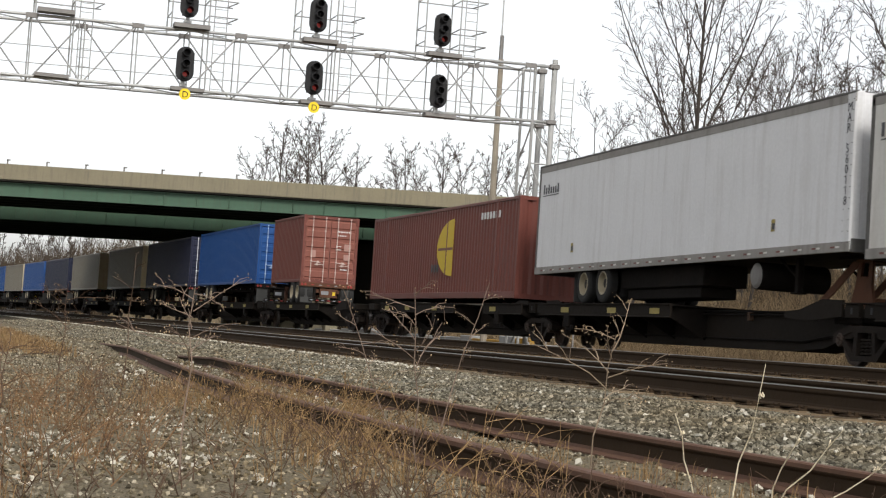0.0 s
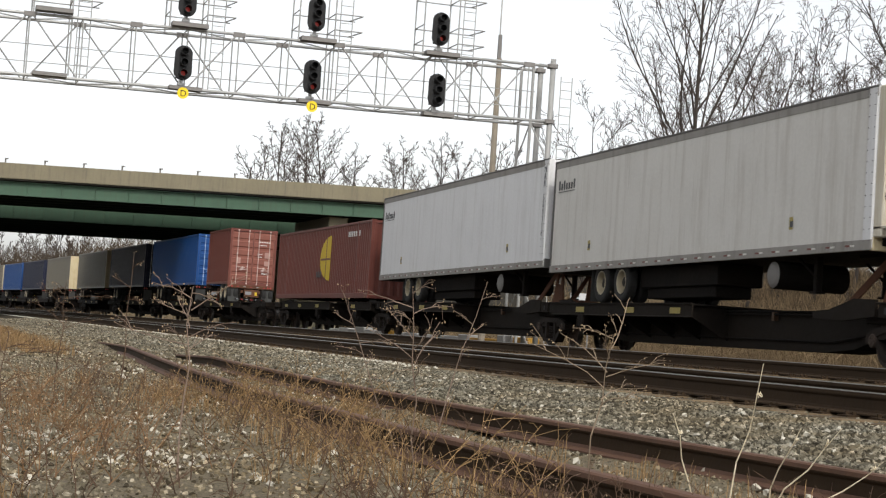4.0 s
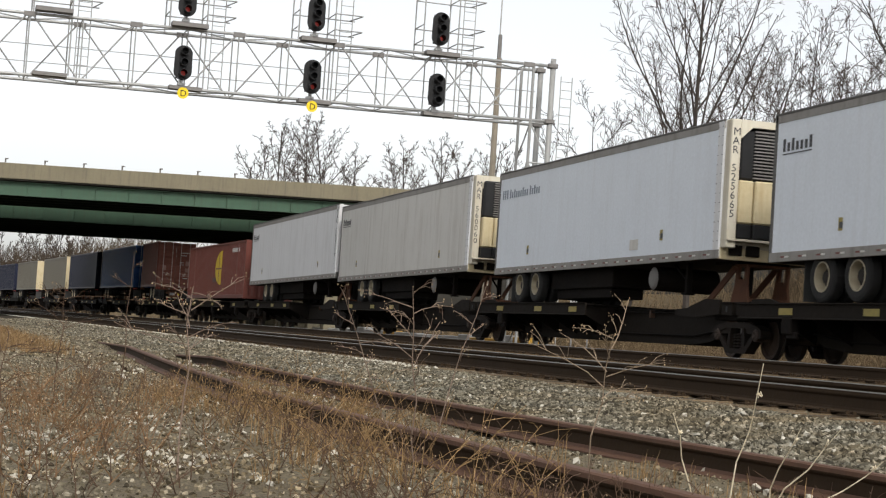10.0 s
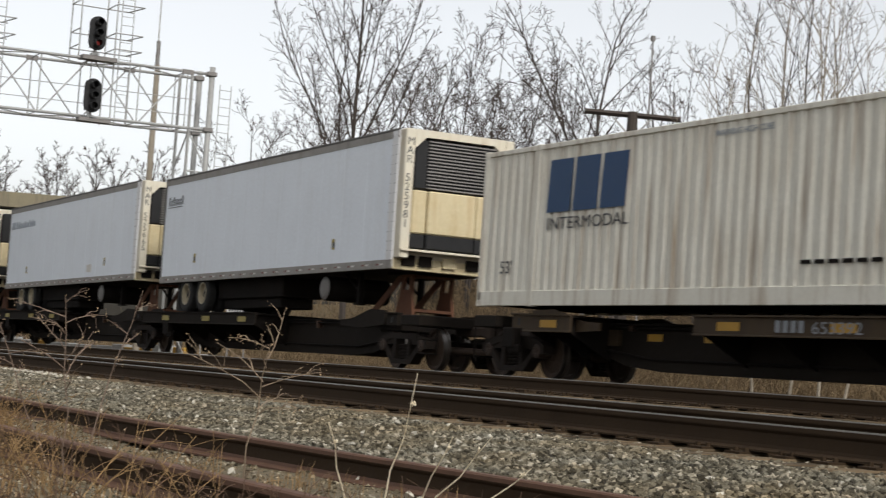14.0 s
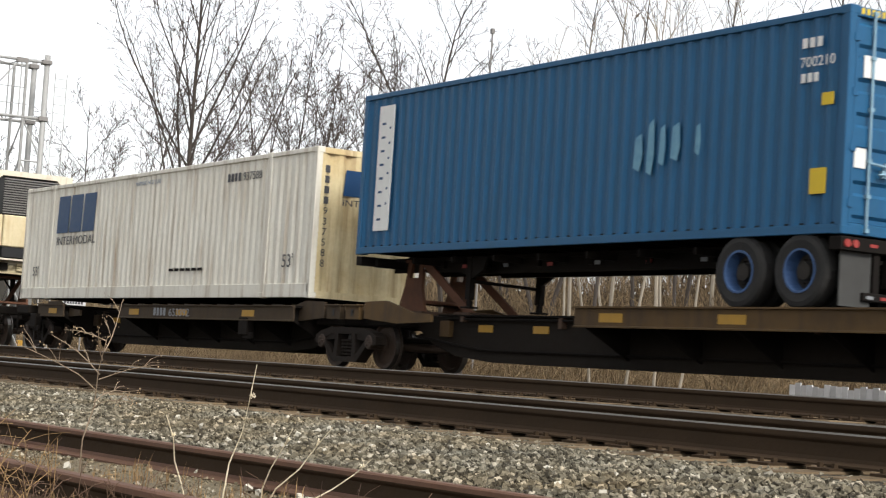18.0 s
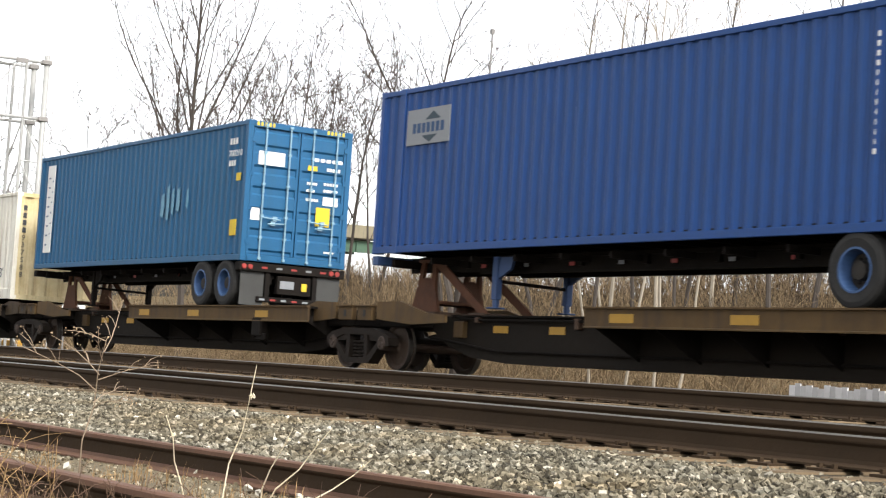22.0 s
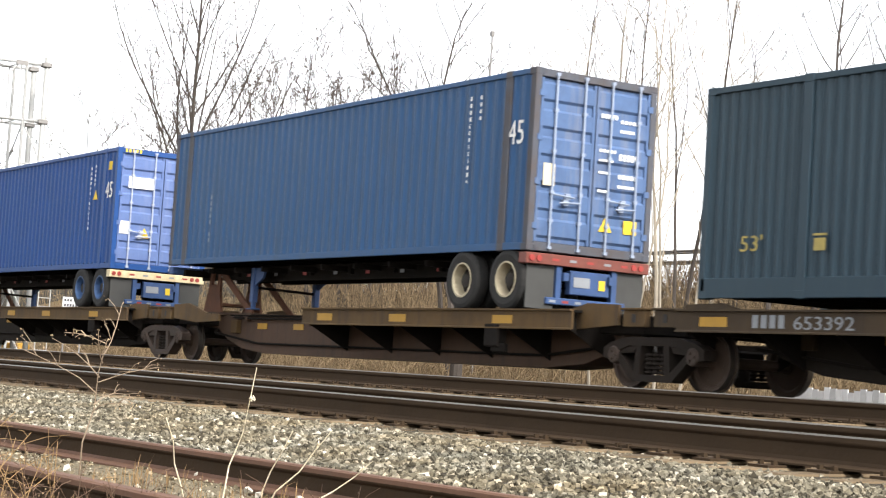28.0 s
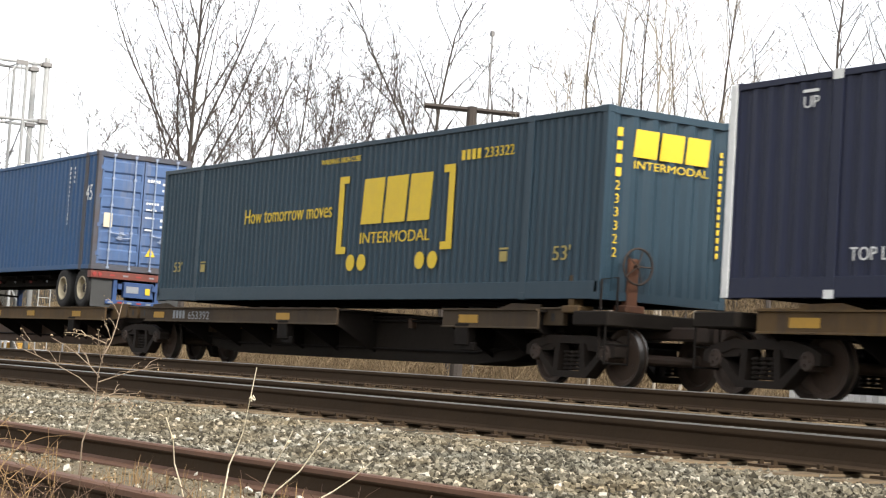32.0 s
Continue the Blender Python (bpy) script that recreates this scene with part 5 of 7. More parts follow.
def chassis(centre, length, axles, gear, colour, rim, tail, label, z_floor=2.03):
    """A skeletal road chassis under a box, its rear to the right."""
    t = thing("container_chassis", label, "trailer chassis")
    h = length / 2
    zt = z_floor - 0.02
    for y in (-0.48, 0.36):
        boxes("frame_rail", [(-h + 0.1, h - 0.1, y, y + 0.12, zt - 0.06, zt), (-h + 0.1, h - 0.1, y + 0.05, y + 0.07, zt - 0.26, zt - 0.05), (-h + 2.4, h - 0.1, y, y + 0.12, zt - 0.3, zt - 0.25)], "frame_dark", t, "dark frame rail")
    for i in range(9):
        x = -h + 0.4 + i * (length - 0.8) / 8
        boxes("cross_member", [(x - 0.05, x + 0.05, -1.0 if i in (0, 8) else -0.5, 1.0 if i in (0, 8) else 0.5, zt - 0.2, zt - 0.06)], "frame_dark", t)
    boxes("front_bolster", [(-h, -h + 0.2, -1.2, 1.2, zt - 0.17, zt - 0.01)], colour, t, bev=0.01)
    boxes("rear_bolster", [(h - 0.2, h + 0.02, -1.22, 1.22, zt - 0.18, zt - 0.005)], {"cream": "reefer_cream", "red": "red_oxide"}.get(tail, colour), t, "rear cross bolster", 0.01)
    road_wheels(t, axles, 1.58, rim)
    each("bogie_frame", [(min(axles) - 0.9, max(axles) + 0.6, y, y + 0.1, 1.6, zt - 0.28) for y in (-0.5, 0.4)], colour, t)
    # landing legs with cross bracing
    for y in (-0.78, 0.66):
        boxes("landing_leg", [(gear - 0.07, gear + 0.07, y, y + 0.12, 1.25, zt - 0.05), (gear - 0.05, gear + 0.05, y + 0.02, y + 0.1, 1.12, 1.3), (gear - 0.14, gear + 0.14, y - 0.04, y + 0.16, 1.1, 1.13)], colour, t, "landing leg with a foot", 0.01)
        bm = bmesh.new()
        prism(bm, [(gear + 0.06, zt - 0.06), (gear + 0.5, zt - 0.06), (gear + 0.42, zt - 0.26), (gear + 0.06, zt - 0.42)], "y", y + 0.03, y + 0.08)
        part("leg_gusset", bm, colour, t)
    bm = bmesh.new()
    tube(bm, [(gear, -0.72, 1.56), (gear, 0.72, 1.52)], 0.03, 5)
    part("leg_cross", bm, "frame_dark", t)
    # rear: lamps, flaps and bumper guard
    for y0, y1 in ((-1.15, -0.62), (0.62, 1.15)):
        boxes("mud_flap", [(h - 0.075, h - 0.055, y0, y1, 1.14, 1.84)], "mud_flap", t, "grey rubber mud flap")
    for y in (-0.6, 0.5):
        boxes("bumper_post", [(h - 0.12, h - 0.02, y, y + 0.1, 1.3, zt - 0.15)], colour if tail != "rust" else "frame_dark", t)
    boxes("bumper_bar", [(h - 0.14, h - 0.01, -0.78, 0.78, 1.22, 1.33)], colour if tail != "rust" else "frame_dark", t, "rear bumper guard", 0.01)
    for k in range(6):
        each("reflective_tape", [(h - 0.008, h - 0.003, -0.72 + k * 0.25, -0.6 + k * 0.25, 1.25, 1.29)], "red" if k % 2 else "panel_grey", t)
    for y in (-1.12, -0.98, 0.9, 1.04):
        bm = bmesh.new()
        lathe(bm, [(0.055, 0), (0.05, 0.02)], (h + 0.02, y, zt - 0.09), "x", 12)
        part("tail_lamp", bm, "red", t, "round red tail lamp")
    for k in range(5):
        y = -0.72 + k * 0.34
        each("reflective_tape", [(h + 0.021, h + 0.026, y, y + 0.13, zt - 0.11, zt - 0.07)], "red" if k % 2 == 0 else "panel_grey", t)
    for k in range(int(length / 1.3)):
        x = -h + 1.2 + k * 1.25
        each("side_tape", [(x, x + 0.14, -0.487, -0.481, zt - 0.2, zt - 0.14)], "red" if k % 2 else "panel_grey", t)
        each("outrigger", [(x + 0.5, x + 0.56, -1.05, -0.48, zt - 0.16, zt - 0.06)], "frame_dark", t)
    boxes("number_plate", [(h - 0.018, h - 0.01, -0.26, 0.06, 1.52, 1.68)], "panel_grey", t, "pale plate")
    boxes("placard", [(h - 0.018, h - 0.01, 0.24, 0.36, 1.5, 1.66)], "yellow_ink", t, "yellow placard")
    boxes("lamp_box", [(h - 0.16, h - 0.02, -0.32, 0.46, 1.4, 1.78)], colour, t, bev=0.01)
    ride(t, centre)
    return t


def van(centre, length, colour, label, reefer, tilt=0.55, rim="rim_white", z0=1.98, top_dark=True, number="", axles=(2.0, 3.3), leg=2.65, height=2.9, wide=1.295):
    """A closed road trailer, its rear to the left: panelled walls, rails, tandem, landing legs and, at times, a cooling unit on its nose."""
    t = thing("semi_trailer", label, "trailer", group="white trailers of the train")
    h = length / 2
    zt = z0 + height
    boxes("roof", [(-h + 0.03, h - 0.03, -wide + 0.02, wide - 0.02, zt - 0.04, zt)], "trailer_rail", t)
    boxes("floor", [(-h + 0.03, h - 0.03, -wide + 0.04, wide - 0.04, z0, z0 + 0.12)], "frame_dark", t, "dark trailer floor")
    boxes("far_wall", [(-h, h, wide - 0.04, wide, z0 + 0.12, zt - 0.04)], colour, t)
    boxes("rear_frame", [(-h - 0.03, -h + 0.1, -wide - 0.008, wide + 0.008, z0 - 0.02, zt + 0.005)], "trailer_rail", t, "steel rear frame", 0.01)
    n = round(length / 1.22)
    p = (length - 0.4) / n
    for i in range(n):
        a = -h + 0.1 + i * p
        bm = bmesh.new()
        box(bm, a, a + p - 0.003, -wide, -wide + 0.04, z0 + 0.17, zt - 0.09)
        box(bm, a + 0.004, a + 0.03, -wide - 0.0012, -wide, z0 + 0.17, zt - 0.09)
        part("wall_panel", bm, colour, t)
    boxes("top_rail", [(-h, h, -wide - 0.012, -wide + 0.05, zt - 0.05, zt + 0.002)], "trailer_rail", t, "dark metal top edge", 0.008)
    boxes("top_band", [(-h, h, -wide - 0.008, -wide + 0.05, zt - 0.2, zt - 0.051)], "van_band", t, "dull grey band under the roof edge", 0.004)
    boxes("bottom_rail", [(-h, h, -wide - 0.012, -wide + 0.05, z0 - 0.02, z0 + 0.17)], "van_band", t, "dull metal bottom rail", 0.008)
    k = 0
    x = -h + 0.5
    while x < h - 0.6:
        for j, c in enumerate(("red_oxide", "trailer_warm")):
            each("reflective_tape", [(x + j * 0.17, x + j * 0.17 + 0.15, -wide - 0.018, -wide - 0.013, z0 + 0.055, z0 + 0.09)], c, t)
        x += 0.72
    boxes("front_corner", [(h - 0.32, h + 0.01, -wide - 0.01, -wide + 0.2, z0, zt - 0.0)], "trailer_white", t, "smooth pale nose corner", 0.03)
    for zz in range(14):
        bm = bmesh.new()
        for yy in (-0.26, -0.06):
            lathe(bm, [(0.012, -wide - 0.018), (0.012, -wide - 0.01)], (h + yy, 0, z0 + 0.15 + zz * 0.2), "y", 6)
        part("rivets", bm, "trailer_rail", t)
    boxes("nose_wall", [(h - 0.06, h - 0.005, -wide + 0.02, wide - 0.02, z0 + 0.05, zt - 0.03)], "nose_cream" if reefer else colour, t)
    boxes("nose_sill", [(h - 0.1, h + 0.04, -wide + 0.02, wide - 0.02, z0 - 0.03, z0 + 0.22)], "reefer_cream" if reefer else "trailer_rail", t, "nose sill", 0.01)
    if reefer:
        d = reefer
        zg, zc, zb = z0 + 1.62, z0 + 0.72, z0 + 0.36
        for y0, y1 in ((-wide + 0.02, -1.06), (1.06, wide - 0.02)):
            boxes("nose_post", [(h, h + 0.3, y0, y1, z0 + 0.2, zt - 0.02)], "nose_cream", t, "pale riveted nose post", 0.02)
        bm = bmesh.new()
        prism(bm, [(-1.06, zt - 0.02), (1.06, zt - 0.02), (1.06, zt - 0.42), (0.8, zt - 0.17), (-0.8, zt - 0.17), (-1.06, zt - 0.42)], "x", h, h + 0.3)
        part("nose_header", bm, "nose_cream", t, "pale nose header with cut corners")
        boxes("condenser", [(h, h + d - 0.12, -1.04, 1.04, zg, zt - 0.18)], "black", t, "dark condenser opening", 0.06)
        n_l = 15
        for q in range(n_l):
            zz = zg + 0.05 + q * (zt - 0.24 - zg) / n_l
            boxes("louvre", [(h + d - 0.12, h + d - 0.07, -0.72, 0.98, zz, zz + 0.028)], "galv_dark", t)
        for y0, y1, o in ((-1.04, -0.7, 0.06), (-0.69, 0.42, 0.0), (0.43, 1.04, 0.0)):
            boxes("unit_door", [(h + 0.02, h + d - o, y0, y1, zc, zg)], "reefer_cream", t, "cream access door", 0.03)
            boxes("unit_skirt", [(h + 0.02, h + d - 0.02 - o, y0, y1, zb + 0.06, zc - 0.006)], "black", t, "dark lower skirt", 0.02)
        boxes("nose_step", [(h, h + d + 0.02, -wide + 0.02, wide - 0.02, zb - 0.02, zb + 0.03)], "nose_cream", t, "pale step plate under the unit", 0.008)
        for y in (-0.95, -0.55, 0.0, 0.55):
            boxes("connection_box", [(h + 0.04, h + 0.1, y - 0.15, y + 0.15, z0 + 0.06, z0 + 0.28)], "frame_dark" if y != 0 else "reefer_cream", t, "small connection box", 0.01)
    # running gear
    road_wheels(t, [-h + a for a in axles], 1.645, rim)
    each("slider_frame", [(-h + axles[0] - 1, -h + axles[1] + 1, y, y + 0.1, 1.72, z0) for y in (-0.55, 0.45)], "frame_dark", t)
    boxes("mud_flap", [(-h + axles[0] - 0.8, -h + axles[0] - 0.78, -1.15, -0.6, 1.2, z0)], "mud_flap", t)
    xa, xb = -h + axles[1] + 0.6, h - leg - 4.0
    boxes("pallet_rack", [(xa, xb, -0.95, 0.1, 1.5, z0 - 0.01), (xa + 0.2, xb - 0.3, -0.85, 0.0, 1.25, 1.5)], "frame_dark", t, "black rack under the trailer floor", 0.02)
    gx = h - leg
    for y in (-0.8, 0.68):
        boxes("landing_leg", [(gx - 0.07, gx + 0.07, y, y + 0.12, 1.3, z0), (gx - 0.14, gx + 0.14, y - 0.05, y + 0.17, 1.27, 1.31)], "frame_dark", t, "landing leg", 0.01)
        bm = bmesh.new()
        tube(bm, [(gx, y + 0.06, 1.55), (gx - 0.8, y + 0.06, z0)], 0.03, 5)
        part("leg_brace", bm, "frame_dark", t)
    bm = bmesh.new()
    lathe(bm, [(0.27, -0.62), (0.28, -0.6), (0.28, 0.9), (0.26, 0.92)], (h - leg - 1.2, -0.45, z0 - 0.34), "y", 20)
    tank = part("fuel_tank", bm, "frame_dark", t, "dark round fuel tank")
    bm = bmesh.new()
    lathe(bm, [(0.26, -0.622), (0.2, -0.66), (0.08, -0.675)], (h - leg - 1.2, -0.45, z0 - 0.34), "y", 20)
    part("tank_end", bm, "galv_dark", tank, "dull domed tank end")
    boxes("king_pin_plate", [(h - 1.6, h - 0.5, -0.6, 0.6, z0 - 0.06, z0)], "frame_dark", t)
    ride(t, centre, tilt=tilt)
    return t


# ---- the consist, from the near end of the clip backwards along the train ----
def side_text(t, words, x, z, size, ink, width=None, y=-W2 + 0.004, label=""):
    return lettering("lettering", words, size, ink, t, on_side(x, z, y), label, width)


def bars(t, x, z, w, h, n, ink, y=-W2 + 0.006, gap=0.35):
    """Plain bars for a line of writing that is not spelled out."""
    p = w / n
    each("mark_bar", [(x + i * p, x + (i + 1 - gap) * p, y, y + 0.005, z, z + h) for i in range(n)], ink, t, "plain painted marks")


def column(t, chars, x, z, step, size, ink, y=-W2 + 0.004):
    for i, c in enumerate(chars):
        if c == "#":
            each("mark_bar", [(x, x + size * 0.5, y, y + 0.005, z - i * step, z - i * step + size * 0.68)], ink, t)
        elif c != " ":
            lettering("lettering", c, size, ink, t, on_side(x, z - i * step, y))


def logo(t, x, z, w, h, ink, y=-W2 + 0.004, end=None):
    """The maker's mark as plain slanted blocks."""
    def blk(pts):
        bm = bmesh.new()
        if end is None:
            prism(bm, pts, "y", y - 0.004, y + 0.003)
        else:
            prism(bm, pts, "x", end, end + 0.006)
        part("logo_shape", bm, ink, t, "plain block of the painted emblem")
    u = w / 3.0
    for i in range(3):
        a = x + i * u + 0.03 * u
        blk([(a, z), (a + 0.88 * u, z), (a + 0.96 * u, z + h), (a + 0.08 * u, z + h)])


# cream-white long box
D_C = -38.28
boxD = ride(box_container("stained cream-white long container with a blue emblem, on a flatcar", 16.154, "cream_white", 1.25, posts=(-6.1, 6.1), tall_rail=0.28, end_colour="cream_rust"), D_C)
logo(boxD, -44.0 - D_C, 2.9, 2.62, 0.93, "blue_ink")
side_text(boxD, "INTERMODAL", -43.95 - D_C, 2.6, 0.3, "dark_ink", 2.6)
side_text(boxD, "53'", -45.55 - D_C, 1.85, 0.33, "dark_ink", 0.42)
side_text(boxD, "53'", -31.42 - D_C, 1.85, 0.36, "dark_ink", 0.45)
bars(boxD, -34.1 - D_C, 3.66, 0.66, 0.17, 4, "dark_ink")
side_text(boxD, "937588", -33.38 - D_C, 3.66, 0.24, "dark_ink", 0.85)
side_text(boxD, "WARNING HIGH CUBE", -39.03 - D_C, 3.84, 0.14, "grey_ink", 1.45)
each("slot", [(-36.8 - D_C + i * 0.3, -36.6 - D_C + i * 0.3, -W2 - 0.002, -W2 + 0.02, 1.84, 1.9) for i in range(6)], "frame_dark", boxD, "row of dark slots")
logo(boxD, -0.62, 3.25, 1.5, 0.5, "blue_ink", end=8.06)
lettering("lettering", "INTERMODAL", 0.18, "dark_ink", boxD, on_end(8.064, -0.62, 3.06), width=1.45)
for i, c in enumerate("####937588"):
    if c == "#":
        each("mark_bar", [(8.06, 8.066, -1.02, -0.92, 3.66 - i * 0.2, 3.8 - i * 0.2)], "dark_ink", boxD)
    else:
        lettering("lettering", c, 0.2, "dark_ink", boxD, on_end(8.064, -1.02, 3.66 - i * 0.2))

# sea-blue 40 foot box on a chassis
E_C = -22.4
boxE = ride(box_container("sea-blue ribbed container with closed doors on a chassis", 12.192, "sea_blue", 2.03, doors=True, stripes=True), E_C)
boxes("name_panel", [(-27.93 - E_C, -27.42 - E_C, -W2 - 0.002, -W2 + 0.012, 2.44, 4.68)], "white_paint", boxE, "tall white name panel")
each("mark_bar", [(-27.82 - E_C, -27.69 - E_C, -W2 - 0.006, -W2 - 0.003, 2.62 + i * 0.245, 2.66 + i * 0.245) for i in range(8)], "blue_ink", boxE, "plain dark marks on the panel")
each("mark_bar", [(-27.56 - E_C, -27.51 - E_C, -W2 - 0.006, -W2 - 0.003, 2.9 + i * 0.27, 2.94 + i * 0.27) for i in range(6)], "blue_ink", boxE)
for x, z, w, h in ((-20.55, 3.05, 0.2, 0.55), (-20.25, 2.98, 0.16, 0.82), (-19.98, 3.1, 0.14, 0.6), (-19.72, 3.15, 0.2, 0.55), (-19.2, 3.2, 0.12, 0.45)):
    bm = bmesh.new()
    prism(bm, [(x - E_C, z + 0.06), (x - E_C + w * 0.7, z), (x - E_C + w, z + 0.4 * h), (x - E_C + 0.8 * w, z + h), (x - E_C + 0.15 * w, z + h * 0.9)], "y", -W2 + 0.008, -W2 + 0.014)
    part("scraped_patch", bm, "sea_scrape", boxE, "pale scraped remains of a painted mark")
boxes("label", [(-16.9 - E_C, -16.62 - E_C, -W2 - 0.004, -W2 + 0.012, 2.55, 2.88)], "yellow_ink", boxE, "yellow caution label")
bars(boxE, -17.15 - E_C, 4.45, 0.4, 0.13, 3, "white_paint")
side_text(boxE, "700210", -17.18 - E_C, 4.2, 0.19, "white_paint", 0.62)
bars(boxE, -17.15 - E_C, 4.0, 0.35, 0.12, 3, "white_paint")
boxes("label", [(-16.75 - E_C, -16.55 - E_C, -W2 - 0.002, -W2 + 0.012, 3.68, 3.84)], "yellow_ink", boxE)


def door_marks(t, h, z0, kind):
    """Labels, plates and lines of marks on the doors."""
    e = h + 0.002
    for y0, y1, z_0, z_1, ink in {"sea": [(-0.95, -0.35, 2.0, 2.28, "white_paint"), (-1.05, -0.85, 0.85, 1.1, "white_paint"), (0.45, 0.78, 0.85, 1.25, "yellow_ink"), (0.2, 0.42, 2.0, 2.1, "yellow_ink"), (0.35, 1.05, 2.2, 2.3, "white_paint"), (0.65, 0.98, 2.02, 2.12, "white_paint"), (0.2, 0.45, 1.7, 1.78, "white_paint"), (0.2, 0.4, 1.55, 1.63, "white_paint"), (0.6, 0.95, 1.72, 1.8, "white_paint"), (0.6, 0.95, 1.58, 1.66, "white_paint"), (0.2, 0.5, 1.36, 1.44, "white_paint"), (0.6, 0.95, 1.3, 1.48, "white_paint"), (0.7, 0.95, 0.3, 0.36, "white_paint")],
                                  "red": [(-0.85, -0.62, 1.1, 1.4, "faint_ink"), (0.3, 0.9, 2.24, 2.32, "white_paint"), (0.3, 0.7, 2.08, 2.14, "white_paint"), (0.25, 0.5, 1.62, 1.68, "white_paint"), (0.25, 0.5, 1.48, 1.54, "white_paint"), (0.62, 0.92, 1.45, 1.75, "faint_ink"), (0.62, 0.9, 1.05, 1.3, "faint_ink"), (0.5, 0.8, 0.62, 0.7, "white_paint")],
                                  "royal": [(-0.9, -0.25, 1.95, 2.22, "white_paint"), (-1.05, -0.8, 0.85, 1.15, "white_paint"), (0.52, 0.9, 0.8, 1.2, "yellow_ink"), (0.3, 0.55, 2.2, 2.28, "white_paint"), (0.65, 0.95, 2.2, 2.28, "white_paint"), (0.55, 0.9, 2.02, 2.1, "white_paint"), (0.3, 0.5, 1.7, 1.77, "white_paint"), (0.6, 0.95, 1.7, 1.77, "white_paint"), (0.6, 0.95, 1.5, 1.57, "white_paint"), (0.3, 0.5, 1.5, 1.56, "white_paint"), (0.6, 0.9, 1.33, 1.4, "white_paint"), (0.6, 0.95, 0.3, 0.38, "white_paint")],
                                  "faded": [(-0.98, -0.76, 1.05, 1.4, "buff_label"), (0.66, 0.92, 0.42, 0.64, "yellow_ink"), (0.1, 0.45, 2.25, 2.35, "white_paint"), (0.5, 0.9, 2.2, 2.28, "white_paint"), (0.5, 0.8, 2.05, 2.12, "white_paint"), (0.1, 0.45, 1.7, 1.77, "white_paint"), (0.1, 0.4, 1.55, 1.6, "white_paint"), (0.5, 0.9, 1.6, 1.75, "white_paint"), (0.1, 0.35, 1.35, 1.41, "white_paint"), (0.5, 0.9, 1.3, 1.4, "white_paint"), (0.5, 0.85, 1.15, 1.22, "white_paint"), (0.1, 0.3, 1.05, 1.11, "white_paint")]}[kind]:
        if ink == "white_paint" and z_1 - z_0 < 0.15:
            # a line of small writing, as plain bars
            w = (y1 - y0) / 5
            each("mark_bar", [(e - 0.014, e, y0 + i * w, y0 + (i + 0.68) * w, z0 + z_0, z0 + z_0 + 0.7 * (z_1 - z_0)) for i in range(5)], ink, t)
        else:
            boxes("label", [(e - 0.014, e, y0, y1, z0 + z_0, z0 + z_1)], ink, t)
    if kind in ("royal", "faded"):
        y = -0.55 if kind == "royal" else 0.16
        bm = bmesh.new()
        prism(bm, [(y, z0 + (0.78 if kind == "royal" else 0.42)), (y + 0.26, z0 + (0.78 if kind == "royal" else 0.42)), (y + 0.13, z0 + (1.02 if kind == "royal" else 0.66))], "x", e - 0.012, e + 0.002)
        part("warning_triangle", bm, "yellow_ink", t, "yellow warning triangle")


door_marks(boxE, 6.096, 2.03, "sea")
chassis(E_C, 12.192, (6.096 - 1.87, 6.096 - 0.72), -6.096 + 3.1, "frame_dark", "rim_blue", "rust", "dark skeletal chassis with blue wheel rims on a flatcar")

# royal-blue 45 foot box on a blue chassis
F_C = -4.09
boxF = ride(box_container("royal-blue ribbed container with doors coloured paler as lit, on a blue chassis", 13.716, "royal_blue", 2.03, posts=(-6.1, 6.1), doors=True, stripes=True, door_colour="royal_door"), F_C)
boxes("name_panel", [(-10.0 - F_C, -8.62 - F_C, -W2 - 0.002, -W2 + 0.012, 3.9, 4.52)], "panel_grey", boxF, "grey panel with a plain emblem")
each("mark_bar", [(-9.8 - F_C + i * 0.15, -9.7 - F_C + i * 0.15, -W2 - 0.006, -W2 - 0.003, 4.1, 4.27) for i in range(7)], "blue_ink", boxF)
bm = bmesh.new()
prism(bm, [(-9.5 - F_C, 4.05), (-9.0 - F_C, 4.05), (-9.25 - F_C, 3.93)], "y", -W2 - 0.007, -W2 - 0.003)
part("logo_shape", bm, "slate_blue", boxF)
bm = bmesh.new()
prism(bm, [(-9.4 - F_C, 4.32), (-8.9 - F_C, 4.32), (-9.15 - F_C, 4.46)], "y", -W2 - 0.007, -W2 - 0.003)
part("logo_shape", bm, "slate_blue", boxF)
side_text(boxF, "45", 2.12 - F_C, 3.73, 0.55, "white_paint", 0.42)
column(boxF, "####00184066#", 1.12 - F_C, 4.46, 0.122, 0.1, "white_paint", y=-W2 + 0.003)
column(boxF, "#####", 1.38 - F_C, 4.5, 0.11, 0.09, "white_paint", y=-W2 + 0.003)
bm = bmesh.new()
prism(bm, [(1.35 - F_C, 3.72), (1.62 - F_C, 3.72), (1.5 - F_C, 3.95)], "y", -W2 + 0.002, -W2 + 0.008)
part("warning_triangle", bm, "yellow_ink", boxF, "yellow warning triangle")
boxes("label", [(2.25 - F_C, 2.42 - F_C, -W2 - 0.002, -W2 + 0.012, 4.4, 4.6)], "yellow_ink", boxF)
door_marks(boxF, 6.858, 2.03, "royal")
chassis(F_C, 13.716, (6.858 - 1.87, 6.858 - 0.62), -6.858 + 3.3, "chassis_blue", "rim_blue", "cream", "blue skeletal chassis with a cream rear bolster on a flatcar")

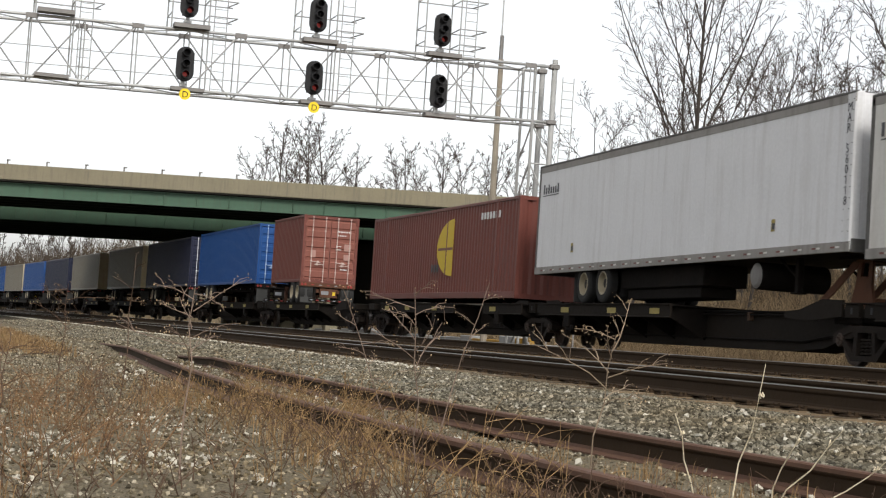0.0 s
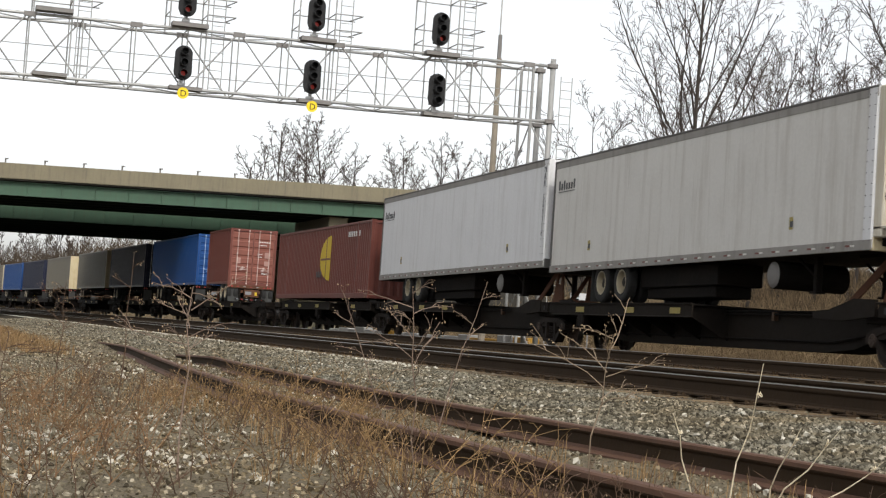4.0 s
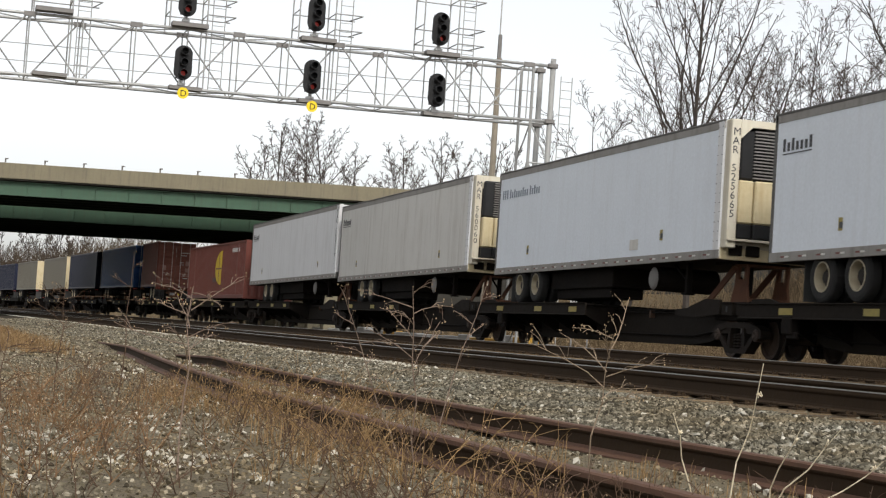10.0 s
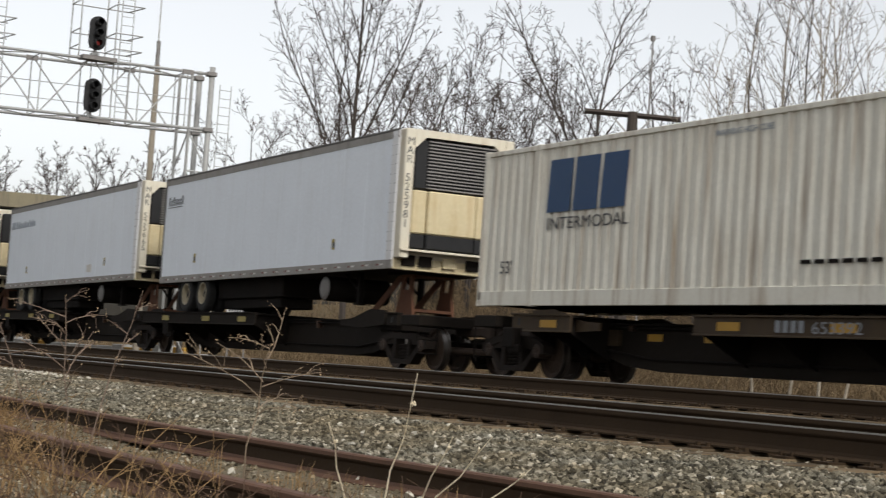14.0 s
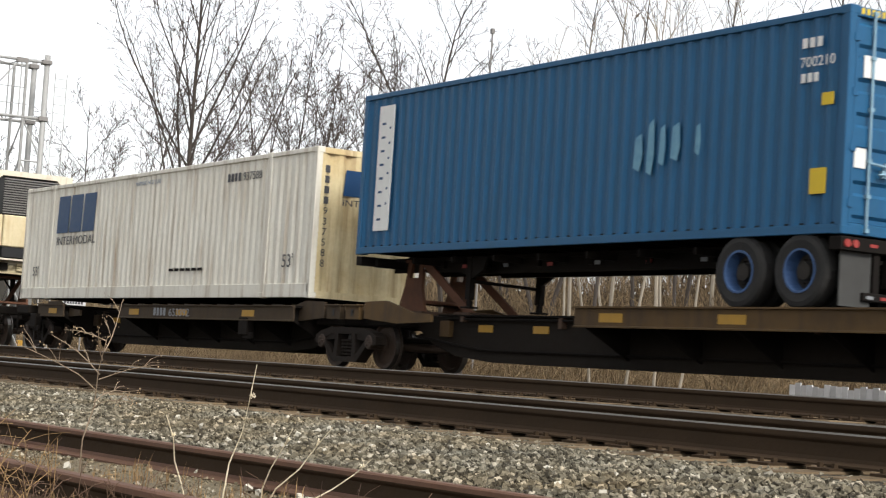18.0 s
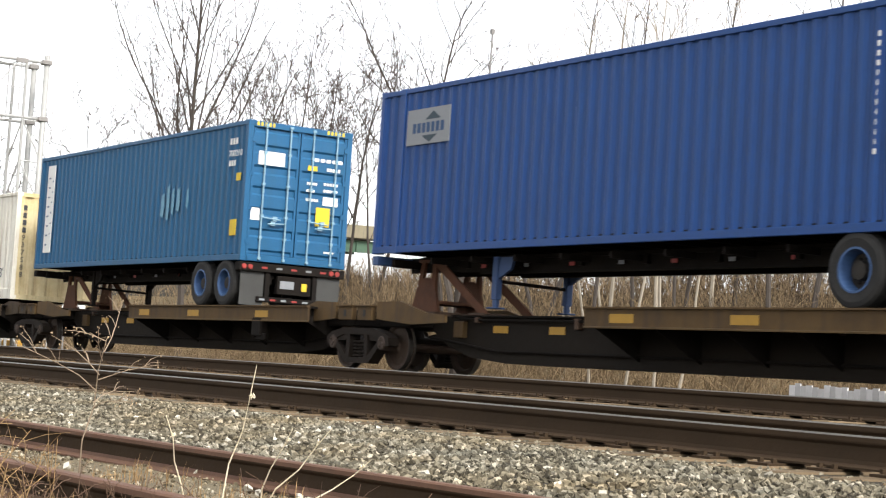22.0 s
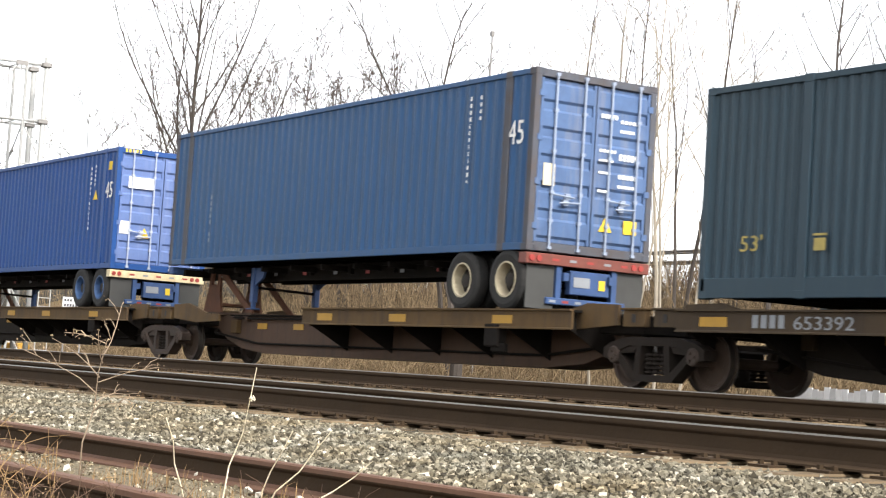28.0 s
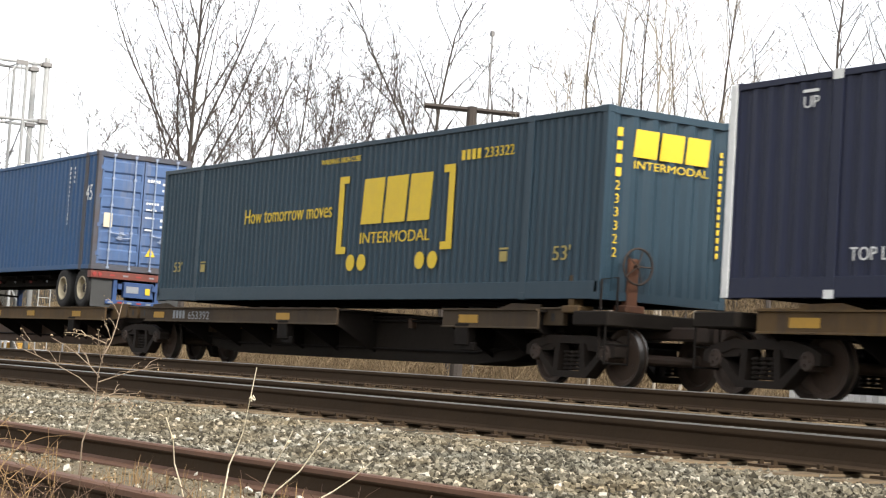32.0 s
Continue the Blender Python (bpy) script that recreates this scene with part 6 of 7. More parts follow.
# faded blue 45 foot box
G_C = 13.06
boxG = ride(box_container("faded blue ribbed container with grimy frame on a chassis", 13.716, "faded_blue", 2.03, posts=(-6.1, 6.1), doors=True, post_colour="faded_frame", frame_colour="faded_frame", door_colour="faded_door", ribs=0.024, rail_colour="faded_blue"), G_C)
side_text(boxG, "45", 19.22 - G_C, 3.73, 0.55, "white_paint", 0.42)
column(boxG, "####600505##4", 18.05 - G_C, 4.55, 0.115, 0.1, "white_paint", y=-W2 + 0.003)
column(boxG, "####", 18.35 - G_C, 4.55, 0.115, 0.09, "white_paint", y=-W2 + 0.003)
column(boxG, "##### ##", 8.15 - G_C, 3.4, 0.13, 0.12, "grey_ink", y=-W2 + 0.003)
door_marks(boxG, 6.858, 2.03, "faded")
chassis(G_C, 13.716, (6.858 - 1.83, 6.858 - 0.55), -6.858 + 3.3, "chassis_blue", "rim_white", "red", "blue skeletal chassis with a red rear bolster on a flatcar")

# slate-blue long box with a yellow emblem
H_C = 32.13
boxH = ride(box_container("slate-blue long container with yellow emblem and lettering on a flatcar", 16.154, "slate_blue", 1.25, posts=(-6.1, 6.1), tall_rail=0.28, pitch=0.2), H_C)
logo(boxH, 32.98 - H_C, 2.62, 2.42, 0.82, "yellow_ink")
side_text(boxH, "INTERMODAL", 32.98 - H_C, 2.27, 0.29, "yellow_ink", 2.38)
side_text(boxH, "How tomorrow moves", 28.2 - H_C, 2.8, 0.42, "yellow_ink", 3.65)
for x, s_ in ((32.14, 1), (36.08, -1)):
    each("logo_shape", [(min(x, x + s_ * 0.17) - H_C, max(x, x + s_ * 0.17) - H_C, -W2 + 0.001, -W2 + 0.008, 2.1, 3.53), (min(x + s_ * 0.17, x + s_ * 0.34) - H_C, max(x + s_ * 0.17, x + s_ * 0.34) - H_C, -W2 + 0.001, -W2 + 0.008, 3.4, 3.53), (min(x + s_ * 0.17, x + s_ * 0.34) - H_C, max(x + s_ * 0.17, x + s_ * 0.34) - H_C, -W2 + 0.001, -W2 + 0.008, 2.1, 2.23)], "yellow_ink", boxH, "yellow painted bracket")
for x in (32.7, 33.1, 35.1, 35.51):
    bm = bmesh.new()
    lathe(bm, [(0.15, -W2 + 0.001), (0.15, -W2 + 0.008)], (x - H_C, 0, 1.93), "y", 20)
    part("logo_shape", bm, "yellow_ink", boxH, "yellow painted dot")
bars(boxH, 36.25 - H_C, 3.57, 0.62, 0.17, 4, "yellow_ink")
side_text(boxH, "233322", 36.93 - H_C, 3.57, 0.24, "yellow_ink", 0.85)
side_text(boxH, "WARNING HIGH CUBE", 31.35 - H_C, 3.8, 0.14, "yellow_ink", 1.5)
side_text(boxH, "53'", 24.85 - H_C, 1.88, 0.3, "yellow_dull", 0.42)
side_text(boxH, "53'", 38.97 - H_C, 1.85, 0.32, "yellow_dull", 0.45)
for x in (26.25, 37.55):
    each("mark_bar", [(x - H_C, x + 0.2 - H_C, -W2 + 0.001, -W2 + 0.008, 1.86, 2.02), (x - 0.02 - H_C, x + 0.22 - H_C, -W2 + 0.001, -W2 + 0.008, 2.05, 2.08)], "yellow_dull", boxH)
logo(boxH, -0.72, 3.42, 1.5, 0.42, "yellow_ink", end=8.06)
lettering("lettering", "INTERMODAL", 0.17, "yellow_ink", boxH, on_end(8.064, -0.7, 3.25), width=1.45)
for i, c in enumerate("####233322"):
    if c == "#":
        each("mark_bar", [(8.06, 8.066, -1.02, -0.92, 3.7 - i * 0.2, 3.83 - i * 0.2)], "yellow_ink", boxH)
    else:
        lettering("lettering", c, 0.2, "yellow_ink", boxH, on_end(8.064, -1.02, 3.7 - i * 0.2))
each("mark_bar", [(8.06, 8.066, 0.98, 1.03, 3.6 - i * 0.12, 3.68 - i * 0.12) for i in range(14)], "yellow_ink", boxH)

# navy long box that follows it
I_C = 42.95 + 8.077
boxI = ride(box_container("dark navy long container with a white end post on a flatcar", 16.154, "navy", 1.25, posts=(-6.1, 6.1), tall_rail=0.28), I_C)
boxes("white_post", [(-8.12, -7.98, -W2 - 0.014, -W2 + 0.2, 1.26, 4.14)], "white_paint", boxI, "white painted corner post", 0.01)
each("casting_mark", [(-6.19, -6.01, -W2 - 0.012, -W2 - 0.008, 1.25, 1.36), (-6.19, -6.01, -W2 - 0.012, -W2 - 0.008, 4.02, 4.15)], "white_paint", boxI, "white painted casting")
side_text(boxI, "TOP LIFT", 45.25 - I_C, 1.72, 0.24, "white_paint", 0.95)
side_text(boxI, "UP", 44.3 - I_C, 3.7, 0.22, "white_paint", 0.28)
each("mark_bar", [(44.3 - I_C, 44.58 - I_C, -W2 + 0.001, -W2 + 0.008, 3.9, 3.94), (46.3 - I_C, 48.2 - I_C, -W2 + 0.001, -W2 + 0.008, 3.75, 3.95)], "white_paint", boxI)

# red long box with a yellow half disc, and the red 20 foot box behind it
R_C = -128.9
boxR = ride(box_container("brick-red long container with a yellow half-round emblem on a flatcar", 16.154, "red_oxide", 1.25, posts=(-6.1, 6.1), tall_rail=0.2), R_C)
bm = bmesh.new()
prism(bm, [(-127.0 - R_C + 0.0, 1.95), (-127.0 - R_C, 3.75)] + [(-127.0 - R_C - 1.75 * math.sin(a * 0.2618), 2.85 + 0.9 * math.cos(a * 0.2618)) for a in range(1, 12)], "y", -W2 + 0.002, -W2 + 0.009)
part("logo_shape", bm, "yellow_ink", boxR, "yellow half-round painted emblem")
each("logo_shape", [(-128.6 - R_C, -127.0 - R_C, -W2 - 0.003, -W2 + 0.001, 2.78, 2.86), (-127.75 - R_C, -127.65 - R_C, -W2 - 0.003, -W2 + 0.001, 2.0, 3.7)], "red_oxide", boxR)
bars(boxR, -124.3 - R_C, 3.6, 1.9, 0.2, 7, "white_paint")
bars(boxR, -129.3 - R_C, 2.1, 0.9, 0.25, 3, "dark_ink")
Q_C = -151.9
boxQ = ride(box_container("brick-red 20 foot container with closed doors on a chassis", 6.06, "red_oxide", 2.0, doors=True, door_colour="red_door"), Q_C)
door_marks(boxQ, 3.03, 2.0, "red")
chassis(Q_C, 6.06, (3.03 - 1.6, 3.03 - 0.5), -1.9, "rust", "rim_white", "rust", "rusty short chassis under a red container")

FAR_BOXES = [(-166.5, 16.15, "deep_blue", "deep blue container on a chassis far down the train", True), (-185.8, 16.15, "navy", "dark navy container on a chassis far down the train", True),
             (-204.2, 16.15, "tan_grey", "grey-tan trailer box far down the train", False), (-225.5, 16.15, "tan_grey", "tan trailer box with a cream nose far down the train", False),
             (-244.5, 16.15, "navy", "dark navy container far down the train", True), (-262.0, 16.15, "deep_blue", "blue container far down the train", True),
             (-279.0, 16.15, "tan_grey", "tan trailer box far down the train", False), (-296.0, 16.15, "deep_blue", "blue container far down the train", True),
             (-313.0, 16.15, "deep_blue", "blue container far down the train", True), (-330.0, 16.15, "deep_blue", "blue container far down the train", True)]
for c, ln, col, lab, drs in FAR_BOXES:
    b = ride(box_container(lab, ln, col, 2.02, doors=drs), c)
    if col == "tan_grey":
        boxes("nose_corner", [(ln / 2 - 0.05, ln / 2 + 0.012, -W2, W2, 2.05, 4.9)], "reefer_cream", b, "cream nose wall")
    chassis(c, ln, (-ln / 2 + 3.0, -ln / 2 + 4.3), ln / 2 - 3, "frame_dark", "rim_white", "rust", "dark chassis far down the train")


def van_marks(t, length, words_up, words, ink="grey_ink", reefer=True, patches=()):
    h = length / 2
    y = -1.295 - 0.009
    w = 3.1 if words == "long" else 1.3
    groups = ((0.0, 3), (0.62, 9), (2.3, 5)) if words == "long" else ((0.0, 7),)
    for x0, n in groups:
        for i in range(n):
            x = -h + 0.35 + x0 + i * 0.178
            tall = 0.25 if i == 0 or (x0 == 0 and words == "long") else (0.17, 0.17, 0.24, 0.17)[i % 4]
            each("mark_bar", [(x, x + 0.1, y, y + 0.005, 4.1, 4.1 + tall)], ink, t, "plain painted marks")
    boxes("mark_underline", [(-h + 0.35, -h + 0.35 + w * 0.9, y, y + 0.005, 4.04, 4.06)], ink, t) if words != "long" else None
    xe = h + 0.304 if reefer else h + 0.012
    for i, c in enumerate(words_up):
        if c == "#":
            each("mark_bar", [(xe - 0.004, xe + 0.001, -1.25, -1.14, 4.52 - i * 0.19, 4.66 - i * 0.19)], "dark_ink", t)
        elif c != " ":
            lettering("lettering", c, 0.23, "dark_ink", t, on_end(xe, -1.25, 4.52 - i * 0.19) if reefer else on_side(h - 0.27, 4.52 - i * 0.19, -1.312))
    for x in (-h + 2.7, h - 3.1):
        placard = boxes("placard", [(x, x + 0.15, y - 0.002, y + 0.002, 2.46, 2.7)], "yellow_dull", t, "small yellow placard low on the wall")
        boxes("mark_bar", [(x + 0.04, x + 0.16, y - 0.006, y - 0.003, 2.5, 2.62)], "dark_ink", placard)
    for x, z in patches:
        boxes("label", [(x, x + 0.5, y - 0.003, y + 0.002, z, z + 0.24)], "trailer_warm", t, "pale square patch on the wall")


tA = van(-110.45, 17.0, "trailer_white", "white semi-trailer with dull metal rails on a flatcar", 0, axles=(3.5, 4.8), leg=2.9)
van_marks(tA, 17.0, "MAR 560118", "short", "dark_ink", reefer=False)
tB = van(-93.1, 16.5, "trailer_warm", "grey-white semi-trailer with a stained cream cooling unit", 0.55, axles=(3.5, 4.8), leg=2.9)
van_marks(tB, 16.5, "MAR 560060", "short", "dark_ink")
tC = van(-74.7, 14.9, "trailer_cool", "pale blue-white refrigerated trailer on a flatcar", 0.34)
van_marks(tC, 14.9, "MAR 525665", "long", patches=((2.6, 2.3),))
tP = van(-57.45, 14.9, "trailer_cool", "pale blue-white refrigerated trailer beside the cream-white container", 0.34)
van_marks(tP, 14.9, "MAR 525981", "short", "dark_ink")

# flatcars under them
for left, length, kw in (
        (-45.1, 16.2, dict(deck=(6.0, 14.6), deck2=(0.8, 2.4), end_left=True, plain=True)),
        (-28.9, 17.4, dict(deck=(7.35, 15.95), hitch=1.3)), (-11.5, 17.3, dict(deck=(7.15, 15.85), hitch=1.3)), (5.8, 17.2, dict(deck=(7.1, 15.6), hitch=1.3, brown=True)),
        (23.0, 16.4, dict(deck=(0.8, 9.6), deck2=(13.2, 15.9), end_right=True, truck_right=True, plain=True, reflectors=(0.5, 6.4))),
        (43.6, 16.4, dict(deck=(0.2, 9.0), deck2=(10.5, 15.9), end_left=True)),
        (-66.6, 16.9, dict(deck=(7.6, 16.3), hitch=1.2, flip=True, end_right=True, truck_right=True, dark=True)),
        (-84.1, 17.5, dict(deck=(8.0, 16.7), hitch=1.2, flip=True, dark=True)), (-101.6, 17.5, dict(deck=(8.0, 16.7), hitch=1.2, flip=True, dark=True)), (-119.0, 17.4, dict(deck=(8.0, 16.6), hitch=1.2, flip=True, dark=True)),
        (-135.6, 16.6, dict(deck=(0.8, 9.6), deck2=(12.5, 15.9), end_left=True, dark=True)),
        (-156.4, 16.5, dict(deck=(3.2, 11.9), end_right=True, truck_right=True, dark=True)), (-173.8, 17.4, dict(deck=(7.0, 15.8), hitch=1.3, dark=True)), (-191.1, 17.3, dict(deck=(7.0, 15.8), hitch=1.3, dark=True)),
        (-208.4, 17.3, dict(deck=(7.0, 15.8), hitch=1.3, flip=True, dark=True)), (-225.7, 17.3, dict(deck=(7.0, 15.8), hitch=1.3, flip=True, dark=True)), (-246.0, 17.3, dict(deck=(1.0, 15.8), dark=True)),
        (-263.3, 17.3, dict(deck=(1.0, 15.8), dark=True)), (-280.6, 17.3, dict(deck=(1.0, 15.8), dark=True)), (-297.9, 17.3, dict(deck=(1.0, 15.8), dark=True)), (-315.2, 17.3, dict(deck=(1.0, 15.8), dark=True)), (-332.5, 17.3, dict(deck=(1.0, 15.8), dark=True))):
    fc = platform(left + length / 2, length, **kw)
    if left == 23.0:
        end_brake(fc, length / 2 + 0.75)
        side_text(fc, "653392", 25.35 - left - length / 2 + 0.75, 0.85, 0.24, "panel_grey", 1.05, y=-1.366)
        bars(fc, 25.35 - left - length / 2, 0.86, 0.65, 0.17, 4, "panel_grey", y=-1.372)
    if left == -45.1:
        side_text(fc, "653392", -36.3 - left - length / 2, 0.85, 0.24, "panel_grey", 1.05, y=-1.366)
        bars(fc, -37.1 - left - length / 2, 0.86, 0.7, 0.17, 4, "panel_grey", y=-1.372)


# ---- ballast stones and gravel ----
def stones(name, label, spots, sizes, material, seed, squash=0.65):
    """Many broken stones in one mesh; spots are (x, y, z)."""
    rng = np.random.default_rng(seed)
    base = np.array([(-1, -1, -1), (1, -1, -1), (1, 1, -1), (-1, 1, -1), (-1, -1, 1), (1, -1, 1), (1, 1, 1), (-1, 1, 1)]) * 0.68
    tri = np.array([(0, 2, 1), (0, 3, 2), (4, 5, 6), (4, 6, 7), (0, 1, 5), (0, 5, 4), (1, 2, 6), (1, 6, 5), (2, 3, 7), (2, 7, 6), (3, 0, 4), (3, 4, 7)])
    spots = np.asarray(spots, float)
    n = len(spots)
    v = base[None] * rng.uniform(0.45, 1.15, (n, 8, 3))
    v = v * rng.uniform(0.7, 1.3, (n, 1, 3)) * np.array([1, 1, squash])
    q = rng.normal(size=(n, 4))
    q /= np.linalg.norm(q, axis=1)[:, None]
    w, x, y, z = q.T
    rot = np.stack([1 - 2 * (y * y + z * z), 2 * (x * y - z * w), 2 * (x * z + y * w), 2 * (x * y + z * w), 1 - 2 * (x * x + z * z), 2 * (y * z - x * w), 2 * (x * z - y * w), 2 * (y * z + x * w), 1 - 2 * (x * x + y * y)], 1).reshape(n, 3, 3)
    v = np.einsum("nij,nkj->nki", rot, v) * np.asarray(sizes)[:, None, None] * 0.5 + spots[:, None]
    f = (tri[None] + 8 * np.arange(n)[:, None, None]).reshape(-1)
    me = bpy.data.meshes.new(name)
    me.vertices.add(n * 8)
    me.vertices.foreach_set("co", v.reshape(-1).astype(np.float32))
    me.loops.add(len(f))
    me.loops.foreach_set("vertex_index", f.astype(np.int32))
    me.polygons.add(n * 12)
    me.polygons.foreach_set("loop_start", (3 * np.arange(n * 12)).astype(np.int32))
    me.update()
    me.validate()
    me.shade_flat()
    me.materials.append(M[material])
    return tagged(new(name, me), label, "stones", kind="stuff")


def scatter(rng, n, x0, x1, y0, y1, bias=1.0):
    xs = x1 - (x1 - x0) * rng.random(n) ** bias
    ys = y0 + (y1 - y0) * rng.random(n)
    ys = ys + np.array([bend(x) for x in xs])
    return [(x, y, ground_z(x, y)) for x, y in zip(xs, ys)]


rng = np.random.default_rng(3)
sp = scatter(rng, 36000, -30, -2, 4.45, 7.02, 1.25)
stones("ballast_stones", "grey and tan crushed stone ballast", [(x, y, z + 0.004) for x, y, z in sp], rng.uniform(0.03, 0.065, len(sp)), "stone", 1)
sp = scatter(rng, 15000, -95, -28, 4.2, 7.02, 1.6)
stones("ballast_stones", "grey and tan crushed stone ballast along the line", [(x, y, z + 0.005) for x, y, z in sp], rng.uniform(0.05, 0.1, len(sp)), "stone", 2)
sp = scatter(rng, 3600, -30, -2, 7.0, 7.75, 1.3)
stones("ballast_stones", "crushed stone round the tie ends", [(x, y, z - 0.004) for x, y, z in sp], rng.uniform(0.03, 0.055, len(sp)), "stone", 8)
sp = scatter(rng, 9000, -60, -2, 8.0, 10.6, 1.3)
stones("ballast_stones", "grey crushed stone between the rails", [(x, y, z - 0.005) for x, y, z in sp], rng.uniform(0.04, 0.08, len(sp)), "stone", 4)
sp = scatter(rng, 78000, -25, -4.5, -1.4, 4.6, 0.95)
stones("gravel_stones", "fine brown gravel beside the siding", [(x, y, z + 0.001) for x, y, z in sp], 0.009 + 0.026 * rng.random(len(sp)) ** 2, "pebble", 5)
sp = scatter(rng, 14000, -62, -24, -3.0, 4.4, 1.3)
stones("gravel_stones", "coarser gravel further along the siding", [(x, y, z + 0.002) for x, y, z in sp], 0.025 + 0.05 * rng.random(len(sp)) ** 2, "pebble", 9)
sp = [s_ for s_ in scatter(rng, 1000, -11.4, -6.4, 0.2, 1.9) if noise.noise((s_[0] * 0.9, s_[1] * 1.6, 5)) > 0.25 * rng.random() - 0.15]
stones("pale_stones", "patches of whitish broken stone in the gravel", [(x, y, z + 0.003) for x, y, z in sp], 0.01 + 0.036 * rng.random(len(sp)) ** 2, "white_stone", 6)
# Whitish stones draw the sunlit edge of the ballast crest by colour.
sp = scatter(rng, 1900, -150, -24, 6.85, 7.1, 0.9)
stones("pale_stones", "pale stones along the crest of the ballast, coloured as sunlit", [(x, y, z + 0.02) for x, y, z in sp], rng.uniform(0.04, 0.08, len(sp)), "white_stone", 11)
sp = scatter(rng, 420, -30, -2, 2.0, 6.9)
stones("pale_stones", "single whitish stones strewn on the ballast", [(x, y, z + 0.012) for x, y, z in sp], rng.uniform(0.03, 0.075, len(sp)), "white_stone", 7)


# ---- weeds ----
def polar(bearing, dist, z=None):
    a = radians(bearing)
    x, y = -math.sin(a) * dist, math.cos(a) * dist
    return Vector((x, y, ground_z(x, y) if z is None else z))


def seed_heads(name, spots, sizes, material="seed"):
    verts, faces = [], []
    for p, r in zip(spots, sizes):
        k = len(verts)
        verts += [(p[0] + dx * r, p[1] + dy * r, p[2] + dz * r) for dx, dy, dz in ((1, 0, 0), (-1, 0, 0), (0, 1, 0), (0, -1, 0), (0, 0, 1.4), (0, 0, -1.4))]
        faces += [(k + a, k + b, k + c) for a, b, c in ((0, 2, 4), (2, 1, 4), (1, 3, 4), (3, 0, 4), (2, 0, 5), (1, 2, 5), (3, 1, 5), (0, 3, 5))]
    me = bpy.data.meshes.new(name)
    me.from_pydata(verts, [], faces)
    me.materials.append(M[material])
    return me


def weed(seed, base, top, arms, reach, label, pale=False, thick=0.0045, seeds=True, low=0.45, stem="stalk"):
    """A dry winter weed: one bent stem, side arms that fork, and clusters of seed heads at their tips."""
    r = random.Random(seed)
    t = tagged(new("weed"), label, "weed", group="dry weeds by the siding")
    t.matrix_basis = Matrix.Translation(base)
    top = Vector(top) - Vector(base)
    br, tips = [], []
    pts = [top * f + Vector((r.uniform(-1, 1), r.uniform(-1, 1), 0)) * 0.02 * math.sin(3.14 * f) for f in (0, 0.2, 0.4, 0.6, 0.8, 1.0)]
    br.append((pts, [thick * (1 - 0.6 * f) for f in (0, 0.2, 0.4, 0.6, 0.8, 1.0)]))
    tips.append(pts[-1])
    for k in range(arms):
        f = low + (1 - low) * (k + r.random() * 0.6) / arms
        p = top * f
        a = k * 2.4 + r.uniform(-0.4, 0.4)
        d = Vector((math.cos(a), math.sin(a), r.uniform(0.15, 0.85))).normalized()
        ln = reach * r.uniform(0.55, 1.0) * (1.25 - 0.6 * f)
        q = [p]
        for i in range(4):
            d = (d + Vector((r.uniform(-0.2, 0.2), r.uniform(-0.2, 0.2), r.uniform(-0.25, 0.1)))).normalized()
            q.append(q[-1] + d * ln / 4)
        br.append((q, [thick * 0.6, thick * 0.5, thick * 0.42, thick * 0.36, thick * 0.28]))
        tips.append(q[-1])
        for j in range(r.randint(2, 5)):
            i = r.randint(1, 3)
            d2 = (d + Vector((r.uniform(-0.9, 0.9), r.uniform(-0.9, 0.9), r.uniform(-0.2, 0.8)))).normalized()
            e = [q[i], q[i] + d2 * ln * 0.14 + Vector((0, 0, 0.01)), q[i] + d2 * ln * 0.3]
            br.append((e, [thick * 0.36, thick * 0.3, thick * 0.25]))
            tips.append(e[-1])
    ob = new("stem", tubes_mesh("stem", br, 5, "stalk_pale" if pale else stem))
    ob.parent = t
    if seeds:
        sp_ = [p + Vector((r.uniform(-1, 1), r.uniform(-1, 1), r.uniform(-1, 1))) * 0.014 for p in tips for i in range(2)]
        ob = new("seed_spray", seed_heads("seed_spray", sp_, [r.uniform(0.0018, 0.0038) for p in sp_]))
        ob.parent = t
        tagged(ob, "pale dry seed heads", kind="stuff")
    return t


weed(1, polar(81.55, 6.75), polar(81.5, 6.9, 0.13), 9, 0.36, "tall dry weed with a pale stem and curled twigs", low=0.6, stem="stalk_mid", thick=0.0042)
weed(2, polar(74.15, 7.9), polar(74.6, 7.7, 0.2), 9, 0.42, "tall dry weed with forked brown twigs by the siding", low=0.5, stem="stalk_mid", thick=0.0042)
weed(8, polar(74.6, 8.6), polar(76.6, 8.4, 0.11), 6, 0.3, "dry weed leaning over the siding rail", low=0.55, stem="stalk_mid", thick=0.004)
weed(9, polar(73.8, 9.2), polar(72.25, 9.2, 0.3), 4, 0.26, "slanting dry weed with few twigs", low=0.5, stem="stalk_mid", thick=0.004)
weed(3, polar(68.85, 7.3), polar(68.15, 7.1, 0.06), 8, 0.44, "dry weed with pale seed heads in front of the siding", low=0.55, stem="stalk_tan", thick=0.004)
weed(4, polar(85.5, 12.5), polar(85.4, 12.5, 0.2), 14, 0.5, "bushy dark dry weed", low=0.3)
weed(5, polar(83.6, 12.0), polar(83.4, 12.0, 0.42), 4, 0.2, "thin dry weed with a seed head on top", low=0.5)
weed(10, polar(87.3, 9.0), polar(87.0, 9.0, -0.12), 10, 0.34, "low bushy brown weed on the gravel", low=0.25)
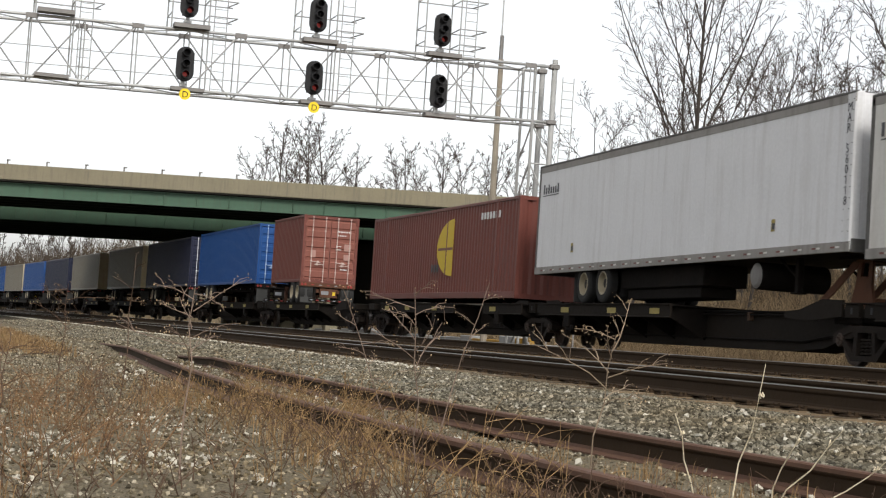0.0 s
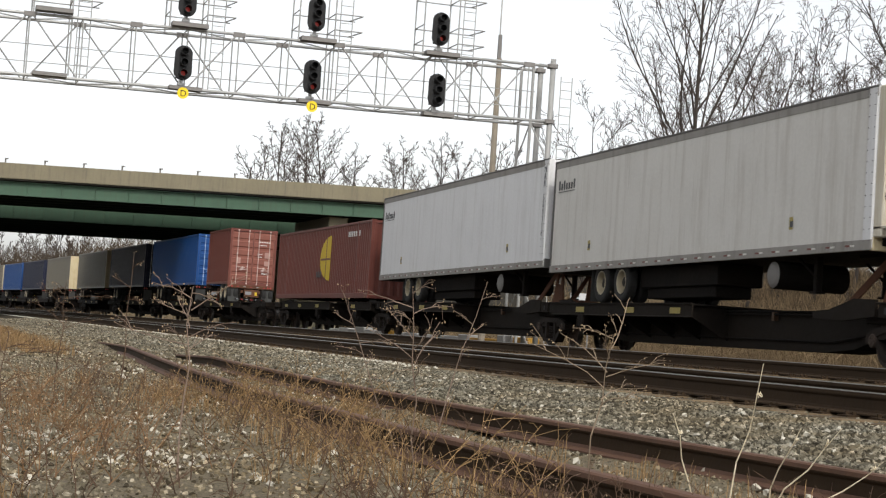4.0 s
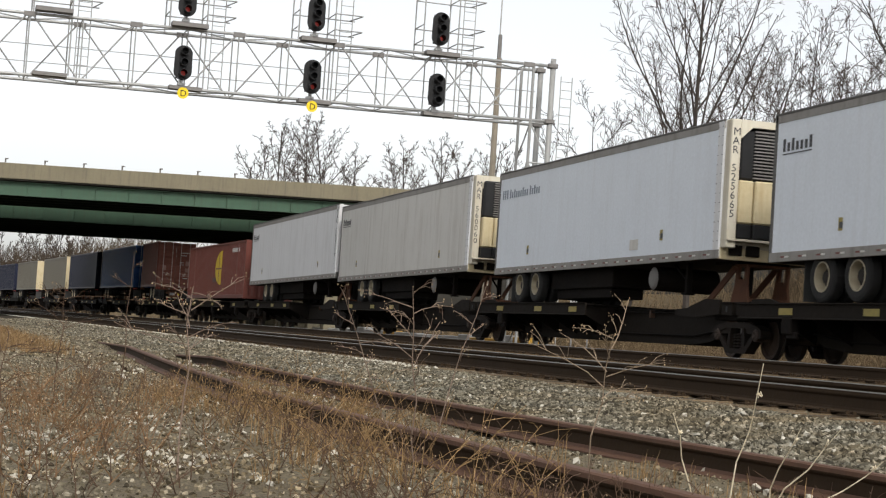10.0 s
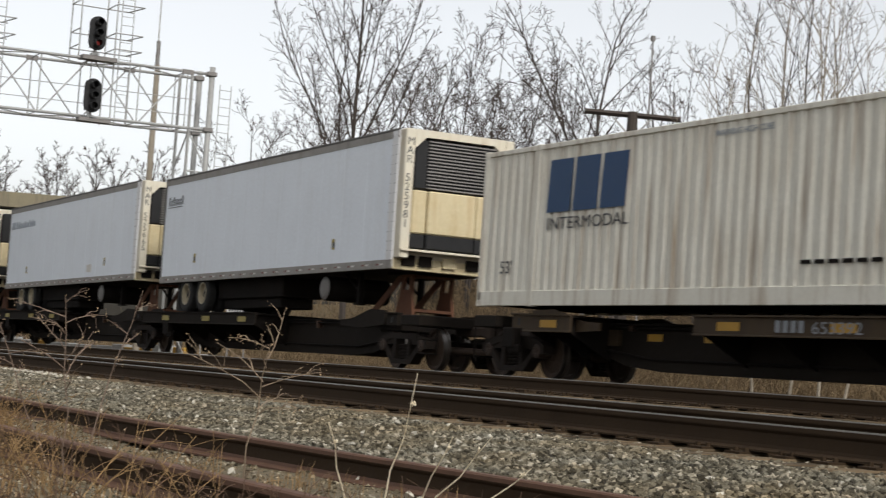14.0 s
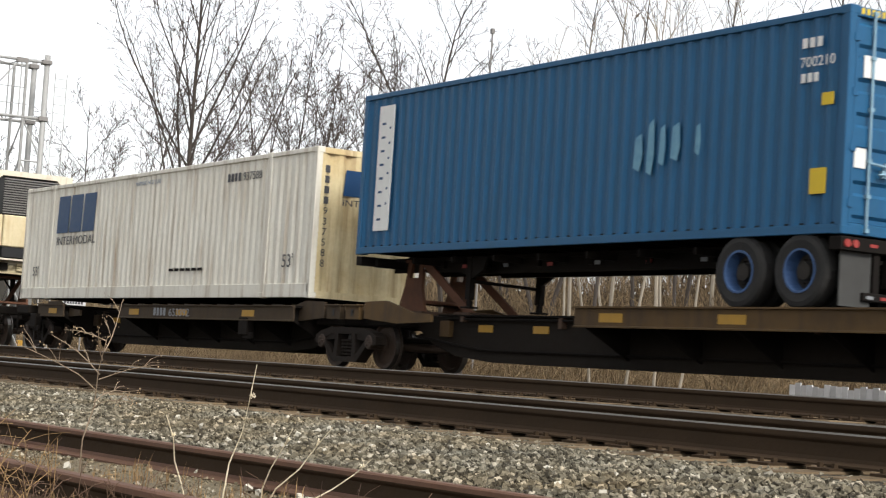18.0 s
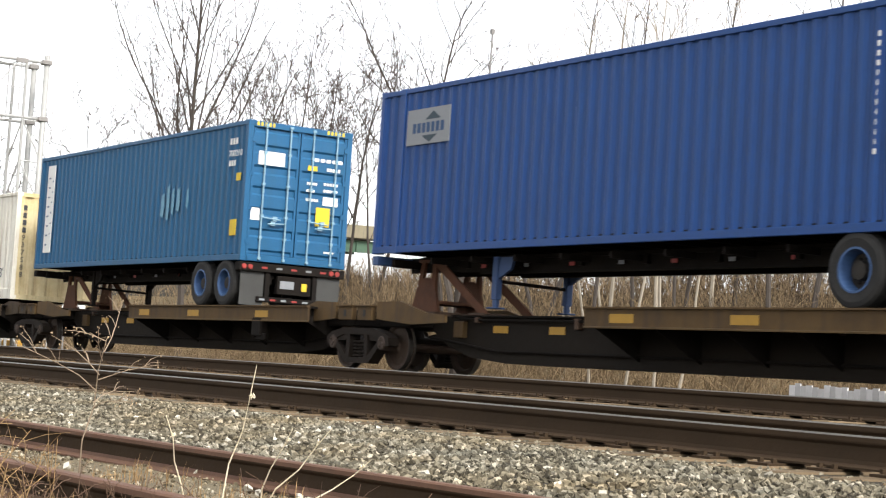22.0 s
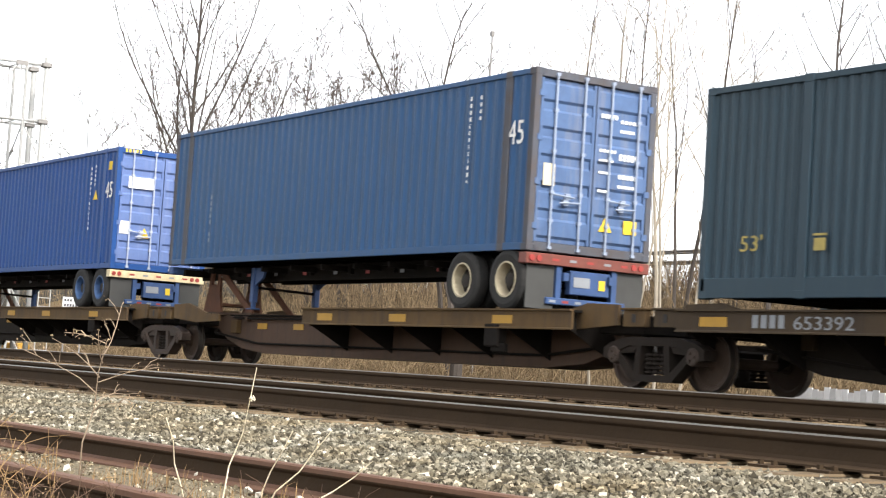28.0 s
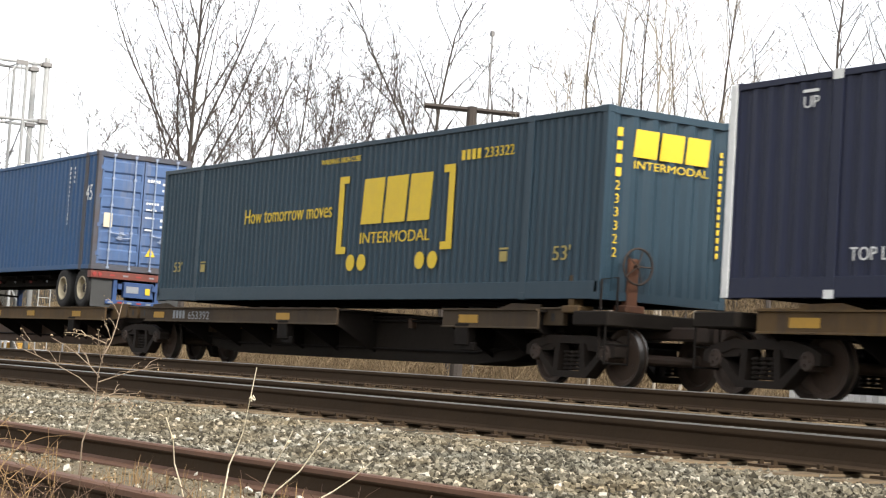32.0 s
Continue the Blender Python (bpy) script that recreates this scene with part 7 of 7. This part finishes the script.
for sd, b0, d0, b1, z1 in ((11, 65.22, 6.5, 66.17, -0.2), (12, 64.36, 6.5, 63.47, -0.013), (13, 63.36, 6.5, 62.21, -0.22), (14, 63.5, 6.5, 60.97, -0.21), (15, 62.75, 6.5, 59.68, -0.31)):
    weed(sd, polar(b0, d0), polar(b1, 6.2, z1), 1, 0.06, "single pale dry grass stalk", pale=True, thick=0.0038, seeds=False, low=0.8)


def small_weeds(name, label, count, place, height, seed, stem="stalk", seeds=True):
    r = random.Random(seed)
    br, sp_ = [], []
    for i in range(count):
        p = place(r)
        h = height * r.uniform(0.4, 1.0)
        top = p + Vector((r.gauss(0, 0.45) * h, r.gauss(0, 0.45) * h, h * r.uniform(0.6, 1.0)))
        br.append(([p, p.lerp(top, 0.5) + Vector((r.uniform(-0.02, 0.02), r.uniform(-0.02, 0.02), 0)), top], [0.0028, 0.0022, 0.0014]))
        for k in range(r.randint(3, 7)):
            f = r.uniform(0.2, 0.95)
            q = p.lerp(top, f)
            d = Vector((r.uniform(-1, 1), r.uniform(-1, 1), r.uniform(-0.3, 1.2))).normalized() * h * r.uniform(0.2, 0.55)
            br.append(([q, q + d * 0.5 + Vector((0, 0, 0.01)), q + d], [0.0018, 0.0014, 0.001]))
            sp_ += [q + d * r.uniform(0.7, 1) + Vector((r.uniform(-1, 1), r.uniform(-1, 1), r.uniform(-1, 1))) * 0.012 for j in range(2) if r.random() < 0.3]
    t = tagged(new(name, tubes_mesh(name, br, 3, stem)), label, "weeds", kind="stuff")
    if seeds:
        tagged(new("seed_spray", seed_heads("seed_spray", sp_, [r.uniform(0.0025, 0.0045) for p in sp_])), "small tan seed heads of the low weeds", "weeds", kind="stuff")
    return t


def spot(b0, b1, d0, d1):
    return lambda r: polar(r.uniform(b0, b1), r.uniform(d0, d1))


def along(x0, x1, y0, y1):
    def f(r):
        x, y = r.uniform(x0, x1), r.uniform(y0, y1)
        return Vector((x, y, ground_z(x, y)))
    return f


def clumps(place, count, size, seed):
    """Places gathered round a few centres."""
    r0 = random.Random(seed)
    centres = [place(r0) for i in range(count)]

    def f(r):
        c = r.choice(centres)
        x, y = c.x + r.gauss(0, size), c.y + r.gauss(0, size)
        return Vector((x, y, ground_z(x, y)))
    return f


small_weeds("low_weeds", "reddish brown weeds crowding the gravel", 230, clumps(spot(82.6, 90.5, 5.6, 13), 34, 0.2, 51), 0.36, 21, "stalk_red")
small_weeds("low_weeds", "tangled golden stalks over the siding rail", 95, clumps(spot(75.5, 79.5, 10, 14), 9, 0.28, 61), 0.42, 27, "stalk_gold")
small_weeds("low_weeds", "sparse low weeds on open gravel", 34, clumps(spot(79.5, 85, 6.5, 16), 16, 0.2, 59), 0.22, 25, seeds=False)
small_weeds("low_weeds", "bent dead stalks at the near edge of the gravel", 100, clumps(spot(61, 89.5, 5.7, 6.5), 30, 0.18, 60), 0.22, 26, seeds=False)
small_weeds("low_weeds", "low brown weeds by the siding", 130, clumps(along(-16, -5.0, 1.5, 2.3), 22, 0.22, 52), 0.34, 22)
small_weeds("low_weeds", "tan dead stalks lying along the siding rail", 130, clumps(along(-14, -6, 1.8, 2.3), 14, 0.22, 53), 0.4, 24, "dry_grass", False)
small_weeds("low_weeds", "low weeds between the siding rails", 70, clumps(along(-22, -4, 2.5, 3.6), 12, 0.2, 54), 0.26, 23, seeds=False)


def grass(name, label, count, place, height, seed, material="dry_grass", width=0.004):
    """Tufts of bent dry blades."""
    r = random.Random(seed)
    verts, faces = [], []
    for i in range(count):
        p = place(r)
        for k in range(r.randint(9, 18)):
            a = r.uniform(0, 6.283)
            h = height * r.uniform(0.35, 1.0)
            lean = r.uniform(0.15, 0.9)
            b = p + Vector((r.gauss(0, 0.05), r.gauss(0, 0.05), 0))
            d = Vector((math.cos(a), math.sin(a), 0))
            w = Vector((-d.y, d.x, 0)) * width * 0.5
            m = b + d * h * lean * 0.35 + Vector((0, 0, h * 0.6))
            e = b + d * h * lean + Vector((0, 0, h * (1 - 0.45 * lean)))
            n = len(verts)
            verts += [tuple(b - w), tuple(b + w), tuple(m - w * 0.8), tuple(m + w * 0.8), tuple(e)]
            faces += [(n, n + 1, n + 3, n + 2), (n + 2, n + 3, n + 4)]
    me = bpy.data.meshes.new(name)
    me.from_pydata(verts, [], faces)
    me.materials.append(M[material])
    return tagged(new(name, me), label, "grass", kind="stuff")


grass("dry_grass", "tufts of dry tan grass along the siding rails", 60, clumps(along(-17, -6, 1.6, 2.25), 18, 0.15, 55), 0.24, 31)
grass("dry_grass", "dry grass between the siding rails", 40, clumps(along(-14, -5, 2.5, 3.5), 12, 0.12, 56), 0.18, 36)
grass("dry_grass", "dry tan grass on the gravel", 40, clumps(spot(79, 89.8, 5.6, 18), 16, 0.15, 57), 0.12, 32)
grass("dry_grass", "strip of dry pale grass far along the line", 900, along(-48, -26, -1.5, 2.4), 0.26, 33, width=0.01)
grass("dry_grass", "dry grass in front of the siding", 40, clumps(spot(62, 78, 5.6, 7.0), 22, 0.12, 58), 0.18, 34)
grass("verge_grass", "dry tan grass beyond the tracks", 2600, along(-95, -14, 21.5, 34), 0.6, 35, "brush", 0.02)


def thicket(name, label, count, place, height, seed, material="brush", girth=1.0):
    r = random.Random(seed)
    br = []
    for i in range(count):
        p = place(r) - Vector((0, 0, 0.1))
        h = height * r.uniform(0.35, 1.0)
        d = Vector((r.gauss(0, 0.28), r.gauss(0, 0.28), 1)).normalized()
        q = [p]
        for j in range(4):
            d = (d + Vector((r.gauss(0, 0.16), r.gauss(0, 0.16), r.gauss(0, 0.1)))).normalized()
            q.append(q[-1] + d * h / 4)
        w = r.uniform(0.01, 0.024) * girth
        br.append((q, [w, w * 0.8, w * 0.65, w * 0.5, w * 0.3]))
        for k in range(3):
            s_ = q[r.randint(1, 3)]
            e = Vector((r.gauss(0, 0.6), r.gauss(0, 0.6), r.uniform(0.1, 1))).normalized() * h * 0.3
            br.append(([s_, s_ + e * 0.5, s_ + e], [w * 0.5, w * 0.4, w * 0.25]))
    return tagged(new(name, tubes_mesh(name, br, 3, material)), label, "brush", kind="stuff")


thicket("thicket", "tangled brown winter brush beyond the tracks", 6500, along(-75, -16, 27, 39), 2.5, 41)
thicket("thicket", "dark dense winter brush on the bank", 6000, along(-80, -16, 33, 42), 1.9, 45, "brush_dark")
thicket("thicket", "low brown brush further along the line", 2600, along(-150, -60, 25, 40), 2.2, 42)
thicket("thicket", "far brown brush beyond the bridge", 1500, along(-330, -150, 22, 60), 5.0, 43)
thicket("far_woods", "far bare woods beside the line beyond the bridge", 2400, along(-330, -235, 10, 36), 10.5, 44, "brush_dark", 4.0)

# ---- low wall and crossarm pole beyond the tracks ----
wall = tagged(new("barrier_wall"), "low row of pale concrete blocks beyond the tracks", "barrier")
rb = random.Random(9)
x = -112.0
while x < -70:
    ln = rb.uniform(1.6, 2.6)
    bm = bmesh.new()
    box(bm, x, x + ln - 0.08, 24.0, 24.5, -1.3, rb.uniform(0.1, 0.3))
    bevel(bm, 0.03)
    part("block", bm, "yellow" if rb.random() < 0.1 else "wall_white", wall)
    x += ln
fence = tagged(new("white_fence"), "low pale slatted fence beyond the tracks", "fence")
for i in range(58):
    boxes("slat", [(-26.6 + i * 0.16, -26.45 + i * 0.16, 25.0, 25.03, -1.2, 0.2 + 0.05 * math.sin(i * 1.7) * math.cos(i * 0.6))], "fence_white", fence)
for z in (-0.7, 0.0):
    boxes("rail", [(-26.6, -17.4, 25.03, 25.07, z, z + 0.06)], "fence_white", fence)

guard = tagged(new("guard_rail"), "grey steel guard rail along the road on the bank", "guard rail")
for i in range(16):
    boxes("post", [(-64 + i * 2.6, -63.88 + i * 2.6, 41.0, 41.12, 3.0, 4.86)], "galv_dark", guard)
for z in (4.4, 4.78):
    bm = bmesh.new()
    prism(bm, [(40.95, z), (40.9, z + 0.04), (40.95, z + 0.08), (40.9, z + 0.12), (40.95, z + 0.16), (40.99, z + 0.16), (40.99, z)], "x", -64, -24)
    part("rail", bm, "galv_dark", guard, "ribbed grey rail")

board = tagged(new("notice_board"), "white notice board with dark lines beyond the tracks", "sign")
bc = polar(69.25, 67.5)
board.matrix_basis = pose(bc.x, bc.y, 0, 0, 0, 69.25)
boxes("panel", [(-0.42, 0.42, 0, 0.03, 1.42, 2.0)], "fence_white", board, "white sheet panel", 0.005)
for z, w in ((1.84, 0.3), (1.66, 0.7), (1.5, 0.66)):
    each("mark_bar", [(-0.36 + i * 0.1, -0.29 + i * 0.1, -0.008, -0.002, z, z + 0.09) for i in range(int(w * 10))], "dark_ink", board)
each("post", [(sx - 0.03, sx + 0.03, 0.03, 0.09, -1.4, 1.95) for sx in (-0.3, 0.3)], "galv_dark", board)

pole2 = tagged(new("utility_pole"), "old wooden pole with a broad crossarm behind the train", "pole")
pc = polar(57.2, 45)
bm = bmesh.new()
tube(bm, [(pc.x, pc.y, -0.6), (pc.x, pc.y, 6.75)], [0.16, 0.13], 10)
part("pole_shaft", bm, "bark", pole2)
side = Vector((math.cos(radians(57)), math.sin(radians(57)), 0))
bm = bmesh.new()
tube(bm, [Vector((pc.x, pc.y, 6.72)) - side * 1.2, Vector((pc.x, pc.y, 6.62)) + side * 1.2], 0.07, 4)
part("crossarm", bm, "bark", pole2, "weathered crossarm")
bm = bmesh.new()
tube(bm, [Vector((pc.x, pc.y, 6.1)), Vector((pc.x, pc.y, 6.62)) - side * 0.5], 0.025, 5)
tube(bm, [Vector((pc.x, pc.y, 6.1)), Vector((pc.x, pc.y, 6.62)) + side * 0.5], 0.025, 5)
part("arm_brace", bm, "galv", pole2)
mast = tagged(new("thin_mast"), "thin grey mast with a small head behind the trees", "mast")
pm = polar(56.7, 52)
bm = bmesh.new()
tube(bm, [(pm.x, pm.y, -0.6), (pm.x, pm.y, 9.9)], [0.04, 0.03], 6)
part("shaft", bm, "galv_dark", mast)
bm = bmesh.new()
box(bm, pm.x - 0.05, pm.x + 0.05, pm.y - 0.05, pm.y + 0.05, 9.9, 10.05)
part("head", bm, "galv_dark", mast)


# ---- what moves ----
def motions():
    times = [2.0 * i for i in range(17)]
    for ob, centre, z, tilt in MOVERS:
        walk(ob, [(t, on_track(centre + RUN[i], z, tilt)) for i, t in enumerate(times)])
    steps = [0.14 * i for i in range(229)]
    turn = [(t, -math.degrees((RUN[0] - run_at(t)) / 0.42)) for t in steps] + [(32.0, -math.degrees((RUN[0] - RUN[16]) / 0.42))]
    for ob, dx in WHEELS:
        if ob.parent.parent.name in NEAR_CARS:
            walk(ob, [(t, pose(dx, 0, 0.418, 0, a, 0)) for t, a in turn])


NEAR_CARS = [ob.name for ob, c, z, tilt in MOVERS if -125 < c < 60]
motions()
